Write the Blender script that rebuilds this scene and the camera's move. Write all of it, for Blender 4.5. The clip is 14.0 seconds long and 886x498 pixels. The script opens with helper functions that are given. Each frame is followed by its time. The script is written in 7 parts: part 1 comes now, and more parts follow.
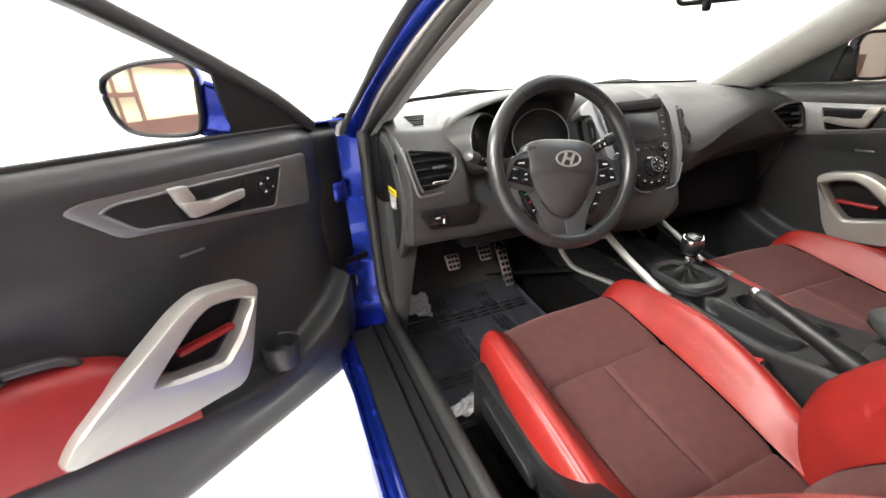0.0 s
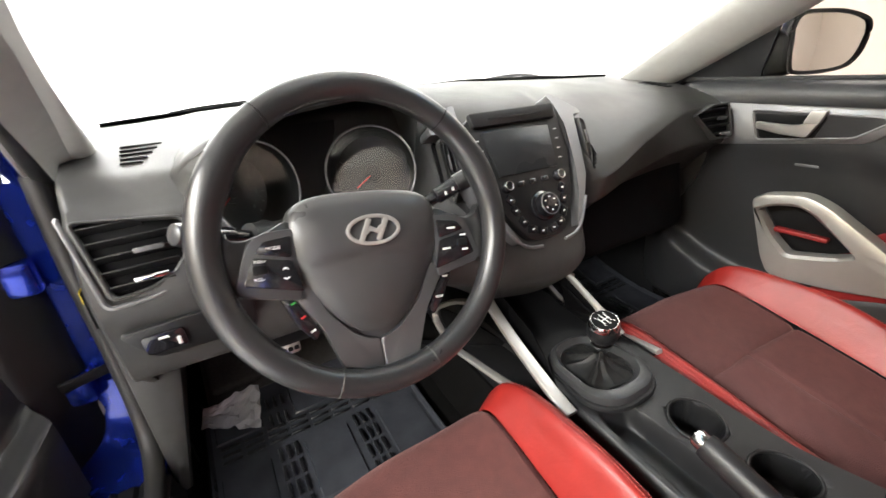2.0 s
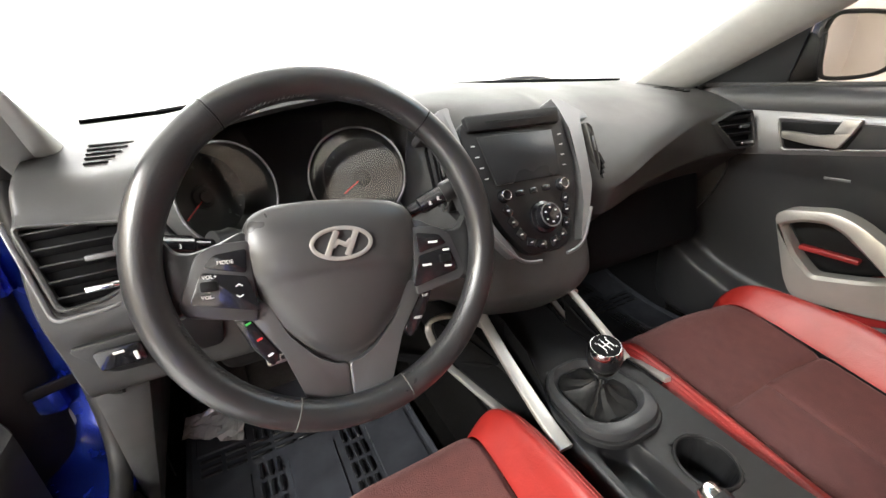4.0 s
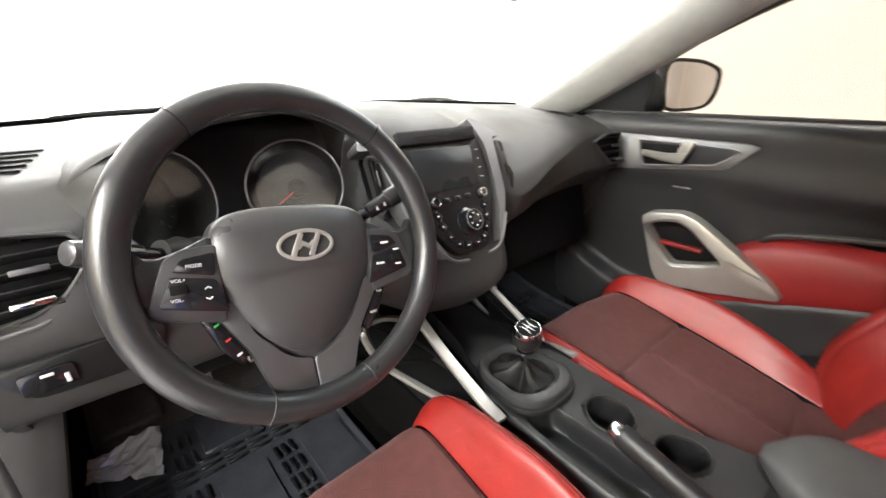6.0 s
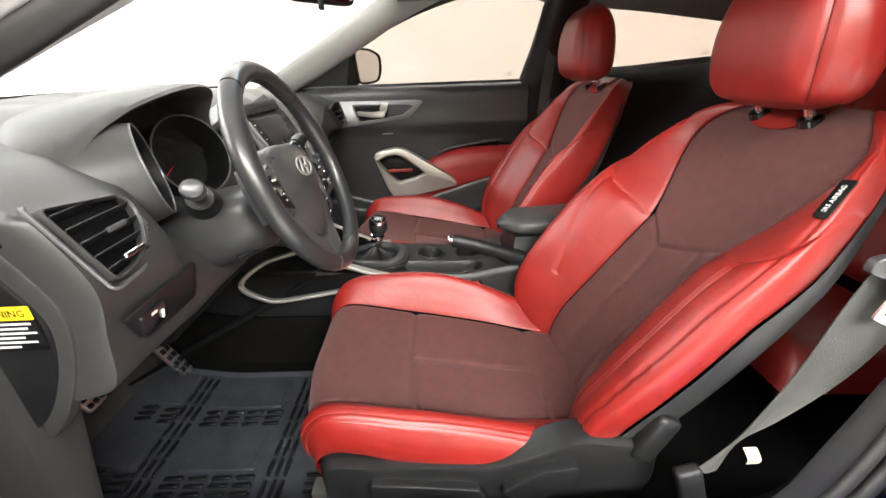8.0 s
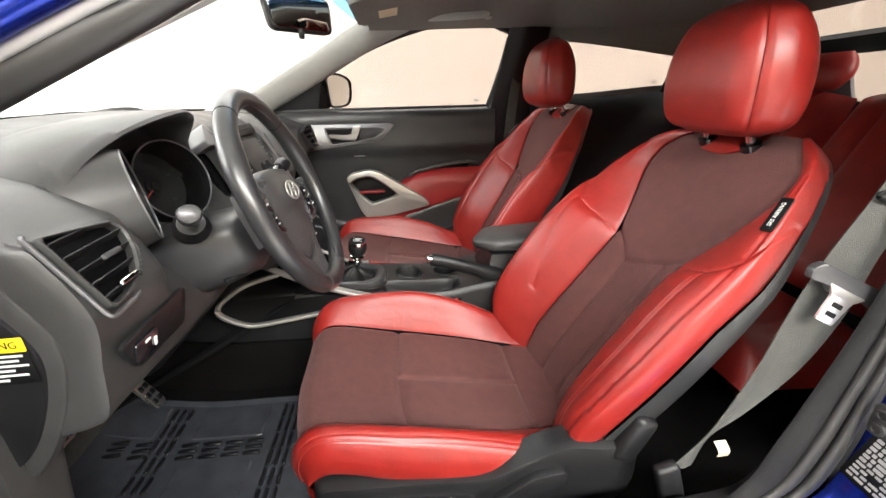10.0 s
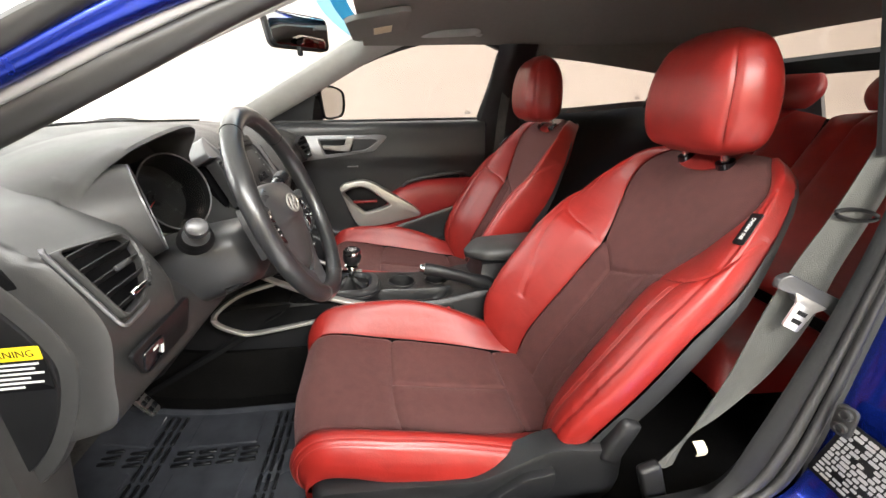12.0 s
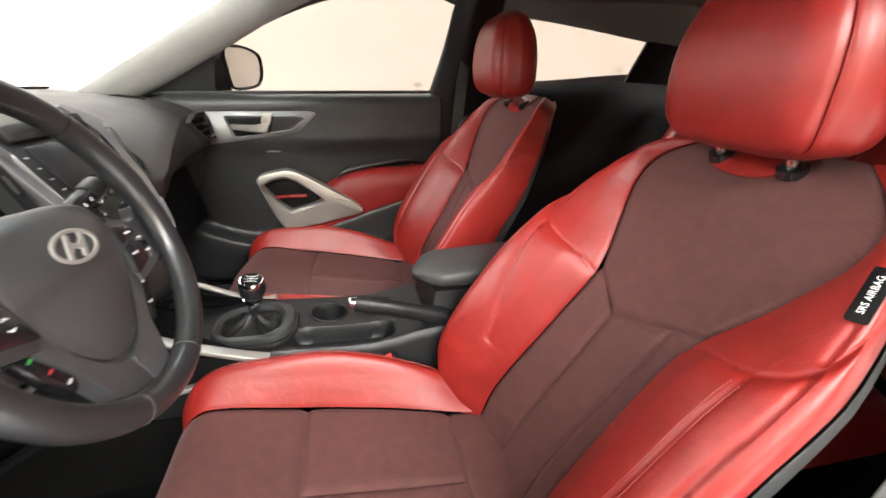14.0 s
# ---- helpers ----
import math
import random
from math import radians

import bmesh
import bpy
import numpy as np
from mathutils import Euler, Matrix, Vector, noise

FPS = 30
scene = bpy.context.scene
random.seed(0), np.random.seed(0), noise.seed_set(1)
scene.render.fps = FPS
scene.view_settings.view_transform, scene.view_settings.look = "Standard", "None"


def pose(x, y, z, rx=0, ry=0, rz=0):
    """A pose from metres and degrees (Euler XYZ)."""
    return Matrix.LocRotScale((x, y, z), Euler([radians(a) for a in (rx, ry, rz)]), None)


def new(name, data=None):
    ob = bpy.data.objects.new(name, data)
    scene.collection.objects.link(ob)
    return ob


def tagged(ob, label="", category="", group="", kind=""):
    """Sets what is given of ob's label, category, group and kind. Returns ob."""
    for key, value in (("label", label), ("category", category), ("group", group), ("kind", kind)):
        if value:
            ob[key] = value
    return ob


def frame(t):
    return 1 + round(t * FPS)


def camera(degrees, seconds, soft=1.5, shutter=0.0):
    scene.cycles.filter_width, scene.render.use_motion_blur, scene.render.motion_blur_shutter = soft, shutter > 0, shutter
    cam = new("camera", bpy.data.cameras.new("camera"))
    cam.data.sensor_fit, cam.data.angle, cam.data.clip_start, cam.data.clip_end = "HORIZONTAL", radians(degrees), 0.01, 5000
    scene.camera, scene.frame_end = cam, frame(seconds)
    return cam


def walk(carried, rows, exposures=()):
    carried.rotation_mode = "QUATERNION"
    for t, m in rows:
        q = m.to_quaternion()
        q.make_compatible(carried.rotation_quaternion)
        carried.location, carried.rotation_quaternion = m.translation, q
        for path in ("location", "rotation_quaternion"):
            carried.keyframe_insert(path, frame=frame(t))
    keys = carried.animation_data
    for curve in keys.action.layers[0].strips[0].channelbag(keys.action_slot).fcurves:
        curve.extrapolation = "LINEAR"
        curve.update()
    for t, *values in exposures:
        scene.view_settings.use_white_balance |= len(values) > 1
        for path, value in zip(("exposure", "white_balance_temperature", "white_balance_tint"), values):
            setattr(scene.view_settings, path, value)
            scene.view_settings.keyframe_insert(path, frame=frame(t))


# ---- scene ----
cam = camera(95.1, 14.0, shutter=0.4)
METRES, EYE, TILT, LEAN, TURN = 1.7765, 1.00719, -22.893, 3.144, -22.132
START_X, START_Y = -0.93946, -0.6974
ROWS = [
    (0.0, 0.0, 0.0, 0.0, 0.0, 0.0, -0.0),
    (0.5, -0.0028, 0.0551, 0.0313, -2.3, -0.33, 1.78),
    (1.0, 0.0276, 0.1082, 0.0487, -4.58, -0.66, 3.28),
    (1.5, 0.1049, 0.1778, 0.0794, -6.57, -0.97, 4.51),
    (2.0, 0.1572, 0.2192, 0.0975, -7.94, -1.16, 3.7),
    (2.5, 0.1851, 0.2306, 0.1014, -7.35, -1.1, 2.88),
    (3.0, 0.1902, 0.2427, 0.1056, -5.69, -0.77, 2.18),
    (5.5, 0.1654, 0.2408, 0.1009, -11.22, 0.69, 1.45),
    (6.0, 0.1452, 0.217, 0.0944, -19.48, 0.71, 4.92),
    (6.5, 0.0417, 0.1738, 0.0735, -38.03, -3.16, 12.34),
    (7.0, -0.0722, 0.168, 0.0513, -56.33, -9.35, 18.75),
    (7.5, -0.1549, 0.1967, 0.0573, -64.22, -12.11, 21.23),
    (10.0, -0.1969, 0.2253, 0.0749, -73.4, -12.08, 22.51),
    (10.5, -0.2041, 0.2242, 0.0762, -74.4, -12.06, 22.38),
    (11.0, -0.2096, 0.2224, 0.0762, -74.81, -11.85, 22.35),
    (11.5, -0.2127, 0.2209, 0.081, -74.94, -11.64, 22.34),
    (12.0, -0.2146, 0.2224, 0.0836, -74.99, -11.61, 22.08),
    (12.5, -0.2078, 0.2257, 0.0859, -75.38, -12.0, 21.64),
    (13.0, -0.1734, 0.2315, 0.0923, -76.59, -12.96, 21.32),
    (13.5, -0.0992, 0.2327, 0.1, -78.45, -14.13, 20.95),
    (14.0, -0.0304, 0.2352, 0.0927, -80.76, -17.19, 21.6),
]
walk(cam, [(t, pose(START_X, START_Y, EYE, TILT, LEAN, TURN) @ pose(METRES * x, METRES * y, METRES * z, 90 + pitch, roll, yaw)) for t, x, y, z, yaw, pitch, roll in ROWS], exposures=((0.0, -0.10), (2.0, 0.10), (6.0, 0.12), (7.5, -0.02), (12.5, -0.10), (14.0, 0.02)))

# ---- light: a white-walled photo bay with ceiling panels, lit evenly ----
world = bpy.data.worlds.new("world")
scene.world = world
world.use_nodes = True
world.node_tree.nodes["Background"].inputs[0].default_value = (1.0, 0.98, 0.95, 1)
world.node_tree.nodes["Background"].inputs[1].default_value = 0.6
scene.view_settings.exposure = 0.0


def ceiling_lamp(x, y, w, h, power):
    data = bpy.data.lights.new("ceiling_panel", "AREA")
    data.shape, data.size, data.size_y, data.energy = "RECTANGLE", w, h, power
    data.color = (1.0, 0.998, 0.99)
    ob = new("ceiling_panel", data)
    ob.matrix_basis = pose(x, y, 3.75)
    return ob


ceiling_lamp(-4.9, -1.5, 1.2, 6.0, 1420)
ceiling_lamp(2.6, 0.3, 1.2, 5.0, 175)
ceiling_lamp(-0.6, 5.6, 6.0, 1.2, 700)
ceiling_lamp(0.0, -4.0, 4.0, 1.2, 70)


# ---- materials ----
def material(name, colour, rough=0.5, metal=0.0, vary=0.15, scale=60.0, bump=0.0, bump_scale=400.0, rough_vary=0.1, coat=0.0, spec=0.5, crease=0.0):
    """Principled surface whose colour and gloss wander at two scales, with fine relief."""
    m = bpy.data.materials.new(name)
    m.use_nodes = True
    nt = m.node_tree
    n, ln = nt.nodes, nt.links
    b = n["Principled BSDF"]
    tc = n.new("ShaderNodeTexCoord")
    fine, broad = n.new("ShaderNodeTexNoise"), n.new("ShaderNodeTexNoise")
    fine.inputs["Scale"].default_value, broad.inputs["Scale"].default_value = scale, scale / 9
    fine.inputs["Detail"].default_value, broad.inputs["Detail"].default_value = 5, 4
    for t in (fine, broad):
        ln.new(tc.outputs["Object"], t.inputs["Vector"])
    mix = n.new("ShaderNodeMath")
    mix.operation = "ADD"
    ln.new(fine.outputs["Fac"], mix.inputs[0])
    ln.new(broad.outputs["Fac"], mix.inputs[1])
    ramp = n.new("ShaderNodeMapRange")
    ramp.inputs["From Min"].default_value, ramp.inputs["From Max"].default_value = 0.6, 1.4
    ramp.inputs["To Min"].default_value, ramp.inputs["To Max"].default_value = 1 - vary, 1 + vary
    ln.new(mix.outputs[0], ramp.inputs["Value"])
    col = n.new("ShaderNodeMix")
    col.data_type, col.blend_type = "RGBA", "MULTIPLY"
    col.inputs["Factor"].default_value = 1.0
    col.inputs["A"].default_value = (*colour, 1)
    ln.new(ramp.outputs["Result"], col.inputs["B"])
    ln.new(col.outputs["Result"], b.inputs["Base Color"])
    rr = n.new("ShaderNodeMapRange")
    rr.inputs["From Min"].default_value, rr.inputs["From Max"].default_value = 0.3, 0.7
    rr.inputs["To Min"].default_value, rr.inputs["To Max"].default_value = max(rough - rough_vary, 0.02), min(rough + rough_vary, 1)
    ln.new(broad.outputs["Fac"], rr.inputs["Value"])
    ln.new(rr.outputs["Result"], b.inputs["Roughness"])
    b.inputs["Metallic"].default_value = metal
    b.inputs["Specular IOR Level"].default_value = spec
    b.inputs["Coat Weight"].default_value = coat
    b.inputs["Coat Roughness"].default_value = 0.06
    if bump:
        v = n.new("ShaderNodeTexVoronoi")
        v.inputs["Scale"].default_value = bump_scale
        ln.new(tc.outputs["Object"], v.inputs["Vector"])
        bp = n.new("ShaderNodeBump")
        bp.inputs["Strength"].default_value, bp.inputs["Distance"].default_value = bump, 0.001
        ln.new(v.outputs["Distance"], bp.inputs["Height"])
        ln.new(bp.outputs["Normal"], b.inputs["Normal"])
    if crease:
        wn = n.new("ShaderNodeTexNoise")
        wn.inputs["Scale"].default_value, wn.inputs["Detail"].default_value, wn.inputs["Distortion"].default_value = 24, 3, 1.2
        ln.new(tc.outputs["Object"], wn.inputs["Vector"])
        wb = n.new("ShaderNodeBump")
        wb.inputs["Strength"].default_value, wb.inputs["Distance"].default_value = crease, 0.006
        ln.new(wn.outputs["Fac"], wb.inputs["Height"])
        if bump:
            ln.new(wb.outputs["Normal"], bp.inputs["Normal"])
        else:
            ln.new(wb.outputs["Normal"], b.inputs["Normal"])
    return m


def glass(name, tint, gloss=0.05):
    m = bpy.data.materials.new(name)
    m.use_nodes = True
    n, ln = m.node_tree.nodes, m.node_tree.links
    n.remove(n["Principled BSDF"])
    tr, gl, mx = n.new("ShaderNodeBsdfTransparent"), n.new("ShaderNodeBsdfGlossy"), n.new("ShaderNodeMixShader")
    tr.inputs["Color"].default_value = (*tint, 1)
    gl.inputs["Roughness"].default_value = gloss
    mx.inputs[0].default_value = 0.035
    ln.new(tr.outputs[0], mx.inputs[1])
    ln.new(gl.outputs[0], mx.inputs[2])
    ln.new(mx.outputs[0], n["Material Output"].inputs[0])
    return m


PADV = material("airbag_pad_vinyl", (0.046, 0.0457, 0.047), 0.34, bump=0.06, bump_scale=900, vary=0.06)
# near-black: shade of recesses put into the colour; also the black knob inlay
PIT = material("black_and_shade_plastic", (0.004, 0.004, 0.0045), 0.7, vary=0.2, spec=0.1)
DOORP = material("door_panel_plastic", (0.029, 0.0295, 0.031), 0.37, bump=0.10, bump_scale=900, vary=0.08, spec=0.5, rough_vary=0.04)
SOFT = material("soft_dash_vinyl", (0.040, 0.040, 0.0395), 0.47, bump=0.14, bump_scale=900, vary=0.14, spec=0.5)
HARD = material("hard_black_plastic", (0.0105, 0.0107, 0.0115), 0.40, bump=0.2, bump_scale=900, vary=0.15, spec=0.42)
DARK = material("deep_black_plastic", (0.006, 0.006, 0.0065), 0.55, vary=0.2, spec=0.2)
GLOSSB = material("gloss_black_plastic", (0.012, 0.012, 0.014), 0.18, vary=0.1, coat=0.3)
GREYTRIM = material("grey_satin_trim", (0.19, 0.19, 0.196), 0.36, metal=0.6, vary=0.08, scale=30)
SILVER = material("silver_satin_paint", (0.42, 0.41, 0.39), 0.36, metal=0.55, vary=0.06, scale=40)
CHROME = material("chrome", (0.75, 0.75, 0.75), 0.12, metal=1.0, vary=0.05)
STEEL = material("brushed_steel", (0.55, 0.54, 0.52), 0.3, metal=0.9, vary=0.12, scale=90)
RED = material("red_leather", (0.250, 0.0150, 0.0115), 0.41, bump=0.10, bump_scale=420, vary=0.18, scale=26, rough_vary=0.10, crease=0.14, spec=0.5)
REDTRIM = material("red_soft_trim", (0.27, 0.016, 0.017), 0.46, bump=0.12, bump_scale=420, vary=0.1, scale=30)
CLOTH = material("maroon_fabric", (0.088, 0.0325, 0.0295), 0.85, bump=0.7, bump_scale=520, vary=0.20, scale=50, spec=0.3)
CLOTH.node_tree.nodes["Principled BSDF"].inputs["Sheen Weight"].default_value = 0.16
CLOTH.node_tree.nodes["Principled BSDF"].inputs["Sheen Roughness"].default_value = 0.4
CLOTH.node_tree.nodes["Principled BSDF"].inputs["Sheen Tint"].default_value = (1.0, 0.62, 0.60, 1)
LEATHER = material("black_wheel_leather", (0.0225, 0.0230, 0.0242), 0.31, bump=0.06, bump_scale=900, vary=0.08, spec=0.62, rough_vary=0.04)
CARPET = material("black_carpet", (0.007, 0.0067, 0.0065), 0.95, bump=1.0, bump_scale=800, vary=0.35, scale=200, spec=0.02)
CARPET2 = material("grey_brown_carpet", (0.072, 0.067, 0.062), 0.95, bump=1.0, bump_scale=800, vary=0.25, scale=150, spec=0.02)
RUBBER = material("black_rubber_mat", (0.008, 0.0085, 0.010), 0.4, vary=0.3, scale=25, rough_vary=0.12, bump=0.03, bump_scale=300, spec=0.3)
BLUE = material("blue_metallic_paint", (0.008, 0.026, 0.270), 0.25, metal=0.75, vary=0.05, scale=300, coat=0.5, rough_vary=0.03, spec=0.4)
SEAL = material("black_door_seal", (0.014, 0.014, 0.0145), 0.5, vary=0.2)
PILLAR = material("grey_pillar_fabric", (0.35, 0.352, 0.335), 0.85, bump=0.3, bump_scale=900, vary=0.06)
ROOFCLOTH = material("grey_headliner_fabric", (0.190, 0.183, 0.165), 0.95, bump=0.4, bump_scale=800, vary=0.07)
YELLOW = material("yellow_label", (0.85, 0.62, 0.02), 0.5, vary=0.05)
WHITEP = material("white_print", (0.75, 0.75, 0.74), 0.5, vary=0.04)
REDP = material("red_print", (0.55, 0.03, 0.03), 0.5, vary=0.04)
GREENP = material("green_print", (0.05, 0.4, 0.08), 0.5, vary=0.04)
BELT = material("grey_belt_webbing", (0.060, 0.061, 0.056), 0.72, bump=0.6, bump_scale=700, vary=0.2)
CREAM = material("cream_tag", (0.72, 0.62, 0.42), 0.7, vary=0.06)
SCREEN = material("dark_display", (0.022, 0.023, 0.025), 0.32, vary=0.05, spec=0.25)
DIAL = material("dark_dial_print", (0.013, 0.013, 0.0145), 0.4, vary=0.1)
GREYM = material("mid_satin_trim", (0.105, 0.105, 0.109), 0.34, metal=0.5, vary=0.08, scale=30)
GREYD = material("dark_satin_trim", (0.065, 0.065, 0.068), 0.38, metal=0.35, vary=0.08, scale=30)
TRIMB = material("black_pillar_plastic", (0.009, 0.009, 0.0095), 0.55, vary=0.15, spec=0.25, bump=0.1, bump_scale=900)
WALLW = material("white_wall_paint", (0.86, 0.86, 0.85), 0.8, vary=0.02, scale=3)
WALLB = material("beige_wall_paint", (0.54, 0.482, 0.455), 0.85, vary=0.03, scale=3)
WALLC = material("cream_wall_paint", (0.50, 0.45, 0.31), 0.8, vary=0.03, scale=3)
BROWN = material("brown_band_paint", (0.10, 0.045, 0.035), 0.7, vary=0.08, scale=4)
THREAD = material("red_thread", (0.40, 0.07, 0.06), 0.7, vary=0.1)
# base lifted to blue-grey: the black mat's sheen is put into the colour
PADR = material("smooth_rubber_sheen", (0.050, 0.053, 0.062), 0.20, vary=0.35, scale=18, rough_vary=0.10, spec=0.8)
FLOORW = material("white_floor_paint", (0.74, 0.74, 0.735), 0.6, vary=0.03, scale=3)
CLEAR = glass("clear_glass", (0.97, 0.98, 0.97))
BAND = glass("blue_shade_band", (0.16, 0.47, 0.66))
BANDL = glass("pale_shade_band", (0.55, 0.82, 0.93))
WEATHER = material("grey_weather_strip", (0.024, 0.0235, 0.023), 0.45, vary=0.2, scale=30)
# pale grey: the pillar seal's highlight as colour; also prints and hinge leaf
LIP = material("pale_sheen_and_print", (0.30, 0.29, 0.29), 0.4, vary=0.15, scale=30)
TINT = glass("tinted_glass", (0.81, 0.78, 0.745))
BOOT = material("creased_boot_leather", (0.009, 0.009, 0.009), 0.5, vary=0.2, spec=0.25)
FILMT = glass("clear_film", (0.86, 0.87, 0.88), 0.16)
n_, l_ = FILMT.node_tree.nodes, FILMT.node_tree.links
# white diffuse share: the film's bright reflections are put into its colour
film_mix, film_glint = n_.new("ShaderNodeMixShader"), n_.new("ShaderNodeBsdfDiffuse")
film_glint.inputs["Color"].default_value = (0.85, 0.86, 0.87, 1)
film_mix.inputs[0].default_value = 0.65
l_.new(n_["Glossy BSDF"].outputs[0], film_mix.inputs[1])
l_.new(film_glint.outputs[0], film_mix.inputs[2])
l_.new(film_mix.outputs[0], n_["Mix Shader"].inputs[2])
n_["Mix Shader"].inputs[0].default_value = 0.92
MIRROR = material("mirror_glass", (0.62, 0.63, 0.62), 0.02, metal=1.0, vary=0.01, rough_vary=0.0)


SIZE = 0.95  # the plan below is drawn a little large; this brings it to true metres


# ---- mesh helpers ----
def thing(name, at, label, category, group="", kind=""):
    ob = new(name)
    ob.location = Vector(at) * SIZE
    ob.empty_display_size = 0.05
    return tagged(ob, label, category, group, kind)


def base_of(ob):
    while ob.parent:
        ob = ob.parent
    return ob.location


def part(name, bm, mat, parent=None, label="", smooth=True, recalc=True):
    """One bmesh, given in world places, as one mesh object under a thing or part."""
    if recalc:
        bmesh.ops.recalc_face_normals(bm, faces=bm.faces)
    bmesh.ops.scale(bm, vec=(SIZE, SIZE, SIZE), verts=bm.verts)
    if parent is not None:
        bmesh.ops.translate(bm, verts=bm.verts, vec=-Vector(base_of(parent)))
    me = bpy.data.meshes.new(name)
    bm.to_mesh(me)
    bm.free()
    me.materials.append(mat)
    for p in me.polygons:
        p.use_smooth = smooth
    if smooth:
        me.set_sharp_from_angle(angle=radians(38))
    ob = new(name, me)
    if parent is not None:
        ob.parent = parent
    if label:
        ob["label"] = label
    return ob


def spline(pts, n):
    """n points along a smooth curve through pts (any dimension)."""
    p = np.array(pts, float)
    d = np.r_[0, np.cumsum(np.maximum(np.linalg.norm(np.diff(p, axis=0), axis=1), 1e-6) ** 0.5)]
    out = []
    for s in np.linspace(0, d[-1], n):
        i = min(max(int(np.searchsorted(d, s, "right")) - 1, 0), len(p) - 2)
        h = d[i + 1] - d[i]
        t = (s - d[i]) / h
        a = p[i] if i == 0 else p[i - 1]
        b = p[i + 1] if i + 2 >= len(p) else p[i + 2]
        da = d[i] - h if i == 0 else d[i - 1]
        db = d[i + 1] + h if i + 2 >= len(p) else d[i + 2]
        m0 = (p[i + 1] - a) / (d[i + 1] - da) * h
        m1 = (b - p[i]) / (db - d[i]) * h
        out.append((2 * t**3 - 3 * t**2 + 1) * p[i] + (t**3 - 2 * t**2 + t) * m0 + (-2 * t**3 + 3 * t**2) * p[i + 1] + (t**3 - t**2) * m1)
    return np.array(out)


def smooth_fn(xs, ys):
    """A smooth monotone-ish function through given knots."""
    xs, ys = np.array(xs, float), np.array(ys, float)

    def f(x):
        x = min(max(x, xs[0]), xs[-1])
        i = min(max(int(np.searchsorted(xs, x, "right")) - 1, 0), len(xs) - 2)
        h = xs[i + 1] - xs[i]
        t = (x - xs[i]) / h
        s = lambda k: 0 if k == 0 else ((ys[k] - ys[k - 1]) / (xs[k] - xs[k - 1]) if k == len(xs) - 1 else (ys[k + 1] - ys[k - 1]) / (xs[k + 1] - xs[k - 1]))
        m0, m1 = s(i) * h, s(i + 1) * h
        return float((2 * t**3 - 3 * t**2 + 1) * ys[i] + (t**3 - 2 * t**2 + t) * m0 + (-2 * t**3 + 3 * t**2) * ys[i + 1] + (t**3 - t**2) * m1)

    return f


def grid(P, loop_u=False, loop_v=False, cap=False):
    """A bmesh skin over rows of points; loop_u joins last row to first, loop_v last column to first; cap closes the end rows."""
    bm = bmesh.new()
    V = [[bm.verts.new(p) for p in row] for row in P]
    nu, nv = len(V), len(V[0])
    for i in range(nu if loop_u else nu - 1):
        for j in range(nv if loop_v else nv - 1):
            a, b, c, d = V[i][j], V[(i + 1) % nu][j], V[(i + 1) % nu][(j + 1) % nv], V[i][(j + 1) % nv]
            try:
                bm.faces.new((a, b, c, d))
            except ValueError:
                pass
    if cap:
        for row in (V[0], V[-1]):
            try:
                bm.faces.new(row)
            except ValueError:
                pass
    return bm


def solid(bm, thick):
    """Gives a skin thickness against its normals."""
    bmesh.ops.recalc_face_normals(bm, faces=bm.faces)
    bmesh.ops.solidify(bm, geom=bm.faces[:], thickness=thick)
    return bm


def box(cx, cy, cz, sx, sy, sz, bevel=0.004, seg=2, m=None):
    bm = bmesh.new()
    bmesh.ops.create_cube(bm, size=1, matrix=Matrix.Diagonal((sx, sy, sz, 1)))
    if bevel:
        bmesh.ops.bevel(bm, geom=bm.edges[:], offset=min(bevel, 0.45 * min(sx, sy, sz)), segments=seg, affect="EDGES", profile=0.5)
    bmesh.ops.transform(bm, matrix=Matrix.Translation((cx, cy, cz)) @ (m or Matrix()), verts=bm.verts)
    return bm


def frame_of(d, up=(0, 0, 1)):
    d = Vector(d).normalized()
    s = d.cross(Vector(up))
    if s.length < 1e-4:
        s = d.cross(Vector((0, 1, 0)))
    s.normalize()
    return s, s.cross(d).normalized()


def sweep(path, section, up=(0, 0, 1), loop=False, cap=True, scale=None):
    """Sweeps a closed (side, up) section along a path of points; scale: a factor for each point, or (side, up) factors."""
    P = [Vector(p) for p in path]
    rows = []
    for i, p in enumerate(P):
        a = P[i - 1] if (i or loop) else P[i]
        b = P[(i + 1) % len(P)] if (i + 1 < len(P) or loop) else P[i]
        s, u = frame_of(b - a, up)
        k = scale[i] if scale is not None else 1
        ks, ku = k if isinstance(k, tuple) else (k, k)
        rows.append([p + s * (q[0] * ks) + u * (q[1] * ku) for q in section])
    return grid(rows, loop_u=loop, loop_v=True, cap=cap and not loop)


def circle(r, n=16, ry=None):
    return [(r * math.cos(2 * math.pi * i / n), (ry or r) * math.sin(2 * math.pi * i / n)) for i in range(n)]


def rrect(w, h, r, n=4):
    """Rounded rectangle, as (x, y) points."""
    out = []
    for cx, cy, a in ((w / 2 - r, h / 2 - r, 0), (-w / 2 + r, h / 2 - r, 90), (-w / 2 + r, -h / 2 + r, 180), (w / 2 - r, -h / 2 + r, 270)):
        for k in range(n + 1):
            q = radians(a + 90 * k / n)
            out.append((cx + r * math.cos(q), cy + r * math.sin(q)))
    return out


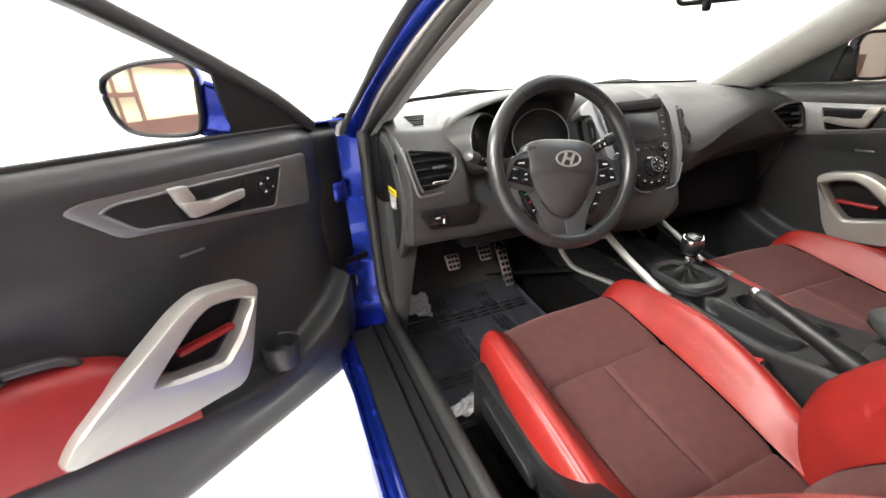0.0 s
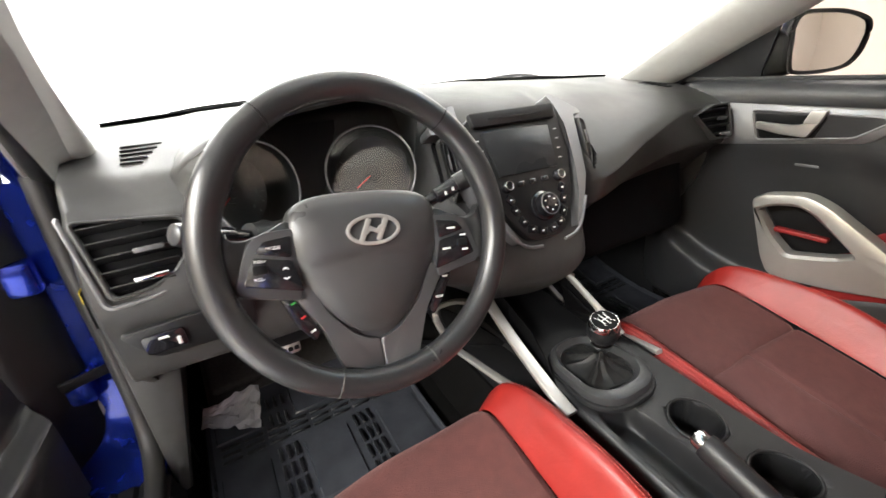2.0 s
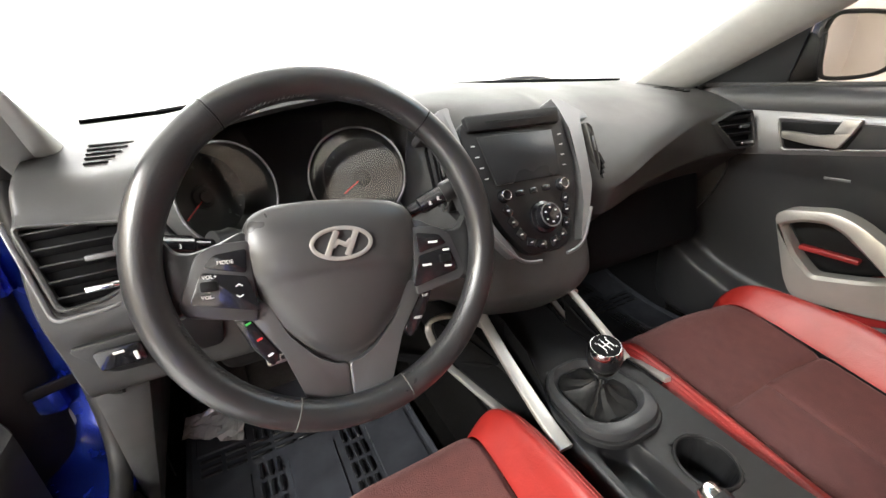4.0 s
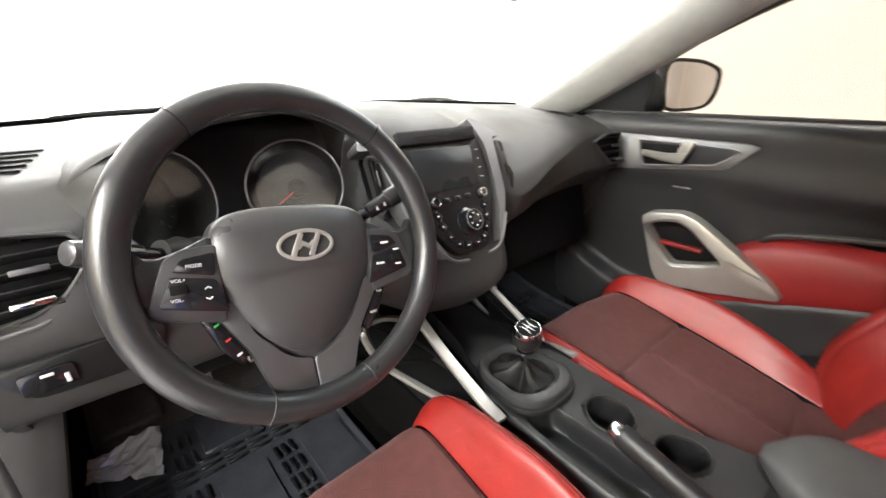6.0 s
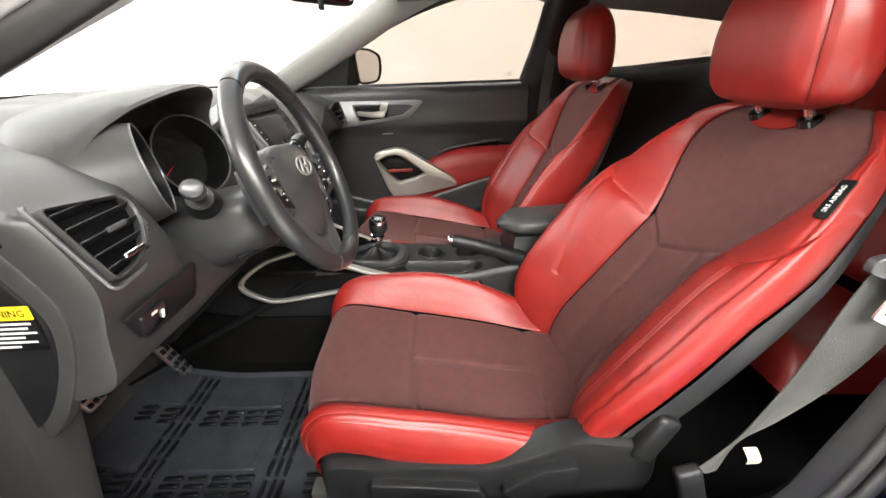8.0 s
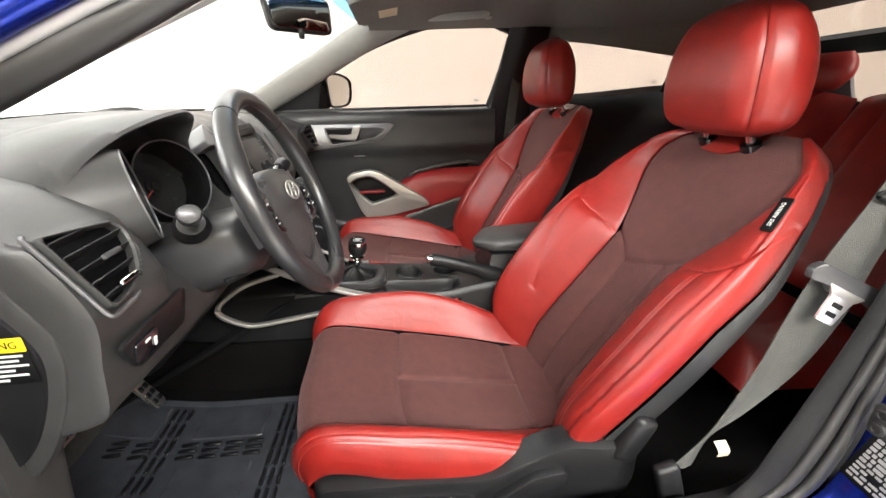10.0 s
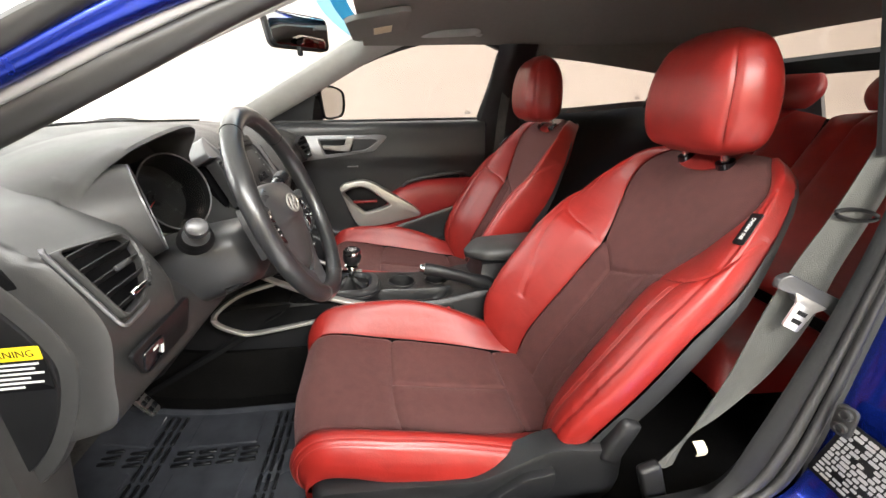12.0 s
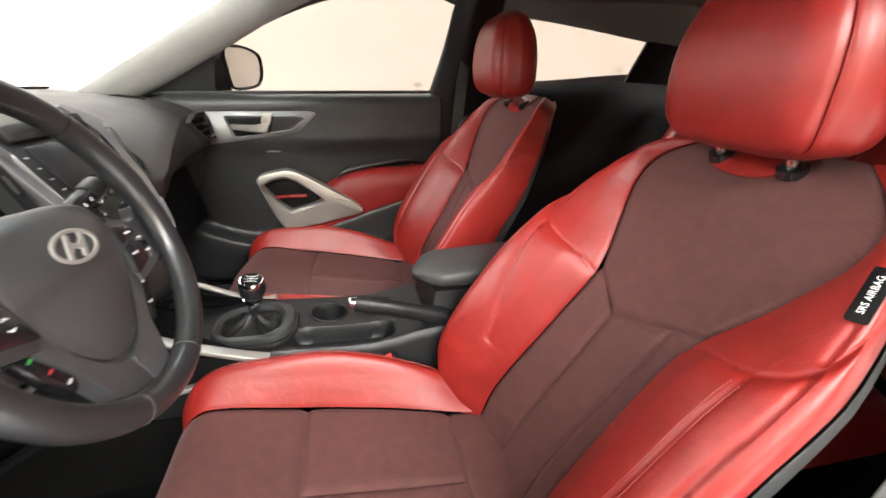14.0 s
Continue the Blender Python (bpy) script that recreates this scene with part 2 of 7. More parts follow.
def round_poly(pts, r, n=4):
    """A polygon with its corners rounded."""
    out = []
    for i, p in enumerate(pts):
        p = Vector(p)
        a, b = Vector(pts[i - 1]), Vector(pts[(i + 1) % len(pts)])
        ra = min(r, (a - p).length * 0.45, (b - p).length * 0.45)
        q0, q1 = p + (a - p).normalized() * ra, p + (b - p).normalized() * ra
        for k in range(n + 1):
            t = k / n
            out.append(tuple((1 - t) ** 2 * q0 + 2 * t * (1 - t) * p + t * t * q1))
    return out


def plate(outline, m, depth, bevel=0.0015, hole=None):
    """A plate with the (x, y) outline, from z 0 to depth in the frame m, with a chamfered front; hole: an outline of as many points cut through it."""
    def ring(pts, z, inset):
        c = Vector((sum(p[0] for p in pts) / len(pts), sum(p[1] for p in pts) / len(pts)))
        rr = []
        for p in pts:
            v = Vector(p) - c
            rr.append(m @ Vector((*(c + v * (1 - inset / max(v.length, 1e-4))), z)))
        return rr
    rows = [ring(outline, 0, 0), ring(outline, depth - bevel, 0), ring(outline, depth - bevel * 0.3, bevel * 0.3), ring(outline, depth, bevel)]
    if hole:
        rows += [ring(hole, depth, -bevel), ring(hole, depth - bevel, 0), ring(hole, 0, 0)]
        return grid(rows, loop_u=True, loop_v=True)
    return grid(rows, loop_v=True, cap=True)


def join(*bms):
    out = bms[0]
    for b in bms[1:]:
        me = bpy.data.meshes.new("tmp")
        b.to_mesh(me)
        b.free()
        out.from_mesh(me)
        bpy.data.meshes.remove(me)
    return out


def lathe(profile, m, n=24):
    """Turns (radius, height) points round the z axis of the frame m."""
    rows = [[m @ Vector((r * math.cos(2 * math.pi * k / n), r * math.sin(2 * math.pi * k / n), h)) for k in range(n)] for r, h in profile]
    return grid(rows, loop_v=True, cap=True)


def facing(at, normal, up=(0, 0, 1)):
    """A frame at a place whose z looks along normal and whose y is upmost."""
    z = Vector(normal).normalized()
    x = Vector(up).cross(z).normalized()
    y = z.cross(x)
    m = Matrix((x, y, z)).transposed().to_4x4()
    m.translation = at
    return m


def lettering(words, m, size, mat, parent, label=""):
    """Raised print with the built-in font, as a mesh."""
    cu = bpy.data.curves.new("print", "FONT")
    cu.body, cu.size, cu.align_x, cu.align_y, cu.extrude, cu.resolution_u = words, size, "CENTER", "CENTER", 0.0002, 2
    tmp = bpy.data.objects.new("tmp", cu)
    me = bpy.data.meshes.new_from_object(tmp)
    bpy.data.objects.remove(tmp)
    bpy.data.curves.remove(cu)
    bm = bmesh.new()
    bm.from_mesh(me)
    bpy.data.meshes.remove(me)
    bmesh.ops.transform(bm, matrix=m, verts=bm.verts)
    return part("print", bm, mat, parent, label, smooth=False)


# ---- the bay round the car ----
def slab(name, cx, cy, cz, sx, sy, sz, mat, label, category):
    ob = part(name, box(cx, cy, cz, sx, sy, sz, 0), mat, smooth=False)
    return tagged(ob, label, category, kind="structure")


slab("floor", 0, 0, -0.05, 13, 15, 0.1, FLOORW, "white painted photo bay floor", "floor")
slab("ceiling", 0, 0, 4.05, 13, 15, 0.1, WALLW, "white photo bay ceiling", "ceiling")
slab("wall_north", 0, 7.05, 2, 12.8, 0.1, 4, WALLW, "plain white photo bay wall", "wall")
slab("wall_west", -6.05, 0, 2, 0.1, 14, 4, WALLC, "cream painted wall of the bay", "wall")
slab("trim", -5.97, 0, 0.30, 0.06, 13.8, 0.60, BROWN, "brown painted skirting band along the wall", "trim")
slab("trim", -5.97, 0, 2.15, 0.06, 13.8, 0.90, BROWN, "brown painted upper band along the wall", "trim")
for wy in (-0.95, -0.40, 0.15):
    slab("trim", -5.95, wy, 1.15, 0.10, 0.09, 1.1, BROWN, "brown upright window bar on the wall", "trim")
slab("trim", -5.95, -0.40, 1.15, 0.08, 1.01, 0.09, BROWN, "brown level window bar on the wall", "trim")
slab("wall_east", 3.45, -2.4, 2, 0.1, 9.2, 4, WALLB, "plain beige painted wall beside the car", "wall")
slab("wall_northeast", 3.45, 4.6, 2, 0.1, 4.8, 4, WALLW, "plain white photo bay wall", "wall")
slab("wall_south", 0, -7.05, 2, 12.8, 0.1, 4, WALLB, "beige painted rear wall of the bay", "wall")
slab("trim", -2, -6.97, 0.55, 8.6, 0.06, 1.1, BROWN, "brown painted band along the rear wall", "trim")

# ---- car body ----
body = thing("car_body", (0, 0, 0.16), "blue hatchback car body with an open driver side door opening", "car")


# floor pan with carpet, toe board and tunnel
FLOOR = smooth_fn((-0.9, -0.3, 0.3, 0.45, 0.56, 0.75, 0.95), (0.235, 0.24, 0.245, 0.265, 0.300, 0.42, 0.60))
P = []
for y in (-2.1, -1.5, -1.2, -0.9, -0.5, 0.0, 0.3, 0.4, 0.5, 0.6, 0.7, 0.8, 0.95, 1.0):
    z = 0.30 + 0.12 * min(1, (-0.9 - y) / 0.5) if y < -0.9 else (0.86 if y > 0.96 else FLOOR(y))
    P.append([(x, y, z + (dz if y < 0.9 else 0)) for x, dz in ((-0.755, 0.11), (-0.74, 0.0), (-0.2, 0), (-0.145, 0.01), (-0.11, 0.14), (0.11, 0.14), (0.145, 0.01), (0.2, 0), (0.74, 0), (0.755, 0.11))])
part("carpet", solid(grid([[(x, y, z - 0.022) for x, y, z in row] for row in P]), 0.02), CARPET, body, "black loop-pile carpet")
toe = [[(x, y, FLOOR(y) + 0.006) for x in np.linspace(-0.70, -0.19, 6)] for y in np.linspace(0.555, 0.94, 14)]
part("toe_board", solid(grid(toe), 0.004), CARPET2, body, "grey carpet on the toe board")
part("foot_rest", box(-0.625, 0.66, 0.395, 0.12, 0.24, 0.03, 0.012, 3, pose(0, 0, 0, 33)), CARPET2, body, "grey carpeted foot rest")

# unseen panels, added to keep light from leaking into the footwells
part("cowl_blocker", solid(grid([[(x, y, z) for x in np.linspace(-0.77, 0.77, 8)] for y, z in ((0.78, 0.968), (0.88, 0.955), (0.97, 0.93), (1.01, 0.84), (1.01, 0.55))]), 0.006), DARK, body, "black added panel blocking light below the windscreen")
for s, y0 in ((-1, 0.49), (1, 0.36)):
    part("side_blocker", solid(grid([[(s * 0.768, y, z) for z in np.linspace(0.20, 0.945, 6)] for y in np.linspace(y0, 1.01, 6)]), 0.006), DARK, body, "black added panel blocking light ahead of the door")

for s in (-1, 1):
    # sill: outer painted skin with a step, inner scuff trim
    out = [[(s * x, y, z) for x, z in ((0.74, 0.33), (0.76, 0.385), (0.895, 0.388), (0.900, 0.396), (0.906, 0.397), (0.911, 0.389), (0.918, 0.379), (0.926, 0.378), (0.931, 0.385), (0.937, 0.383), (0.941, 0.372), (0.943, 0.350), (0.935, 0.27), (0.90, 0.20))] for y in np.linspace(-0.95, 0.52, 30)]
    part("sill", solid(grid(out), 0.004), BLUE, body, "glossy blue painted sill")
    trim = [[(s * x, y, z) for x, z in ((0.735, 0.25), (0.742, 0.34), (0.752, 0.395), (0.775, 0.408), (0.792, 0.404), (0.800, 0.397), (0.806, 0.404), (0.83, 0.402), (0.838, 0.410), (0.846, 0.402), (0.89, 0.399), (0.899, 0.392))] for y in np.linspace(-0.80, 0.29 if s < 0 else 0.40, 20)]
    part("scuff_plate", solid(grid(trim), 0.004), TRIMB, body, "black plastic scuff plate")

# A pillars: painted outer skin, rubber seal, fabric inner trim
A_PATH = [(0.78, 0.60, 0.88), (0.765, 0.42, 0.945), (0.735, 0.22, 1.04), (0.695, 0.0, 1.15), (0.655, -0.22, 1.235), (0.625, -0.45, 1.285), (0.61, -0.75, 1.30), (0.61, -1.1, 1.28), (0.62, -1.6, 1.2)]
path = [Vector(p) + Vector((0, 0, 0.024)) for p in spline(A_PATH, 40)]
part("pillar_skin", sweep([p + Vector((0.064, 0, 0.026)) for p in path], rrect(0.080, 0.05, 0.022)), BLUE, body, "glossy blue painted pillar")
part("door_seal", sweep([p + Vector((0.003, 0, -0.012)) for p in path], circle(0.013, 10)), SEAL, body, "black rubber door seal")
glass_edge = spline([(0.680, 0.590, 0.93), (0.656, 0.457, 1.0), (0.621, 0.266, 1.1), (0.585, 0.074, 1.2), (0.556, -0.079, 1.28), (0.535, -0.20, 1.325)], 30)
door_edge = spline([(0.745, 0.43, 0.93), (0.718, 0.28, 0.995), (0.678, 0.07, 1.10), (0.622, -0.15, 1.21), (0.594, -0.34, 1.28), (0.575, -0.55, 1.320)], 30)
open_edge = spline([(0.733, 0.49, 0.885), (0.712, 0.35, 0.966), (0.677, 0.15, 1.078), (0.640, -0.05, 1.169), (0.601, -0.22, 1.240), (0.575, -0.45, 1.290)], 30)
open_glass = spline([(0.706, 0.54, 0.92), (0.688, 0.346, 1.0), (0.665, 0.095, 1.10), (0.622, -0.11, 1.2), (0.585, -0.25, 1.268), (0.565, -0.40, 1.31)], 30)
for s, near, edge in ((1, glass_edge, door_edge), (-1, open_glass, open_edge)):
    rows = []
    for g, d in zip(near, edge):
        g, d = Vector((s * g[0], g[1], g[2])), Vector((s * d[0], d[1], d[2]))
        inward = Vector((-s * 0.80, -0.45, -0.35)).normalized()
        face = [g.lerp(d, f) + inward * (0.016 * math.sin(math.pi * f) ** 0.55) for f in np.linspace(0, 1, 13)]
        rows.append(face + [d - inward * 0.012, g - inward * 0.012])
    part("pillar_trim", grid(rows, loop_v=True, cap=True), PILLAR, body, "light grey fabric-covered pillar trim")
# the open side: weather strip, painted skin, seal with a lip paled for its sheen and fabric trim side by side
YS = (0.47, 0.35, 0.25, 0.15, 0.05, -0.05, -0.22, -0.45, -0.75, -1.1, -1.6)
XS = ((0.823, 0.805, 0.787, 0.767, 0.744, 0.722, 0.690, 0.665, 0.650, 0.650, 0.660), (0.816, 0.798, 0.778, 0.756, 0.731, 0.707, 0.680, 0.655, 0.642, 0.642, 0.652), (0.792, 0.774, 0.755, 0.737, 0.715, 0.694, 0.662, 0.635, 0.620, 0.620, 0.630), (0.785, 0.767, 0.749, 0.732, 0.711, 0.690, 0.657, 0.629, 0.615, 0.615, 0.625), (0.762, 0.744, 0.730, 0.717, 0.700, 0.677, 0.640, 0.612, 0.600, 0.600, 0.610), (0.729, 0.711, 0.696, 0.676, 0.657, 0.639, 0.600, 0.575, 0.565, 0.565, 0.575))
ZS = ((0.940, 1.007, 1.061, 1.122, 1.175, 1.217, 1.280, 1.325, 1.345, 1.330, 1.25), (0.918, 0.989, 1.047, 1.104, 1.162, 1.207, 1.270, 1.315, 1.335, 1.320, 1.24), (0.895, 0.963, 1.034, 1.087, 1.138, 1.179, 1.238, 1.285, 1.300, 1.285, 1.21), (0.893, 0.960, 1.026, 1.077, 1.128, 1.173, 1.234, 1.282, 1.297, 1.282, 1.207), (0.885, 0.953, 1.000, 1.048, 1.099, 1.152, 1.225, 1.275, 1.290, 1.275, 1.20), (0.895, 0.966, 1.020, 1.078, 1.126, 1.169, 1.240, 1.285, 1.297, 1.282, 1.205))
lines = [spline(list(zip([-x for x in xs_], YS, zs_)), 44) for xs_, zs_ in zip(XS, ZS)]
facing_out = Vector((-0.75, -0.50, -0.43)).normalized()
for k, (nm, mt, bulge, lb) in enumerate((("weather_strip", WEATHER, 0.004, "black windscreen side moulding"), ("pillar_skin", BLUE, 0.008, "glossy blue painted pillar"), ("seal_lip", LIP, 0.003, "seal lip, pale grey for its sheen"), ("door_seal", WEATHER, 0.007, "black rubber door seal"), ("pillar_trim", PILLAR, 0.010, "light grey fabric-covered pillar trim"))):
    rows = []
    for i in range(44 if k < 4 else 30):
        a, b = Vector(lines[k][i]), Vector(lines[k + 1][i])
        front = [a.lerp(b, f) + facing_out * (bulge * math.sin(math.pi * f) ** 0.6) for f in np.linspace(0, 1, 9)]
        rows.append(front + [b - facing_out * 0.012, a - facing_out * 0.012])
    part(nm, grid(rows, loop_v=True, cap=True), mt, body, lb)

# headliner and roof
P = []
for y in np.linspace(-0.12, -1.70, 20):
    f = smooth_fn((-1.7, -1.35, -0.85, -0.45, -0.12), (1.290, 1.335, 1.362, 1.352, 1.292))(y)
    w = smooth_fn((-2.0, -1.2, -0.3, -0.12), (0.56, 0.60, 0.60, 0.55))(y)
    P.append([(x * w, y, f - (f - 1.262) * 0.85 * abs(x) ** 3) for x in np.linspace(-1, 1, 25)])
part("headliner", solid(grid(P), 0.012), ROOFCLOTH, body, "grey woven headliner")
P2 = [[(x * 1.12, y, z + 0.05) for x, y, z in row] for row in P]
part("roof_skin", solid(grid(P2), 0.004), BLUE, body, "blue painted roof skin")


# ---- front seats ----
def nearest_seam(x, t, seams):
    """Distance from (x, t) to the nearest of some seam polylines."""
    best = 1.0
    for line in seams:
        for (x0, t0), (x1, t1) in zip(line, line[1:]):
            dx, dt = x1 - x0, t1 - t0
            k = max(0.0, min(1.0, ((x - x0) * dx + (t - t0) * dt) / (dx * dx + dt * dt)))
            best = min(best, math.hypot(x - x0 - k * dx, t - t0 - k * dt))
    return best


def skin(fn, a0, a1, t0, t1, na, nt, seams=(), depth=0.006, width=0.005):
    """A stretch of a padded surface fn(a, t) -> (point, outward normal, seam x); edges of the panel are drawn in like sewn seams."""
    rows = []
    for i in range(nt + 1):
        s = i / nt
        t = t0 + (t1 - t0) * s
        row = []
        for j in range(na + 1):
            q = 0.5 - 0.5 * math.cos(math.pi * j / na)
            q = 0.5 * q + 0.5 * j / na
            lo, hi = a0(t), a1(t)
            a = lo + (hi - lo) * q
            p, n, sx = fn(a, t)
            d = nearest_seam(sx, t, seams) if seams else 1.0
            pull = depth * math.exp(-((d / width) ** 2)) + 0.5 * depth * math.exp(-((d / (4 * width)) ** 2))
            e = min(q, 1 - q) * abs(hi - lo) * 0.25
            pull += depth * math.exp(-((e / width) ** 2))
            row.append(Vector(p) - Vector(n) * pull)
        rows.append(row)
    return rows


def front_seat(name, xc, side, shift, humps, lifts, wrap, ahead, recline, label):
    """side: the direction of the door (-1 or 1); shift: how far the seat is slid (y, z); humps: height of the cushion bolsters (tunnel, door); recline in degrees."""
    st = thing(name, (xc, -0.25 + shift[0], 0.20), label, "car seat", "front seats")

    def place(p):
        return Vector((xc - side * p[0], p[1] + shift[0], p[2] + shift[1]))

    # the seat is shaped in its own frame: +x towards the tunnel, y ahead, z up
    cush_line = spline([(0.020, 0.335), (0.052, 0.375), (0.060, 0.42), (0.044, 0.457), (0.005, 0.472), (-0.137, 0.440), (-0.30, 0.408), (-0.46, 0.382), (-0.56, 0.375)], 60)

    def at_line(h, f):
        f = min(max(f, 0.0), 1.0) * (len(h) - 1)
        i = min(int(f), len(h) - 2)
        return h[i] + (h[i + 1] - h[i]) * (f - i)

    # half sections beyond the fabric: (share of the way out, lift, drop)
    c_side = spline([(0.0, 0.0, 0.0), (0.25, 0.55, 0), (0.5, 1.0, 0), (0.72, 0.92, 0), (0.90, 0.45, 0), (1.0, 0.0, -0.008), (1.012, 0, -0.024), (0.99, 0, -0.036), (0.95, 0, -0.042)], 40)
    hump = smooth_fn((0, 0.22, 0.38, 0.55, 0.72, 0.86, 1.0), (0.05, 0.25, 0.62, 1.0, 0.88, 0.45, 0.12))
    edge_x = smooth_fn((0, 0.2, 0.4, 0.7, 0.88, 1.0), (0.158, 0.168, 0.172, 0.168, 0.150, 0.135))
    out_x = smooth_fn((0, 0.12, 0.3, 0.6, 0.88, 1.0), (0.205, 0.232, 0.255, 0.268, 0.262, 0.25))

    def cushion(a, t):
        y, z = at_line(cush_line, t)
        dy, dz = at_line(cush_line, min(t + 0.01, 1)) - at_line(cush_line, max(t - 0.01, 0))
        ln = math.hypot(dy, dz)
        ny, nz = dz / ln, -dy / ln
        xb, xo = edge_x(t), out_x(t) - (0.012 if a < 0 else 0.0)
        lift = humps[0] if a > 0 else humps[1]
        if abs(a) <= 0.5:
            f = abs(a) / 0.5
            x, up, down = xb * f, 0.012 * f**3 * hump(t), 0.0
        else:
            f, l, d = at_line(c_side, (abs(a) - 0.5) / 0.5)
            x, up, down = xb + (xo - xb) * f, 0.012 * hump(t) * max(0, 1 - f) + lift * l * hump(t) + 0.010 * l, d
        corner = (0.05 * max(0.0, (x - 0.13) / 0.12) ** 2 if a > 0 else 0.056 * (x / 0.24) ** 1.7) * min(1.0, max(0.0, (0.75 - t) / 0.35))
        p = (math.copysign(x, a), y + ny * up - corner + ahead * (1 - t), z + nz * up + down)
        n = Vector((math.copysign(1.5, a) if abs(a) > 0.82 else 0, ny, nz)).normalized()
        return place(p), Vector((-side * n.x, n.y, n.z)), math.copysign(x, a)

    t_cross = 0.545
    c_seams = ([(-0.2, t_cross), (0.2, t_cross)], [(0.0, t_cross), (0.0, 0.84)], [(-0.2, 0.845), (0.2, 0.845)])
    part("cushion_panel", grid(skin(cushion, lambda t: -0.5, lambda t: 0.5, 0, 1, 90, 150, c_seams, 0.0065, 0.0045)), CLOTH, st, "maroon woven fabric cushion centre")
    for q in (-1, 1):
        w_seam = ([(q * 0.214, 0.12), (q * 0.228, 0.5), (q * 0.222, 0.9)], [(q * 0.221, 0.12), (q * 0.235, 0.5), (q * 0.229, 0.9)])
        part("cushion_bolster", grid(skin(cushion, lambda t, q=q: q * 0.5, lambda t, q=q: q * 1.0, 0, 1, 90, 110, w_seam, 0.0013, 0.003)), RED, st, "red leather cushion bolster with stitched seam")

    # backrest: its own frame, origin at the hinge, u up along the back, n towards the front
    lean = radians(recline)
    B, U, N = Vector((0, -0.485, 0.365)), Vector((0, -math.sin(lean), math.cos(lean))), Vector((0, math.cos(lean), math.sin(lean)))
    L = 0.73
    lumbar = smooth_fn((0, 0.15, 0.4, 0.62, 0.80, 0.93, 1.0), (-0.024, -0.008, -0.012, -0.014, -0.004, -0.006, -0.035))
    b_out = smooth_fn((0, 0.1, 0.3, 0.6, 0.72, 0.82, 0.90, 0.95, 1.0), (0.225, 0.248, 0.268, 0.268, 0.252, 0.230, 0.205, 0.172, 0.11))
    b_edge = smooth_fn((0, 0.15, 0.45, 0.58, 0.72, 0.82, 0.90, 1.0), (0.140, 0.138, 0.126, 0.126, 0.162, 0.186, 0.176, 0.10))
    b_inset = smooth_fn((0, 0.3, 0.5, 0.7, 1.0), (0.034, 0.030, 0.022, 0.0, 0.0))
    bulge = smooth_fn((0, 0.06, 0.16, 0.45, 0.58, 0.68, 0.78, 0.88, 1.0), (0.52, 0.84, 1.0, 1.0, 0.86, 0.66, 0.48, 0.26, 0.02))
    # half section of the bolster, from the fabric over the ridge to the side face: share of the way out, lift, drop
    q_knots = (0, 0.14, 0.30, 0.45, 0.58, 0.68, 0.76, 0.84, 0.92, 1.0)
    q_out = smooth_fn(q_knots, (0, 0.20, 0.44, 0.66, 0.84, 0.96, 1.03, 1.04, 1.01, 0.95))
    q_lift = smooth_fn(q_knots, (0, 0.32, 0.66, 0.89, 1.0, 0.98, 0.86, 0.64 - 0.5 * wrap, 0.44 - wrap, 0.30 - 1.3 * wrap))
    q_drop = smooth_fn(q_knots, (0, 0, 0, 0, 0, 0, 0, -0.001, -0.004, -0.010))
    # the lower bolster pad stands proud of the shoulder along this fold
    fold_t = smooth_fn((0, 0.12, 0.45, 0.66, 0.90, 1.0), (0.555, 0.572, 0.590, 0.648, 0.765, 0.80))

    def high(t):
        """0 on the lower back, 1 at the shoulder."""
        return min(1.0, max(0.0, (t - 0.50) / 0.30))

    def back(a, t):
        xb, xo = b_edge(t) - (b_inset(t) if a < 0 else 0.0), b_out(t)
        lift = (lifts[0] if a > 0 else lifts[1]) * bulge(t)
        if abs(a) <= 0.5:
            f = abs(a) / 0.5
            x, up, down, along = xb * f, 0.016 * f**2.5 * bulge(t), 0.0, xb * f
        else:
            q = (abs(a) - 0.5) / 0.5
            f = q_out(q)
            pad = 0.011 * min(1.0, q / 0.2) / (1 + math.exp((t - fold_t(q)) / 0.009)) * max(0.0, 1 - max(0.0, q - 0.8) / 0.2)
            ridge = math.exp(-(((q - 0.64) / 0.05) ** 2)) * math.exp(-(((t - 0.20) / 0.12) ** 2))
            pucker = 0.0011 * ridge * math.sin(190 * t + 30 * q) * math.sin(71 * t + 1.3)
            x, up, down, along = xb + (xo - xb) * f, 0.016 * bulge(t) * max(0, 1 - f) + lift * q_lift(q) + pad + pucker, q_drop(q) - 0.028 * high(t) * max(0.0, (q - 0.80) / 0.20), xb + (xo - xb) * q
            x += pad * 0.5 * max(0.0, q - 0.5)
        p = B + U * (t * L) + N * (lumbar(t) + up + down)
        p.x = math.copysign(x, a)
        nv = (N + Vector((math.copysign(1.4, a) if abs(a) > 0.84 else 0, 0, 0))).normalized()
        return place(p), Vector((-side * nv.x, nv.y, nv.z)), math.copysign(along, a)

    def seam_at(q, share, t):
        """Where a seam lies at a share of the bolster's section."""
        xb = b_edge(t) - (b_inset(t) if q < 0 else 0.0)
        return (q * (xb + (b_out(t) - xb) * share), t)

    hexs = ([(0.048, 0.508), (-0.028, 0.545), (-0.090, 0.582)], [(0.048, 0.508), (0.14, 0.60)], [(-0.090, 0.582), (-0.14, 0.615)], [(0.048, 0.508), (0.046, 0.0)], [(-0.060, 0.562), (-0.050, 0.0)])
    part("backrest_panel", grid(skin(back, lambda t: -0.5, lambda t: 0.5, 0.0, 0.99, 80, 140, hexs, 0.0062, 0.0055)), CLOTH, st, "maroon woven fabric backrest centre")
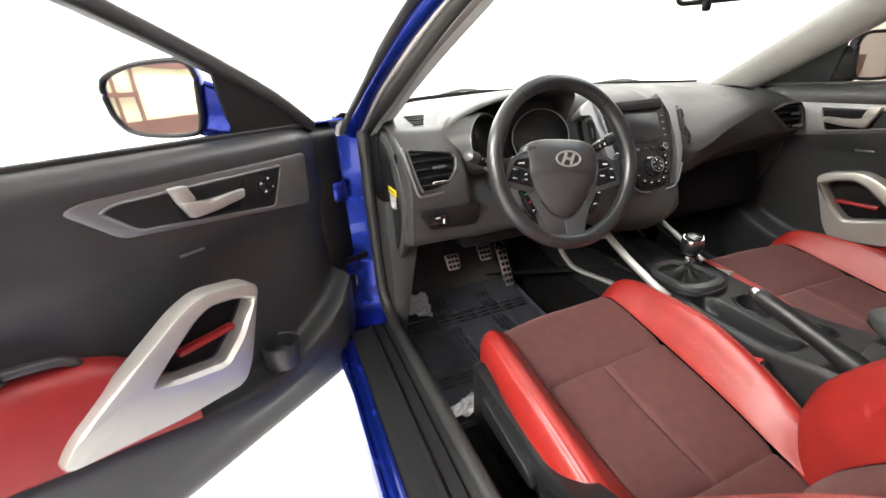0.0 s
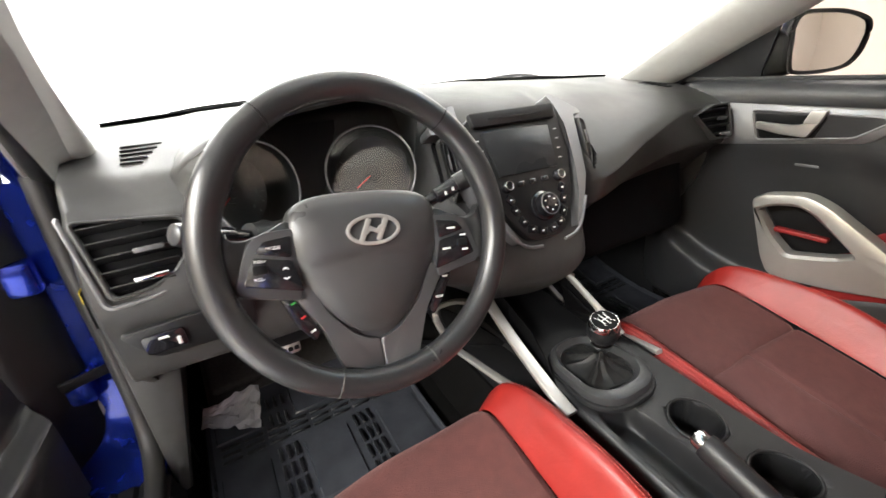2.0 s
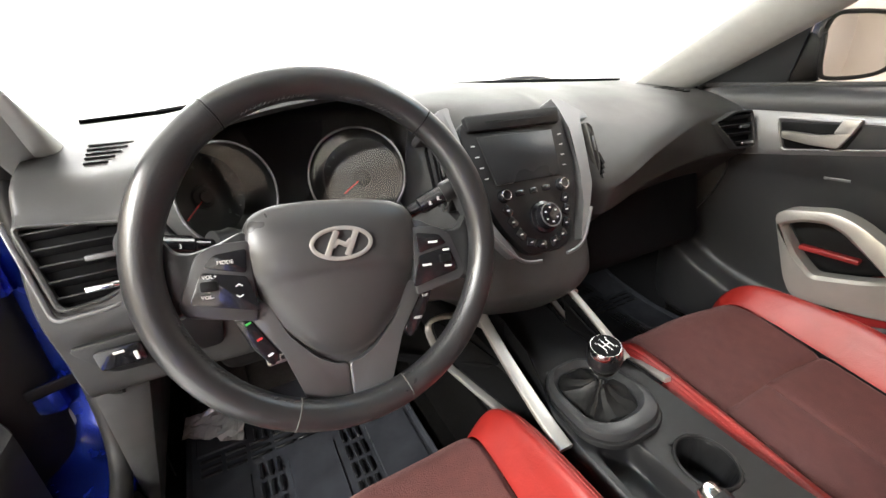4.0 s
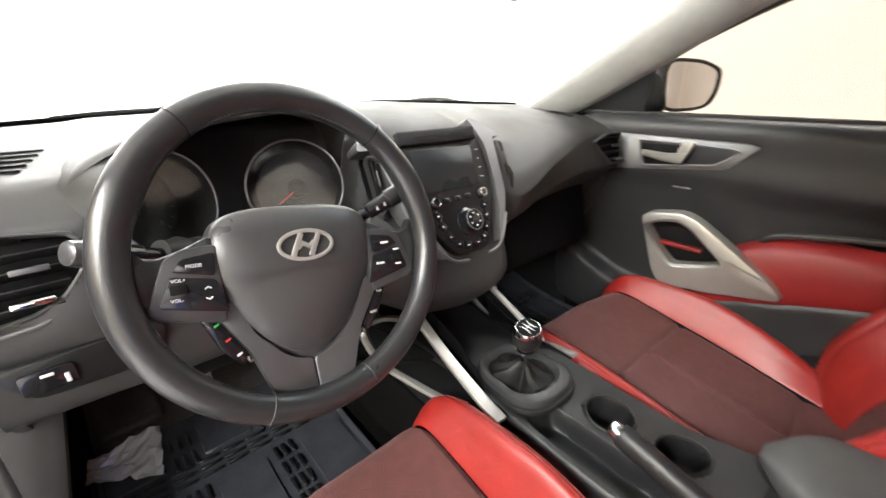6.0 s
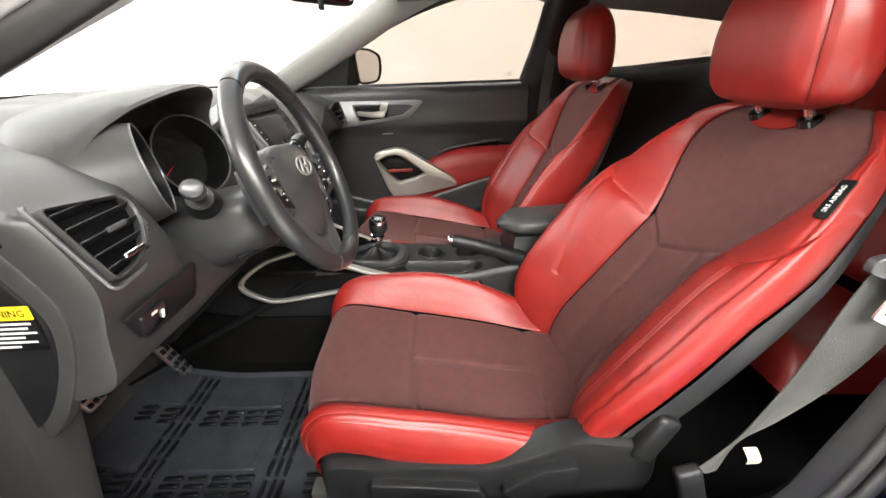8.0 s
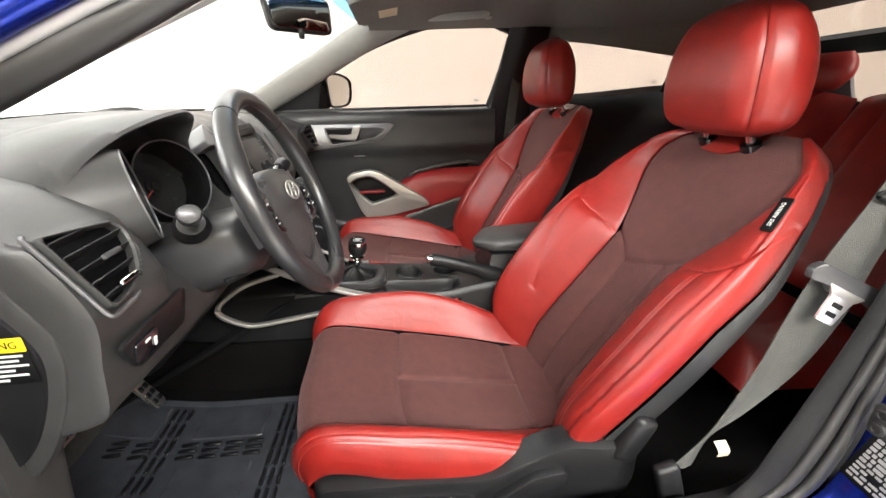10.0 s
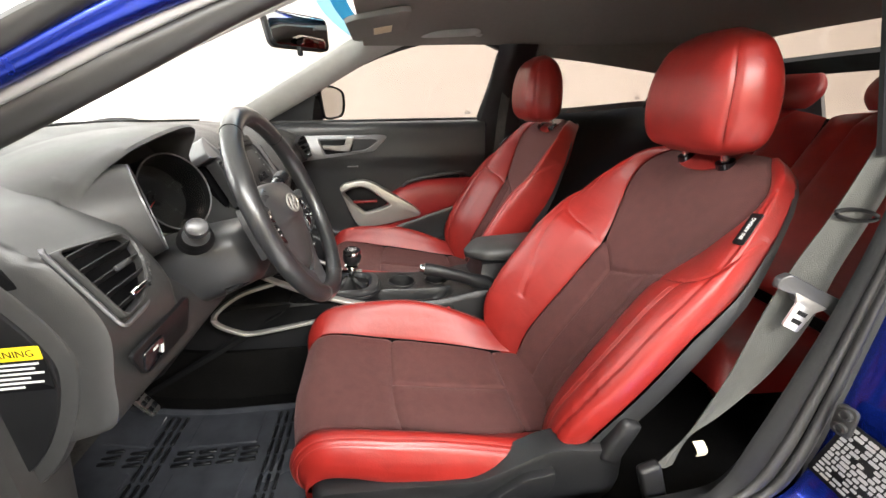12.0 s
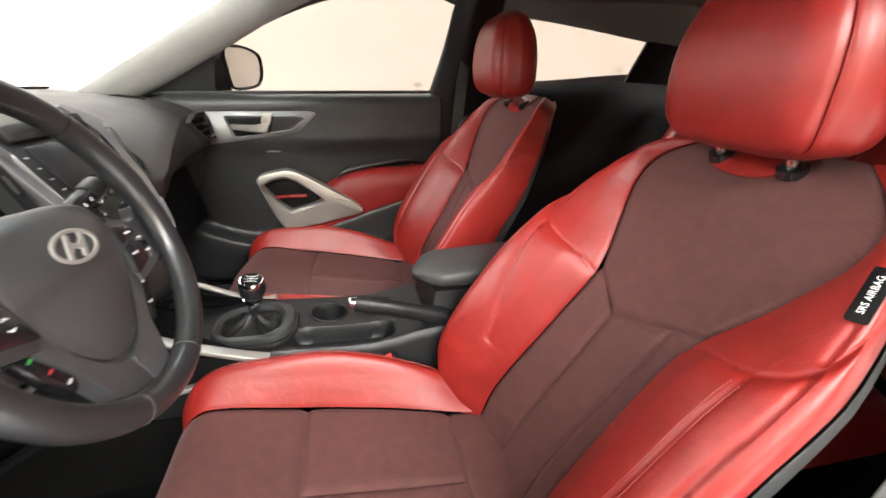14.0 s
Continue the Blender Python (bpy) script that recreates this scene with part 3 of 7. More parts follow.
    for q in (-1, 1):
        fold = [[seam_at(q, k, fold_t(k) + 0.006) for k in (0.02, 0.12, 0.3, 0.45, 0.56, 0.66, 0.78, 0.90)],
                [seam_at(q, 0.64, t) for t in (0.06, 0.2, 0.35, 0.5, 0.63)], [seam_at(q, 0.62, t) for t in (0.66, 0.72, 0.80, 0.88)]]
        if q < 0:
            fold += [[seam_at(q, 0.44, t) for t in (0.03, 0.2, 0.35, 0.5, 0.585)]]
        else:
            fold += [[seam_at(q, k, t) for k, t in ((0.50, 0.60), (0.47, 0.52), (0.38, 0.42), (0.27, 0.32), (0.20, 0.24))]]
        part("backrest_bolster", grid(skin(back, lambda t, q=q: q * 0.5, lambda t, q=q: q * 1.0, 0.0, 0.99, 110, 190, fold, 0.0032, 0.0034)), RED, st, "red leather backrest bolster with creases")
    # red collar between the headrest posts
    def collar(a, t):
        low = 0.898 + 0.070 * abs((a - 0.06) / 0.28) ** 2.5
        p, n, sx_ = back(a, low + (0.992 - low) * (t - 0.880) / 0.112)
        return p + n * 0.004, n, sx_

    part("collar", solid(grid(skin(collar, lambda t: -0.22, lambda t: 0.34, 0.880, 0.992, 24, 14, (), 0.0025, 0.004)), 0.004), RED, st, "red leather collar under the headrest")
    # sewn threads along the bolster seams
    def thread(fn, at_x, t0, t1, n, q):
        bms = []
        pts = []
        for t in np.linspace(t0, t1, n * 2):
            lo, hi = 0.5, 0.86
            for _ in range(18):
                mid = (lo + hi) / 2
                if abs(fn(q * mid, t)[2]) < at_x(t):
                    lo = mid
                else:
                    hi = mid
            p, nv, _s = fn(q * lo, t)
            pts.append((p + nv * 0.0004, nv))
        bm = bmesh.new()
        for (a, na_), (b, nb_) in zip(pts[::2], pts[1::2]):
            sd = (b - a).cross(na_).normalized() * 0.0006
            vs = [bm.verts.new(v) for v in (a - sd, a + sd, b + sd, b - sd, a + na_ * 0.0008, b + na_ * 0.0008)]
            for f in ((0, 1, 4), (1, 2, 5, 4), (2, 3, 5), (3, 0, 4, 5)):
                bm.faces.new([vs[i] for i in f])
        return bm

    for q in (-1, 1):
        for off in (-0.0045, 0.0045):
            part("stitching", thread(cushion, smooth_fn((0, 0.12, 0.5, 0.9, 1), (0.212 + off, 0.2175 + off, 0.2315 + off, 0.2255 + off, 0.224 + off)), 0.14, 0.88, 110, q), THREAD, st, "fine red seam thread")
            if q < 0:
                part("stitching", thread(back, lambda t, off=off: abs(seam_at(-1, 0.44, t)[0]) + off, 0.05, 0.57, 90, q), THREAD, st, "fine red seam thread")
    # hard black back shell
    shell = []
    for i in range(25):
        t = i / 24
        w = 1.0 * b_out(t)
        c = B + U * (t * L) + N * lumbar(t)
        row = []
        for k in range(17):
            ang = math.pi * k / 16
            front = (0.22 - 1.2 * wrap) * bulge(t) * (lifts[0] if math.cos(ang) > 0 else lifts[1]) + 0.002 - 0.028 * high(t)
            row.append(place(c + Vector((w * math.cos(ang), 0, 0)) + N * (front * abs(math.cos(ang)) - (0.120 - 0.14 * wrap) * (1 - 0.55 * high(t)) * math.sin(ang) ** 0.6)))
        shell.append(row)
    part("back_shell", grid(shell), DOORP, st, "black plastic backrest shell")
    # two post guides in the collar, each with its chrome post up into the headrest
    for q in (-1, 1):
        foot = B + U * (0.938 * L) + N * (lumbar(0.938) + 0.006) + Vector((0.008 + q * 0.057, 0, 0))
        m = facing(place(foot), place(foot + U * 0.55 + N * 0.83) - place(foot), (0, 1, 0))
        part("post_guide", lathe([(0.0, 0.004), (0.012, 0.004), (0.018, 0.002), (0.019, -0.010)], m), GLOSSB, st, "black post guide")
        part("headrest_post", sweep([place(foot), place(foot + U * 0.012 + N * 0.018), place(B + U * 0.767 + N * 0.092 + Vector((0.008 + q * 0.057, 0, -0.055)))], circle(0.0082, 12)), CHROME, st, "chrome headrest post")
    # headrest: a padded wedge with a centre band and side wings
    hc = B + U * 0.777 + N * 0.092
    hu = Vector((0, 0.03, 1.0))
    hn = Vector((0, 1.0, -0.03))
    rows = []
    nh, mh = 44, 168
    hr_w = smooth_fn((0, 0.05, 0.16, 0.4, 0.62, 0.8, 0.92, 1.0), (0.085, 0.120, 0.138, 0.144, 0.138, 0.121, 0.099, 0.052))
    hr_f = smooth_fn((0, 0.06, 0.2, 0.5, 0.8, 0.93, 1.0), (0.030, 0.053, 0.068, 0.070, 0.056, 0.036, 0.010))
    hr_b = smooth_fn((0, 0.1, 0.4, 0.7, 0.9, 1.0), (0.028, 0.055, 0.064, 0.058, 0.038, 0.008))
    for i in range(nh + 1):
        t = i / nh
        row = []
        for j in range(mh):
            ang = 2 * math.pi * j / mh
            cx, sx = math.cos(ang), math.sin(ang)
            x = hr_w(t) * math.copysign(abs(cx) ** 0.8, cx)
            e = min(1.0, max(0.0, (abs(x) / hr_w(t) - 0.55) / 0.45))
            fl = 1.12 - 0.10 * (abs(x) / hr_w(t)) ** 2 - 0.62 * e * e
            y = hr_f(t) * fl * min(1.0, 1.6 * abs(sx) ** 0.6) if sx > 0 else -hr_b(t) * abs(sx) ** 0.7
            groove = 0.0055 * math.exp(-(((abs(x) / hr_w(t) - 0.82) / 0.016) ** 2)) if sx > 0 and 0.05 < t < 0.97 else 0
            row.append(place(hc + hu * (-0.110 + 0.228 * t) + hn * (y - groove) + Vector((x, 0, 0))))
        rows.append(row)
    part("headrest", grid(rows, loop_v=True, cap=True), RED, st, "padded red leather headrest")
    # side trim on the door side, recliner cover and levers
    sx = lambda x: xc + side * x
    prof = [(-0.01, 0.36), (-0.005, 0.425), (-0.10, 0.418), (-0.16, 0.415), (-0.31, 0.402), (-0.37, 0.425), (-0.43, 0.452), (-0.48, 0.458), (-0.53, 0.445), (-0.60, 0.44), (-0.60, 0.33), (-0.50, 0.26), (-0.2, 0.24), (0.0, 0.25)]
    out = round_poly(prof, 0.03)
    rows = []
    for dx, k in ((0.215, 1.0), (0.244, 1.0), (0.257, 0.985), (0.265, 0.955), (0.268, 0.85)):
        c = Vector((-0.27, 0.335))
        rows.append([Vector((sx(dx), c.x + (p[0] - c.x) * k + shift[0], c.y + (p[1] - c.y) * k + shift[1])) for p in out])
    tr = part("side_trim", grid(rows, loop_v=True, cap=True), HARD, st, "black plastic seat side cover")
    lev = round_poly([(-0.095, 0.398), (-0.285, 0.372), (-0.30, 0.34), (-0.10, 0.345)], 0.012)
    part("height_lever", plate([(p[0], p[1]) for p in lev], Matrix(((0, 0, side, sx(0.267)), (1, 0, 0, shift[0]), (0, 1, 0, shift[1]), (0, 0, 0, 1))), 0.016, 0.004), HARD, tr, "black height lever")
    lev = round_poly([(-0.318, 0.365), (-0.362, 0.325), (-0.445, 0.375), (-0.452, 0.420), (-0.392, 0.412)], 0.012)
    part("recline_lever", plate([(p[0], p[1]) for p in lev], Matrix(((0, 0, side, sx(0.267)), (1, 0, 0, shift[0]), (0, 1, 0, shift[1]), (0, 0, 0, 1))), 0.018, 0.004), HARD, tr, "black recline lever")
    part("hinge_cover", box(sx(0.258), -0.578 + shift[0], 0.455 + shift[1], 0.035, 0.045, 0.10, 0.012, 3, pose(0, 0, 0, 25)), HARD, st, "black hinge cover")
    part("seat_base", box(xc, -0.26 + shift[0], 0.295 + shift[1], 0.42, 0.50, 0.13, 0.03, 3), DARK, st, "black metal seat frame")
    for q in (-1, 1):
        part("seat_rail", box(xc + q * 0.19, -0.24 + shift[0], 0.262, 0.04, 0.56, 0.04, 0.006), STEEL, st, "grey steel seat rail")
    # airbag tag on the door side bolster
    p0, _, _ = back(-0.80, 0.815)
    p1, _, _ = back(-0.81, 0.725)
    mid, up = (p0 + p1) / 2, (p0 - p1)
    nrm = (back(-0.83, 0.77)[0] - back(-0.77, 0.77)[0]).cross(up).normalized()
    nrm = nrm if nrm.x * side > 0 else -nrm
    m = facing(mid + nrm * 0.002, nrm, up)
    tag = part("airbag_tag", plate(rrect(0.019, 0.064, 0.003), m, 0.002, 0.0006), DARK, st, "small black airbag tag")
    lettering("SRS AIRBAG", m @ pose(0, 0, 0.0022, 0, 0, 90), 0.0085, WHITEP, tag)
    return st


front_seat("driver_seat", -0.393, -1, (0.0, 0.0), (0.082, 0.035), (0.115, 0.078), 0.0, 0.0, 33.7, "red leather sport seat with maroon fabric centre, worn bolster")
front_seat("passenger_seat", 0.39, 1, (0.0, -0.008), (0.035, 0.075), (0.092, 0.105), 0.42, 0.06, 28.0, "red leather sport seat with maroon fabric centre beside the passenger door")


# ---- steering wheel, turned a little to the right ----
WN, WU = Vector((0, -0.9385, 0.3454)), Vector((0, 0.3454, 0.9385))
WM = Matrix(((1, 0, 0), (0, WU.y, WN.y), (0, WU.z, WN.z))).to_4x4()
WM.translation = (-0.397, 0.0275, 0.8655)
WM = WM @ pose(0, 0, 0, 0, 0, -7.5)
wheel = thing("steering_wheel", WM.translation, "black leather steering wheel with grey trim spokes", "steering wheel")
RIM_Z = 0.0165
R_MAJ, R_SIDE, R_FACE = 0.1785, 0.0168, 0.0165
rows = []
for i in range(120):
    a = 2 * math.pi * i / 120
    deg = math.degrees(a)
    grip = 1 + 0.16 * math.exp(-(((deg - 24) / 12) ** 2)) + 0.16 * math.exp(-(((deg - 156) / 12) ** 2))
    row = []
    for k in range(18):
        b = 2 * math.pi * k / 18
        rr = R_MAJ + R_SIDE * (grip if math.cos(b) < 0 else 1) * math.cos(b)
        row.append(WM @ Vector((rr * math.cos(a), rr * math.sin(a), RIM_Z + R_FACE * grip * math.sin(b))))
    rows.append(row)
rim = part("rim", grid(rows, loop_u=True, loop_v=True), LEATHER, wheel, "black stitched leather rim")
for a in (52, 128, 250, 290):
    q = radians(a)
    ring = [WM @ Vector(((R_MAJ + 0.0166 * math.cos(b)) * math.cos(q), (R_MAJ + 0.0166 * math.cos(b)) * math.sin(q), RIM_Z + 0.0163 * math.sin(b))) for b in np.linspace(0, 2 * math.pi, 20, endpoint=False)]
    part("seam", sweep(ring, circle(0.001, 6), loop=True), DARK if a < 200 else BELT, rim, "leather joint seam")
# stitching along the inside of the rim
for lo, hi in ((196, 248), (60, 84), (96, 120), (292, 344)):
    for a in np.arange(lo, hi, 1.7):
        q = radians(a)
        c, s = math.cos(q), math.sin(q)
        r0 = R_MAJ - 0.0150
        p0 = WM @ Vector((r0 * c, r0 * s, RIM_Z + 0.0085))
        p1 = WM @ Vector(((r0 - 0.0012) * math.cos(q + 0.018), (r0 - 0.0012) * math.sin(q + 0.018), RIM_Z + 0.0062))
        part("stitch", sweep([p0, p1], circle(0.0006, 4)), BELT, rim)

# airbag pad: a domed shield in two tones of grain
half_pad = [(0.0, 0.056), (0.035, 0.0555), (0.068, 0.051), (0.088, 0.040), (0.0965, 0.018), (0.095, -0.010), (0.086, -0.042), (0.066, -0.076), (0.042, -0.104), (0.020, -0.118), (0.0, -0.121)]
pad = spline(half_pad + [(-x, y) for x, y in half_pad[-2::-1]], 97)[:-1]
rows = []
for k, h in ((1.0, -0.030), (1.0, -0.006), (0.99, 0.0), (0.965, 0.0045), (0.92, 0.008), (0.82, 0.0125), (0.65, 0.0175), (0.45, 0.0205), (0.22, 0.022), (0.04, 0.0225)):
    row = []
    for p in pad:
        x, y = p[0] * k, -0.02 + (p[1] + 0.02) * k
        crease = -0.0042 / (1 + math.exp((y + 0.020 + 1.2 * x * x) / 0.0022)) if h > 0.004 else 0
        row.append(WM @ Vector((x, y, h + crease)))
    rows.append(row)
part("airbag_pad", grid(rows, loop_v=True, cap=True), PADV, wheel, "dark grey vinyl airbag pad")
# oval badge
em = WM @ pose(0.001, 0.006, 0.0222)
ring = [em @ Vector((0.0315 * math.cos(a), 0.0165 * math.sin(a), 0.0015)) for a in np.linspace(0, 2 * math.pi, 48, endpoint=False)]
badge = part("badge", sweep(ring, rrect(0.0045, 0.003, 0.001, 2), up=WN, loop=True), SILVER, wheel, "oval silver badge")
bar = lambda pts, w: sweep([em @ Vector((x, y, 0.0015)) for x, y in pts], rrect(w, 0.003, 0.001, 2), up=WN)
part("badge_bar", join(bar([(-0.0165, -0.0125), (-0.012, -0.002), (-0.0045, 0.0135)], 0.0065), bar([(0.0045, -0.0135), (0.012, 0.002), (0.0165, 0.0125)], 0.0065), bar([(-0.010, -0.003), (-0.004, 0.002), (0.004, -0.002), (0.010, 0.003)], 0.006)), SILVER, badge)


def wheel_mark(parent, x, y, w, mat, h=0.0028, z=0.0, turn=0):
    bm = box(0, 0, 0, w, h, 0.0008, 0)
    bmesh.ops.transform(bm, matrix=WM @ pose(x, y, z, 0, 0, turn), verts=bm.verts)
    part("switch_mark", bm, mat, parent, smooth=False)


for s in (-1, 1):
    # spoke: leather bridge from the rim, grey surround, black switch keys
    br = round_poly([(s * 0.090, 0.030), (s * 0.119, 0.016), (s * 0.142, 0.009), (s * 0.156, 0.012), (s * 0.168, 0.032), (s * 0.174, 0.0), (s * 0.168, -0.062), (s * 0.150, -0.046), (s * 0.085, -0.054)], 0.010)
    sp = part("spoke", plate(br, WM @ pose(0, 0, -0.012), 0.018, 0.005), LEATHER, wheel, "black leather spoke")
    SW = WM @ pose(0, -0.010, 0)
    sur = round_poly([(s * 0.088, 0.028), (s * 0.122, 0.026), (s * 0.138, 0.016), (s * 0.156, -0.032), (s * 0.150, -0.042), (s * 0.088, -0.056)], 0.006)
    part("spoke_trim", plate(sur, SW @ pose(0, 0, 0.003), 0.005, 0.002), GREYD, sp, "grey satin switch surround")
    top = round_poly([(s * 0.092, 0.020), (s * 0.122, 0.016), (s * 0.132, 0.004), (s * 0.094, -0.005)], 0.004)
    low = round_poly([(s * 0.094, -0.008), (s * 0.134, 0.000), (s * 0.146, -0.030), (s * 0.084, -0.045)], 0.004)
    part("switch_key", plate(top, SW @ pose(0, 0, 0.008), 0.0022, 0.0008), GLOSSB, sp, "black switch key")
    part("switch_key", plate(low, SW @ pose(0, 0, 0.008), 0.0022, 0.0008), GLOSSB, sp, "black switch key")
    part("switch_roller", plate(rrect(0.015, 0.010, 0.002), SW @ pose(s * 0.128, -0.014, 0.010), 0.003, 0.001), DARK, sp, "ridged black roller")
    if s < 0:
        for words, x, y in (("MODE", -0.112, 0.008), ("VOL+", -0.127, -0.005), ("VOL-", -0.130, -0.0245)):
            lettering(words, SW @ pose(x, y, 0.0105), 0.0052, WHITEP, sp)
        for y, k in ((-0.016, 1), (-0.027, -1)):
            wheel_mark(sp, -0.1035, y - 0.010, 0.004, WHITEP, 0.0012, 0.0105, 35 * k)
            wheel_mark(sp, -0.1005, y - 0.010, 0.004, WHITEP, 0.0012, 0.0105, -35 * k)
    else:
        for x, y, w in ((0.113, 0.007, 0.012), (0.130, -0.004, 0.009), (0.131, -0.024, 0.009), (0.103, -0.020, 0.012)):
            wheel_mark(sp, x, y - 0.010, w, WHITEP, 0.0026, 0.0106)
    # lower V spoke, grey satin
    v = round_poly([(s * 0.092, -0.044), (s * 0.100, -0.056), (s * 0.068, -0.106), (s * 0.050, -0.156), (s * 0.040, -0.174), (s * 0.0, -0.174), (s * 0.0, -0.130), (s * 0.012, -0.129), (s * 0.032, -0.118), (s * 0.060, -0.088), (s * 0.080, -0.046)], 0.007, 3)
    rows = []
    for k, z in ((0, -0.020), (0, -0.003), (0.3, 0.0), (1, 0.001)):
        cx, cy = s * 0.052, -0.112
        rows.append([WM @ Vector((p[0] + (cx - p[0]) * 0.04 * k, p[1] + (cy - p[1]) * 0.03 * k, z + 0.006 * max(0, (-p[1] - 0.14) / 0.03))) for p in v])
    part("lower_spoke", grid(rows, loop_v=True, cap=True), GREYM, wheel, "grey satin lower spoke")
    # thumb strips below the side spokes
    stp = round_poly([(s * 0.100, -0.056), (s * 0.112, -0.060), (s * 0.098, -0.094), (s * 0.078, -0.118), (s * 0.070, -0.106)], 0.005)
    ph = part("thumb_switch", plate(stp, WM @ pose(0, 0, -0.012), 0.011, 0.003), GLOSSB, wheel, "gloss black thumb switch strip")
    if s < 0:
        for x, y, mt in ((-0.098, -0.068, GREENP), (-0.089, -0.086, REDP), (-0.080, -0.104, WHITEP)):
            wheel_mark(ph, x, y, 0.006, mt, 0.0022, -0.0006, 25)
    else:
        lettering("TRIP", WM @ pose(0.1005, -0.068, -0.0008), 0.0045, WHITEP, ph)
        lettering("RESET", WM @ pose(0.089, -0.094, -0.0008), 0.0042, WHITEP, ph)
part("hub", lathe([(0.058, -0.03), (0.055, -0.045), (0.05, -0.055)], WM, 32), HARD, wheel)
part("spoke_bridge", plate(round_poly([(-0.060, -0.095), (0.060, -0.095), (0.030, -0.168), (-0.030, -0.168)], 0.006), WM @ pose(0, 0, -0.020), 0.012, 0.003), GREYD, wheel, "grey satin bridge between the lower spokes")

column = thing("steering_column", (-0.40, 0.1, 0.80), "black plastic steering column shroud with stalks", "steering column")
sec = spline([(0.072, 0.0), (0.060, 0.032), (0.0, 0.040), (-0.060, 0.032), (-0.072, 0.0), (-0.058, -0.052), (0.0, -0.074), (0.058, -0.052), (0.072, 0.0)], 33)[:-1]
c0 = Vector((-0.397, 0.085, 0.812))
d0 = Vector((0, 0.93, -0.25))
part("shroud", sweep([c0 + d0 * d for d in (-0.004, 0.004, 0.02, 0.08, 0.15, 0.2)], [(q[0], q[1]) for q in sec], scale=[0.60, 0.88, 1.06, 1.18, 1.25, 1.25]), DOORP, column, "black column shroud")
part("column_lever", sweep([Vector((-0.47, 0.13, 0.735)), Vector((-0.44, 0.10, 0.742)), Vector((-0.40, 0.09, 0.745))], rrect(0.012, 0.008, 0.003)), DARK, column, "black column release lever")
for s in (-1, 1):
    tip = Vector((-0.597, 0.098, 0.896)) if s < 0 else Vector((-0.222, 0.061, 0.902))
    root = Vector((-0.450, 0.172, 0.828)) if s < 0 else Vector((-0.352, 0.10, 0.838))
    pth = [root, root.lerp(tip, 0.35), root.lerp(tip, 0.62), root.lerp(tip, 0.64), root.lerp(tip, 0.95)]
    st = part("stalk", sweep(pth, circle(0.011, 16, 0.0095), scale=[1.3, 0.95, 0.95, 1.25, 1.25]), GLOSSB, column, "black control stalk")
    part("stalk_collar", sweep([root.lerp(tip, k) for k in (0.02, 0.20, 0.30, 0.38, 0.44, 0.50)], circle(0.025, 20, 0.023), scale=[1.2, 1.15, 0.95, 1.05, 0.85, 0.8]), TRIMB, st, "black stalk collar")
    end = [root.lerp(tip, 0.86), root.lerp(tip, 0.98), root.lerp(tip, 1.02), root.lerp(tip, 1.03)]
    part("stalk_knob", sweep(end, circle(0.0160, 18, 0.0140), scale=[1, 1, 0.9, 0.7]), GREYD if s < 0 else HARD, st, "grey stalk end" if s < 0 else "black stalk end")
    for k in (0.70, 0.78):
        q = root.lerp(tip, k)
        bm = box(0, 0, 0, 0.006, 0.005, 0.0006, 0)
        bmesh.ops.transform(bm, matrix=facing(q + Vector((0, -0.0138, 0.003)), (0, -0.97, 0.2)), verts=bm.verts)
        part("stalk_mark", bm, WHITEP, st, smooth=False)


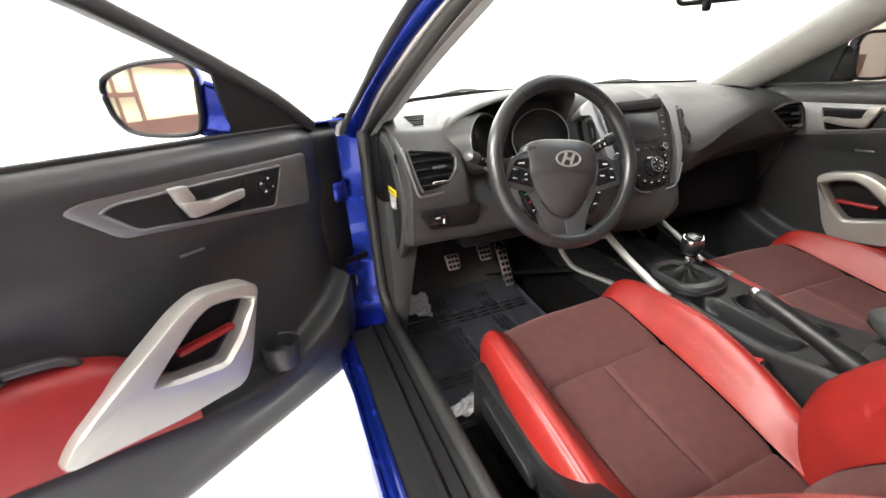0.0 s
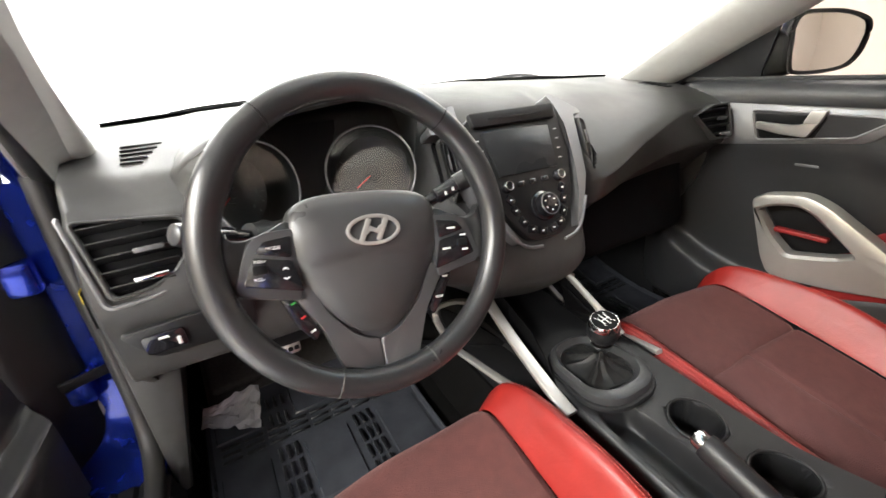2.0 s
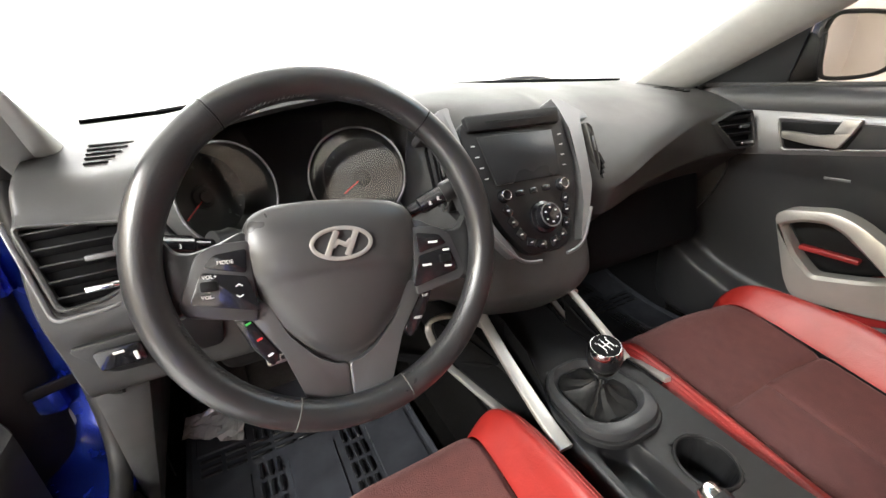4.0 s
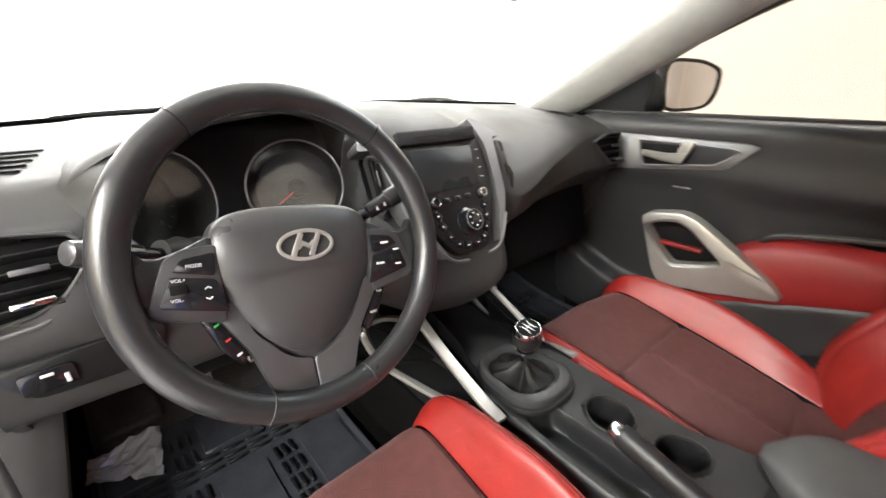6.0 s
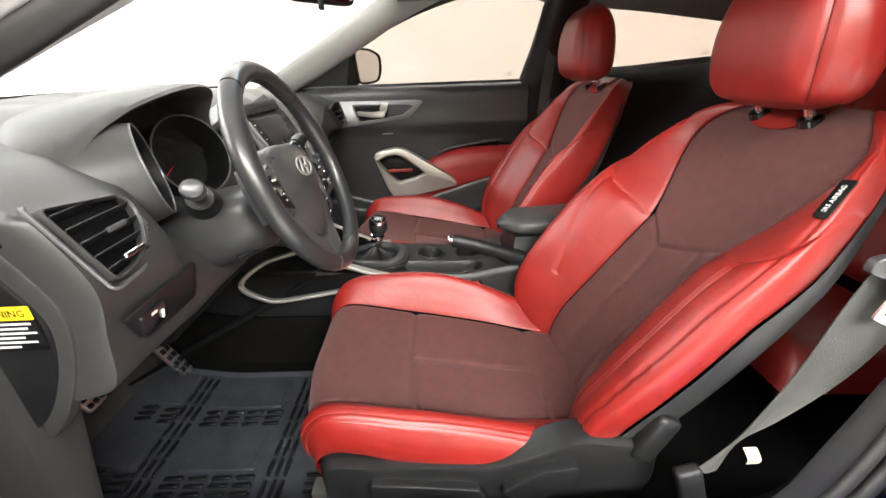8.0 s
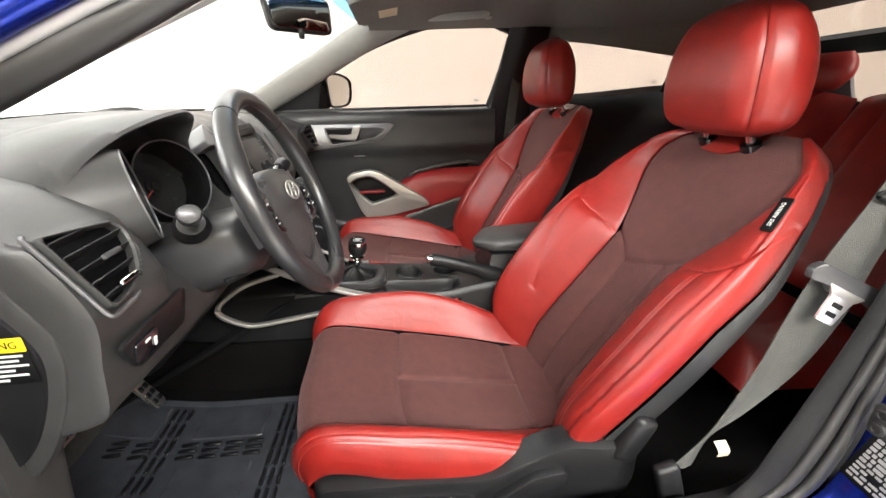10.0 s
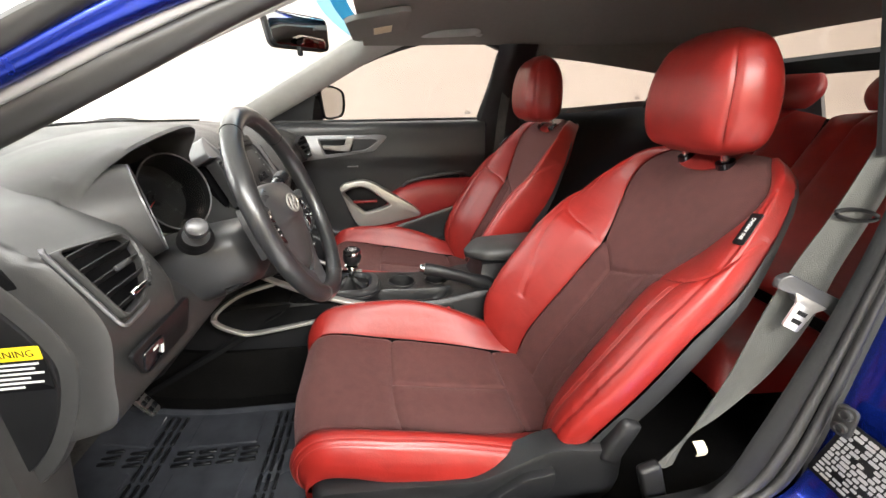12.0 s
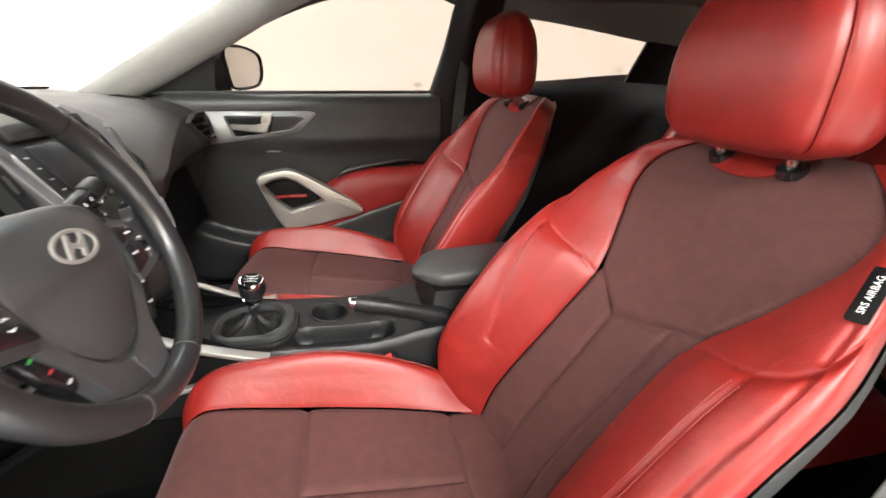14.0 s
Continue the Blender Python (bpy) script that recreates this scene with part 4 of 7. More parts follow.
# ---- dashboard ----
dash = thing("dashboard", (0, 0.2, 0.62), "dark grey soft-touch dashboard with silver framed centre stack", "dashboard")
STATIONS = {
    -0.715: [(0.80, 0.95), (0.62, 0.985), (0.44, 0.975), (0.31, 0.950), (0.265, 0.935), (0.225, 0.905), (0.205, 0.888), (0.172, 0.81), (0.182, 0.74), (0.20, 0.665), (0.25, 0.65)],
    -0.575: [(0.80, 0.96), (0.62, 0.990), (0.44, 0.980), (0.31, 0.952), (0.265, 0.937), (0.220, 0.905), (0.200, 0.886), (0.165, 0.81), (0.172, 0.74), (0.195, 0.665), (0.25, 0.65)],
    -0.535: [(0.80, 0.965), (0.62, 0.995), (0.45, 0.985), (0.34, 0.965), (0.30, 0.94), (0.28, 0.90), (0.26, 0.86), (0.21, 0.80), (0.175, 0.74), (0.19, 0.665), (0.25, 0.65)],
    -0.40: [(0.80, 0.975), (0.62, 1.000), (0.48, 0.998), (0.40, 0.985), (0.38, 0.95), (0.36, 0.90), (0.32, 0.82), (0.24, 0.78), (0.185, 0.73), (0.19, 0.665), (0.25, 0.65)],
    -0.20: [(0.80, 0.98), (0.62, 1.008), (0.46, 1.004), (0.35, 0.985), (0.32, 0.955), (0.30, 0.92), (0.26, 0.85), (0.20, 0.79), (0.16, 0.73), (0.17, 0.665), (0.22, 0.64)],
    -0.10: [(0.80, 0.985), (0.62, 1.01), (0.46, 1.008), (0.34, 0.99), (0.29, 0.97), (0.255, 0.93), (0.205, 0.86), (0.155, 0.79), (0.115, 0.72), (0.105, 0.66), (0.16, 0.60)],
    0.10: [(0.80, 0.985), (0.62, 1.01), (0.46, 1.008), (0.34, 0.99), (0.29, 0.97), (0.255, 0.93), (0.205, 0.86), (0.155, 0.79), (0.115, 0.72), (0.105, 0.66), (0.16, 0.60)],
    0.135: [(0.80, 0.985), (0.62, 1.008), (0.46, 1.005), (0.34, 0.985), (0.27, 0.952), (0.215, 0.900), (0.180, 0.845), (0.168, 0.80), (0.19, 0.745), (0.24, 0.715), (0.30, 0.64)],
    0.19: [(0.80, 0.985), (0.62, 1.005), (0.46, 1.002), (0.33, 0.978), (0.24, 0.930), (0.175, 0.865), (0.142, 0.820), (0.140, 0.806), (0.158, 0.755), (0.185, 0.735), (0.26, 0.66)],
    0.35: [(0.80, 0.975), (0.62, 0.998), (0.46, 0.995), (0.33, 0.972), (0.245, 0.935), (0.185, 0.898), (0.160, 0.872), (0.158, 0.860), (0.172, 0.795), (0.195, 0.778), (0.27, 0.70)],
    0.55: [(0.80, 0.96), (0.62, 0.990), (0.46, 0.985), (0.34, 0.968), (0.265, 0.950), (0.215, 0.930), (0.190, 0.915), (0.184, 0.902), (0.172, 0.825), (0.20, 0.800), (0.27, 0.72)],
    0.715: [(0.80, 0.95), (0.62, 0.985), (0.46, 0.975), (0.34, 0.962), (0.265, 0.946), (0.215, 0.928), (0.190, 0.912), (0.184, 0.900), (0.165, 0.820), (0.195, 0.795), (0.27, 0.72)],
}
xs = sorted(STATIONS)
fns = [[smooth_fn(xs, [STATIONS[x][k][c] for x in xs]) for c in (0, 1)] for k in range(11)]


def dash_profile(x, n=64):
    return spline([(f[0](x), f[1](x)) for f in fns], n)


VENTS = {
    "driver": ((-0.645, 0.193, 0.857), (0.03, -0.93, 0.37), [(-0.068, 0.052), (0.050, 0.036), (0.060, 0.020), (0.054, -0.010), (0.030, -0.040), (-0.004, -0.054), (-0.050, -0.056)], 0),
    "passenger": ((0.640, 0.168, 0.868), (-0.10, -0.95, 0.22), [(-0.085, 0.030), (-0.010, 0.052), (0.050, 0.050), (0.058, -0.040), (-0.005, -0.042)], 0),
    -1: ((-0.170, 0.196, 0.880), (-0.30, -0.86, 0.36), [(-0.013, 0.058), (0.010, 0.050), (0.014, -0.030), (-0.010, -0.062)], 6),
    1: ((0.170, 0.196, 0.880), (0.30, -0.86, 0.36), [(-0.013, 0.058), (0.010, 0.050), (0.014, -0.030), (-0.008, -0.062)], -6),
}


def inside(p, poly):
    """True where the point lies in the polygon."""
    odd = False
    for (x0, y0), (x1, y1) in zip(poly, poly[1:] + poly[:1]):
        if (y0 > p[1]) != (y1 > p[1]) and p[0] < x0 + (p[1] - y0) / (y1 - y0) * (x1 - x0):
            odd = not odd
    return odd


# two gauges: centre of the rim, radius, depth, direction
GAUGES = ((-0.489, 0.214, 0.902, 0.071, 0.085, 0.52, 0.18), (-0.299, 0.255, 0.890, 0.079, 0.075, -0.42, 0.30))
rows = [[(x, y, z) for y, z in dash_profile(x, 150)] for x in np.linspace(-0.715, 0.715, 270)]
# rounded returns at both ends, back to the end panels
for s, edge in ((-1, rows[0]), (1, rows[-1])):
    more = [[(x + s * dx, y + dy * min(1.0, max(0.0, (0.955 - z) / 0.05)), z) for x, y, z in edge] for dx, dy in ((0.004, 0.006), (0.009, 0.022), (0.011, 0.055))]
    rows = more[::-1] + rows if s < 0 else rows + more
bm = grid(rows)
cut = []
frames = [((facing(at, nrm) @ pose(0, 0, 0, 0, 0, turn)).inverted(), [(x * 0.96, y * 0.96) for x, y in poly]) for at, nrm, poly, turn in VENTS.values()]
for cx, cy, cz, r, depth, nx, nz in GAUGES:
    nrm = Vector((nx, -0.95, nz)).normalized()
    frames.append((facing(Vector((cx, cy, cz)) - nrm * (depth / 2 + 0.012), nrm).inverted(), circle(r * 0.985, 32)))
for fc in bm.faces:
    c = fc.calc_center_median()
    for inv, poly in frames:
        q = inv @ c
        if abs(q.z) < 0.06 and abs(q.x) < 0.1 and abs(q.y) < 0.1 and inside(q, poly):
            cut.append(fc)
            break
bmesh.ops.delete(bm, geom=cut, context="FACES")
part("dash_skin", solid(bm, 0.006), SOFT, dash, "dark grey grained dash skin")
# end cap by the door opening, with its warning label
cap = spline([(0.44, 0.955), (0.33, 0.935), (0.278, 0.905), (0.25, 0.875), (0.213, 0.805), (0.208, 0.76), (0.235, 0.68), (0.285, 0.605), (0.36, 0.56), (0.46, 0.58), (0.48, 0.75), (0.44, 0.955)], 50)[:-1]
for s in (-1, 1):
    m = Matrix(((0, 0, s, s * 0.712), (1, 0, 0, 0), (0, 1, 0, 0), (0, 0, 0, 1)))
    ec = part("end_cap", plate([tuple(p) for p in cap], m, 0.018, 0.008), SOFT, dash, "black dash end panel")
    cc = np.array([0.33, 0.74])
    ins = [tuple(cc + (p - cc) * 0.83) for p in cap]
    part("end_cover", plate(ins, m @ pose(0, 0, 0.018), 0.005, 0.003), HARD, ec, "black fuse cover")
m = facing((-0.737, 0.268, 0.775), (-1, 0, 0))
lab = part("warning_label", plate(rrect(0.075, 0.058, 0.002), m, 0.001, 0.0003), DARK, dash, "black warning label with yellow header")
part("label_header", plate(rrect(0.075, 0.018, 0.002), m @ pose(0, 0.022, 0.001), 0.0006, 0.0002), YELLOW, lab, "yellow warning header")
lettering("WARNING", m @ pose(0, 0.0215, 0.0017), 0.0125, DARK, lab)
for k in range(6):
    w = (0.064, 0.058, 0.066, 0.05, 0.062, 0.04)[k]
    bm = box(0, 0, 0, w, 0.0028, 0.0004, 0)
    bmesh.ops.transform(bm, matrix=m @ pose((w - 0.066) / 2, 0.008 - 0.0062 * k, 0.0013), verts=bm.verts)
    part("print_line", bm, WHITEP, lab, smooth=False)


# ---- air vents ----
def air_vent(at, normal, outline, parent, slats=4, vertical=False, tab=(0, 0), wheel_at=None, turn=0.0):
    """A vent: proud frame, well coloured as if in shade, added backing plate, angled slats, tab; outline in the plane
    of the frame m.
    """
    m = facing(at, normal) @ pose(0, 0, 0, 0, 0, turn)
    o = round_poly(outline, 0.010)
    c = Vector((sum(p[0] for p in o) / len(o), sum(p[1] for p in o) / len(o)))
    hole = []
    for p in o:
        v = Vector(p) - c
        hole.append(tuple(c + v * (1 - 0.0065 / v.length)))
    fr = part("air_vent", plate(o, m @ pose(0, 0, -0.02), 0.033, 0.003, hole), SOFT, parent, "black air vent with angled slats")
    # unseen plate, added to block the bright view out through the cut dash skin
    part("vent_backing", plate([(c[0] + (p[0] - c[0]) * 1.2, c[1] + (p[1] - c[1]) * 1.12) for p in o], m @ pose(0, 0, -0.05), 0.012, 0.002), PIT, fr, "black backing plate added behind the vent")
    # shade inside the vent is put into the well's near-black colour
    part("vent_well", plate(hole, m @ pose(0, 0, -0.012), 0.012, 0.0003), PIT, fr, "vent well, near-black for the shade inside")
    ys = [p[1] for p in hole]
    xs_ = [p[0] for p in hole]

    def span(v, axis):
        cut = []
        for (p, q) in zip(hole, hole[1:] + hole[:1]):
            a, b = p[axis], q[axis]
            if (a - v) * (b - v) < 0:
                cut.append(p[1 - axis] + (v - a) / (b - a) * (q[1 - axis] - p[1 - axis]))
        return (min(cut), max(cut)) if len(cut) > 1 else (0, 0)

    for k in range(slats):
        f = (k + 0.5) / slats
        if vertical:
            v = min(xs_) + (max(xs_) - min(xs_)) * f
            lo, hi = span(v, 0)
            bm = box(0, 0, 0, 0.0016, (hi - lo) * 0.98, 0.011, 0.0005, 1, pose(0, 0, 0, 0, 25))
            bmesh.ops.transform(bm, matrix=m @ pose(v, (lo + hi) / 2, 0.006), verts=bm.verts)
        else:
            v = min(ys) + (max(ys) - min(ys)) * f
            lo, hi = span(v, 1)
            bm = box(0, 0, 0, (hi - lo) * 0.98, 0.0022, 0.014, 0.0007, 1, pose(0, 0, 0, -32))
            bmesh.ops.transform(bm, matrix=m @ pose((lo + hi) / 2, v, 0.006), verts=bm.verts)
        part("slat", bm, HARD, fr, "black slat")
    bm = box(0, 0, 0, 0.004 if vertical else 0.034, 0.028 if vertical else 0.007, 0.006, 0.0018, 2)
    bmesh.ops.transform(bm, matrix=m @ pose(tab[0], tab[1], 0.013), verts=bm.verts)
    part("vent_tab", bm, GREYM, fr, "grey adjuster tab")
    if wheel_at:
        bm = box(0, 0, 0, 0.040, 0.008, 0.008, 0.0035, 3)
        bmesh.ops.transform(bm, matrix=m @ pose(wheel_at[0], wheel_at[1], 0.014), verts=bm.verts)
        part("vent_wheel", bm, CHROME, fr, "chrome thumb wheel")
    return fr


lv = air_vent(*VENTS["driver"][:3], dash, 5, tab=(0.006, 0.0), wheel_at=(0.0, -0.036))
vm = facing(*VENTS["driver"][:2])
part("vent_trim", sweep([vm @ Vector((*p, 0.006)) for p in round_poly([(-0.070, 0.060), (-0.0755, 0.056), (-0.056, -0.064), (0.000, -0.062), (0.036, -0.047), (0.062, -0.012), (0.068, 0.018), (0.066, 0.022)], 0.010)[5:-5]], rrect(0.006, 0.005, 0.0015)), GREYTRIM, dash, "grey satin trim line round the vent")
air_vent(*VENTS["passenger"][:3], dash, 4, tab=(0.015, 0.012), wheel_at=(0.022, -0.028))
# grille slots for the side windows on the dash top
for s in (-1, 1):
    for k in range(5):
        w = 0.028 + 0.007 * k
        bm = box(0, 0, 0, w, 0.0065, 0.003, 0.001, 1)
        y = 0.312 + 0.0165 * k
        f = dash_profile(s * 0.63)
        z = float(np.interp(y, f[::-1, 0], f[::-1, 1]))
        bmesh.ops.transform(bm, matrix=pose(s * (0.640 - 0.003 * k), y, z + 0.001, 8), verts=bm.verts)
        part("defrost_slot", bm, DARK, dash, smooth=False)
# light switch panel low on the driver side
m = facing((-0.645, 0.172, 0.735), (0, -0.98, -0.15))
lo = part("switch_panel", plate(round_poly([(-0.06, 0.026), (0.11, 0.030), (0.10, -0.03), (-0.03, -0.026)], 0.012), m, 0.006, 0.002), HARD, dash, "black lower switch panel")
part("switch", plate(rrect(0.05, 0.03, 0.005), m @ pose(-0.012, 0, 0.006), 0.004, 0.001), GLOSSB, lo)
bm = box(0, 0, 0, 0.005, 0.013, 0.003, 0.001)
bmesh.ops.transform(bm, matrix=m @ pose(0.004, -0.003, 0.011), verts=bm.verts)
part("thumb_wheel", bm, WHITEP, lo, "pale thumb wheel")
bm = box(0, 0, 0, 0.012, 0.004, 0.001, 0.0004)
bmesh.ops.transform(bm, matrix=m @ pose(-0.012, 0.008, 0.0105), verts=bm.verts)
part("switch_mark", bm, WHITEP, lo)

# ---- instrument binnacle ----
lip = spline([(-0.600, 0.225, 0.842), (-0.597, 0.240, 0.905), (-0.570, 0.240, 0.952), (-0.50, 0.222, 0.990), (-0.41, 0.208, 1.012), (-0.31, 0.208, 1.020), (-0.235, 0.222, 1.013), (-0.203, 0.236, 0.995), (-0.200, 0.262, 0.945), (-0.205, 0.275, 0.88)], 60)
rows = []
for i, p in enumerate(lip):
    out = (Vector((p[0], 0, p[2])) - Vector((-0.40, 0, 0.88))).normalized()
    x, y, z = p
    k = i / 59
    fade = smooth_fn((0, 0.25, 0.6, 1.0), (0.25, 0.7, 1.0, 0.6))(k)
    rows.append([
        (x * 0.94 - 0.40 * 0.06, 0.42, z * 0.90 + 0.88 * 0.10), (x - out.x * 0.008, y + 0.05, z - out.z * 0.014), (x - out.x * 0.005, y + 0.010, z - out.z * 0.010), (x - out.x * 0.001, y, z - out.z * 0.004), (x + out.x * 0.003, y + 0.004, z + out.z * 0.001),
        (x + out.x * 0.008, y + 0.02, z + out.z * 0.004), (x + out.x * 0.016, y + 0.07, z + out.z * 0.003), (x + out.x * 0.024, y + 0.15 * fade + 0.02, z - 0.006), (x + out.x * 0.03, y + 0.26 * fade + 0.04, z - 0.030),
    ])
hood = part("instrument_hood", grid(rows), SOFT, dash, "dark grey instrument hood")
m = facing((-0.395, 0.352, 0.880), (0, -0.96, 0.28))
cl = part("cluster_panel", plate(rrect(0.38, 0.19, 0.05), m, 0.006, 0.002), GREYD, dash, "gloss black instrument panel")
for cx, cy, cz, r, depth, nx, nz in GAUGES:
    nrm = Vector((nx, -0.95, nz)).normalized()
    m = facing(Vector((cx, cy, cz)) - nrm * depth, nrm)
    tube = part("gauge_tube", grid([[m @ Vector((q * r * math.cos(a), q * r * math.sin(a), h)) for a in np.linspace(0, 2 * math.pi, 48, endpoint=False)] for q, h in ((0.9, 0.0), (0.95, depth * 0.9), (0.985, depth), (1.02, depth * 0.985), (1.01, 0.0))], loop_v=True), DARK, cl, "black gauge hood")
    if nx > 0:
        part("gauge_pod", grid([[m @ Vector((q * r * math.cos(a), q * r * math.sin(a), h)) for a in np.linspace(0, 2 * math.pi, 48, endpoint=False)] for q, h in ((1.02, depth * 0.985), (1.05, depth * 0.90), (1.14, depth * 0.45), (1.22, 0.0))], loop_v=True), SOFT, tube, "grey outer gauge pod")
    part("bezel", sweep([m @ Vector((r * math.cos(a), r * math.sin(a), depth)) for a in np.linspace(0, 2 * math.pi, 56, endpoint=False)], circle(0.0018, 8), loop=True), GREYTRIM, tube, "satin gauge ring")
    part("gauge_face", lathe([(0.001, 0.006), (r * 0.9, 0.006), (r * 0.9, 0.001)], m, 48), DIAL, tube, "black gauge face")
    part("gauge_lens", lathe([(0.001, depth * 0.90), (r * 0.96, depth * 0.90), (r * 0.96, depth * 0.88)], m, 48), CLEAR, tube, "clear gauge lens")
    for k in range(17):
        a = radians(225 - 16.875 * k)
        long = k % 2 == 0
        bm = box(0, 0, 0, 0.007 if long else 0.004, 0.0016, 0.0006, 0)
        bmesh.ops.transform(bm, matrix=m @ pose(r * 0.80 * math.cos(a), r * 0.80 * math.sin(a), 0.0066, 0, 0, math.degrees(a)), verts=bm.verts)
        part("dial_mark", bm, GREYM, tube, smooth=False)
        if long and nx > 0:
            lettering(str(k // 2), m @ pose(r * 0.62 * math.cos(a), r * 0.62 * math.sin(a), 0.0066), 0.010, GREYM, tube)
        elif long:
            lettering(str(k // 2 * 20), m @ pose(r * 0.60 * math.cos(a), r * 0.60 * math.sin(a), 0.0066), 0.008, GREYM, tube)
    part("needle_hub", lathe([(0.017, 0.006), (0.016, 0.012), (0.009, 0.013), (0.008, 0.016), (0.0, 0.0165)], m, 24), HARD, tube, "round needle hub")
    part("needle", sweep([m @ Vector((0, 0, 0.0125)), m @ Vector((-0.034, -0.026, 0.0105))], rrect(0.0024, 0.0018, 0.0005, 2)), REDP, tube, "red needle")

# ---- centre stack ----
CM = facing((-0.008, 0.172, 0.857), (0, -0.876, 0.482))
st_o = round_poly([(-0.115, 0.115), (0.115, 0.115), (0.120, 0.02), (0.085, -0.08), (0.045, -0.140), (-0.045, -0.140), (-0.085, -0.08), (-0.120, 0.02)], 0.02)
stack = part("centre_console_face", plate(st_o, CM @ pose(0, 0, -0.045), 0.050, 0.004), HARD, dash, "black centre stack with display and dials")
part("disc_slot", plate(round_poly([(-0.106, 0.121), (0.106, 0.121), (0.102, 0.092), (-0.102, 0.094)], 0.005), CM @ pose(0, 0, 0.005), 0.010, 0.004), HARD, stack, "gloss black disc slot")
bm = box(0, 0, 0, 0.13, 0.003, 0.001, 0)
bmesh.ops.transform(bm, matrix=CM @ pose(0, 0.106, 0.0155), verts=bm.verts)
part("slot", bm, DARK, stack)
part("display", plate(round_poly([(-0.086, 0.084), (0.082, 0.080), (0.072, -0.007), (-0.074, -0.005)], 0.003), CM @ pose(0, 0, 0.005), 0.004, 0.001), SCREEN, stack, "dark switched-off touch display")
for s in (-1, 1):
    for k in range(4):
        bm = box(0, 0, 0, 0.008, 0.0017, 0.001, 0)
        bmesh.ops.transform(bm, matrix=CM @ pose(s * (0.098 - 0.003 * k), 0.070 - 0.02 * k, 0.0058), verts=bm.verts)
        part("key_mark", bm, WHITEP, stack, smooth=False)
    mk = CM @ pose(s * 0.066, -0.026, 0.005)
    kn = part("radio_knob", lathe([(0.012, 0), (0.0115, 0.010), (0.009, 0.013), (0.0, 0.013)], mk, 24), GLOSSB, stack, "small black radio knob")
    part("knob_ring", sweep([mk @ Vector((0.0085 * math.cos(a), 0.0085 * math.sin(a), 0.0135)) for a in np.linspace(0, 2 * math.pi, 20, endpoint=False)], circle(0.0011, 6), loop=True), CHROME, kn)
for k, (x, y, w) in enumerate(((-0.03, -0.026, 0.018), (0.0, -0.026, 0.016), (0.03, -0.026, 0.018))):
    part("key", plate(rrect(w, 0.010, 0.002), CM @ pose(x, y, 0.005), 0.003, 0.001), GLOSSB, stack)
mk = CM @ pose(0.006, -0.078, 0.005)
dl = part("climate_dial", lathe([(0.030, 0), (0.029, 0.006), (0.024, 0.008), (0.022, 0.022), (0.019, 0.024), (0.0, 0.023)], mk, 36), GLOSSB, stack, "round black climate dial")
part("dial_ring", sweep([mk @ Vector((0.021 * math.cos(a), 0.021 * math.sin(a), 0.0232)) for a in np.linspace(0, 2 * math.pi, 32, endpoint=False)], circle(0.0013, 6), loop=True), GREYTRIM, dl)
for k in range(6):
    a = radians(30 + 60 * k)
    bm = box(0, 0, 0, 0.004, 0.0025, 0.0006, 0)
    bmesh.ops.transform(bm, matrix=mk @ pose(0.013 * math.cos(a), 0.013 * math.sin(a), 0.0238), verts=bm.verts)
    part("dial_mark", bm, WHITEP, dl, smooth=False)
for s in (-1, 1):
    for x, y in ((0.066, -0.052), (0.062, -0.074), (0.052, -0.098), (0.036, -0.116), (0.014, -0.124)):
        part("climate_key", plate(rrect(0.020, 0.015, 0.003), CM @ pose(s * x, y, 0.005, 0, 0, s * (20 if y < -0.1 else 55)), 0.003, 0.001), GLOSSB, stack)
        bm = box(0, 0, 0, 0.005, 0.0019, 0.0006, 0)
        bmesh.ops.transform(bm, matrix=CM @ pose(s * x, y, 0.0084), verts=bm.verts)
        part("key_mark", bm, WHITEP, stack, smooth=False)
    # silver side frames with tall vents
    arm = round_poly([(s * 0.116, 0.150), (s * 0.136, 0.146), (s * 0.186, 0.110), (s * 0.190, 0.096), (s * 0.160, 0.094), (s * 0.149, 0.02), (s * 0.141, -0.036), (s * 0.118, -0.080), (s * 0.084, -0.132), (s * 0.074, -0.136), (s * 0.106, -0.070), (s * 0.119, -0.01), (s * 0.124, 0.07), (s * 0.122, 0.130)], 0.008, 3)
    rows = []
    for k, z in ((0, -0.03), (0, 0.006), (0.25, 0.0095), (1, 0.011)):
        rows.append([CM @ Vector((x - s * 0.0016 * k, y, z - 0.30 * max(0.0, y - 0.085) - 0.10 * max(0.0, s * x - 0.15))) for x, y in arm])
    part("stack_frame", grid(rows, loop_v=True, cap=True), GREYTRIM, dash, "grey satin stack frame")
    line = [CM @ Vector((s * x, y, 0.012)) for x, y in spline([(0.118, -0.082), (0.100, -0.108), (0.082, -0.132), (0.060, -0.147), (0.030, -0.152)], 18)]
    part("stack_edge", sweep(line, rrect(0.006, 0.006, 0.002)), GREYTRIM, dash, "grey satin edge below the climate keys")
    air_vent(*VENTS[s][:3], dash, slats=3, vertical=True, tab=(0.0, 0.012), turn=-s * 6)
    part("stack_side", sweep([Vector((s * 0.135, 0.205, 0.815)), Vector((s * 0.128, 0.19, 0.76)), Vector((s * 0.105, 0.165, 0.70))], rrect(0.05, 0.05, 0.015)), HARD, dash, "black stack side panel")
part("socket_cover", lathe([(0.024, -0.02), (0.024, 0.004), (0.021, 0.007), (0.017, 0.005), (0.0, 0.005)], facing((0.0, 0.118, 0.668), (0, -0.95, 0.3)), 32), GLOSSB, dash, "round black socket cover")
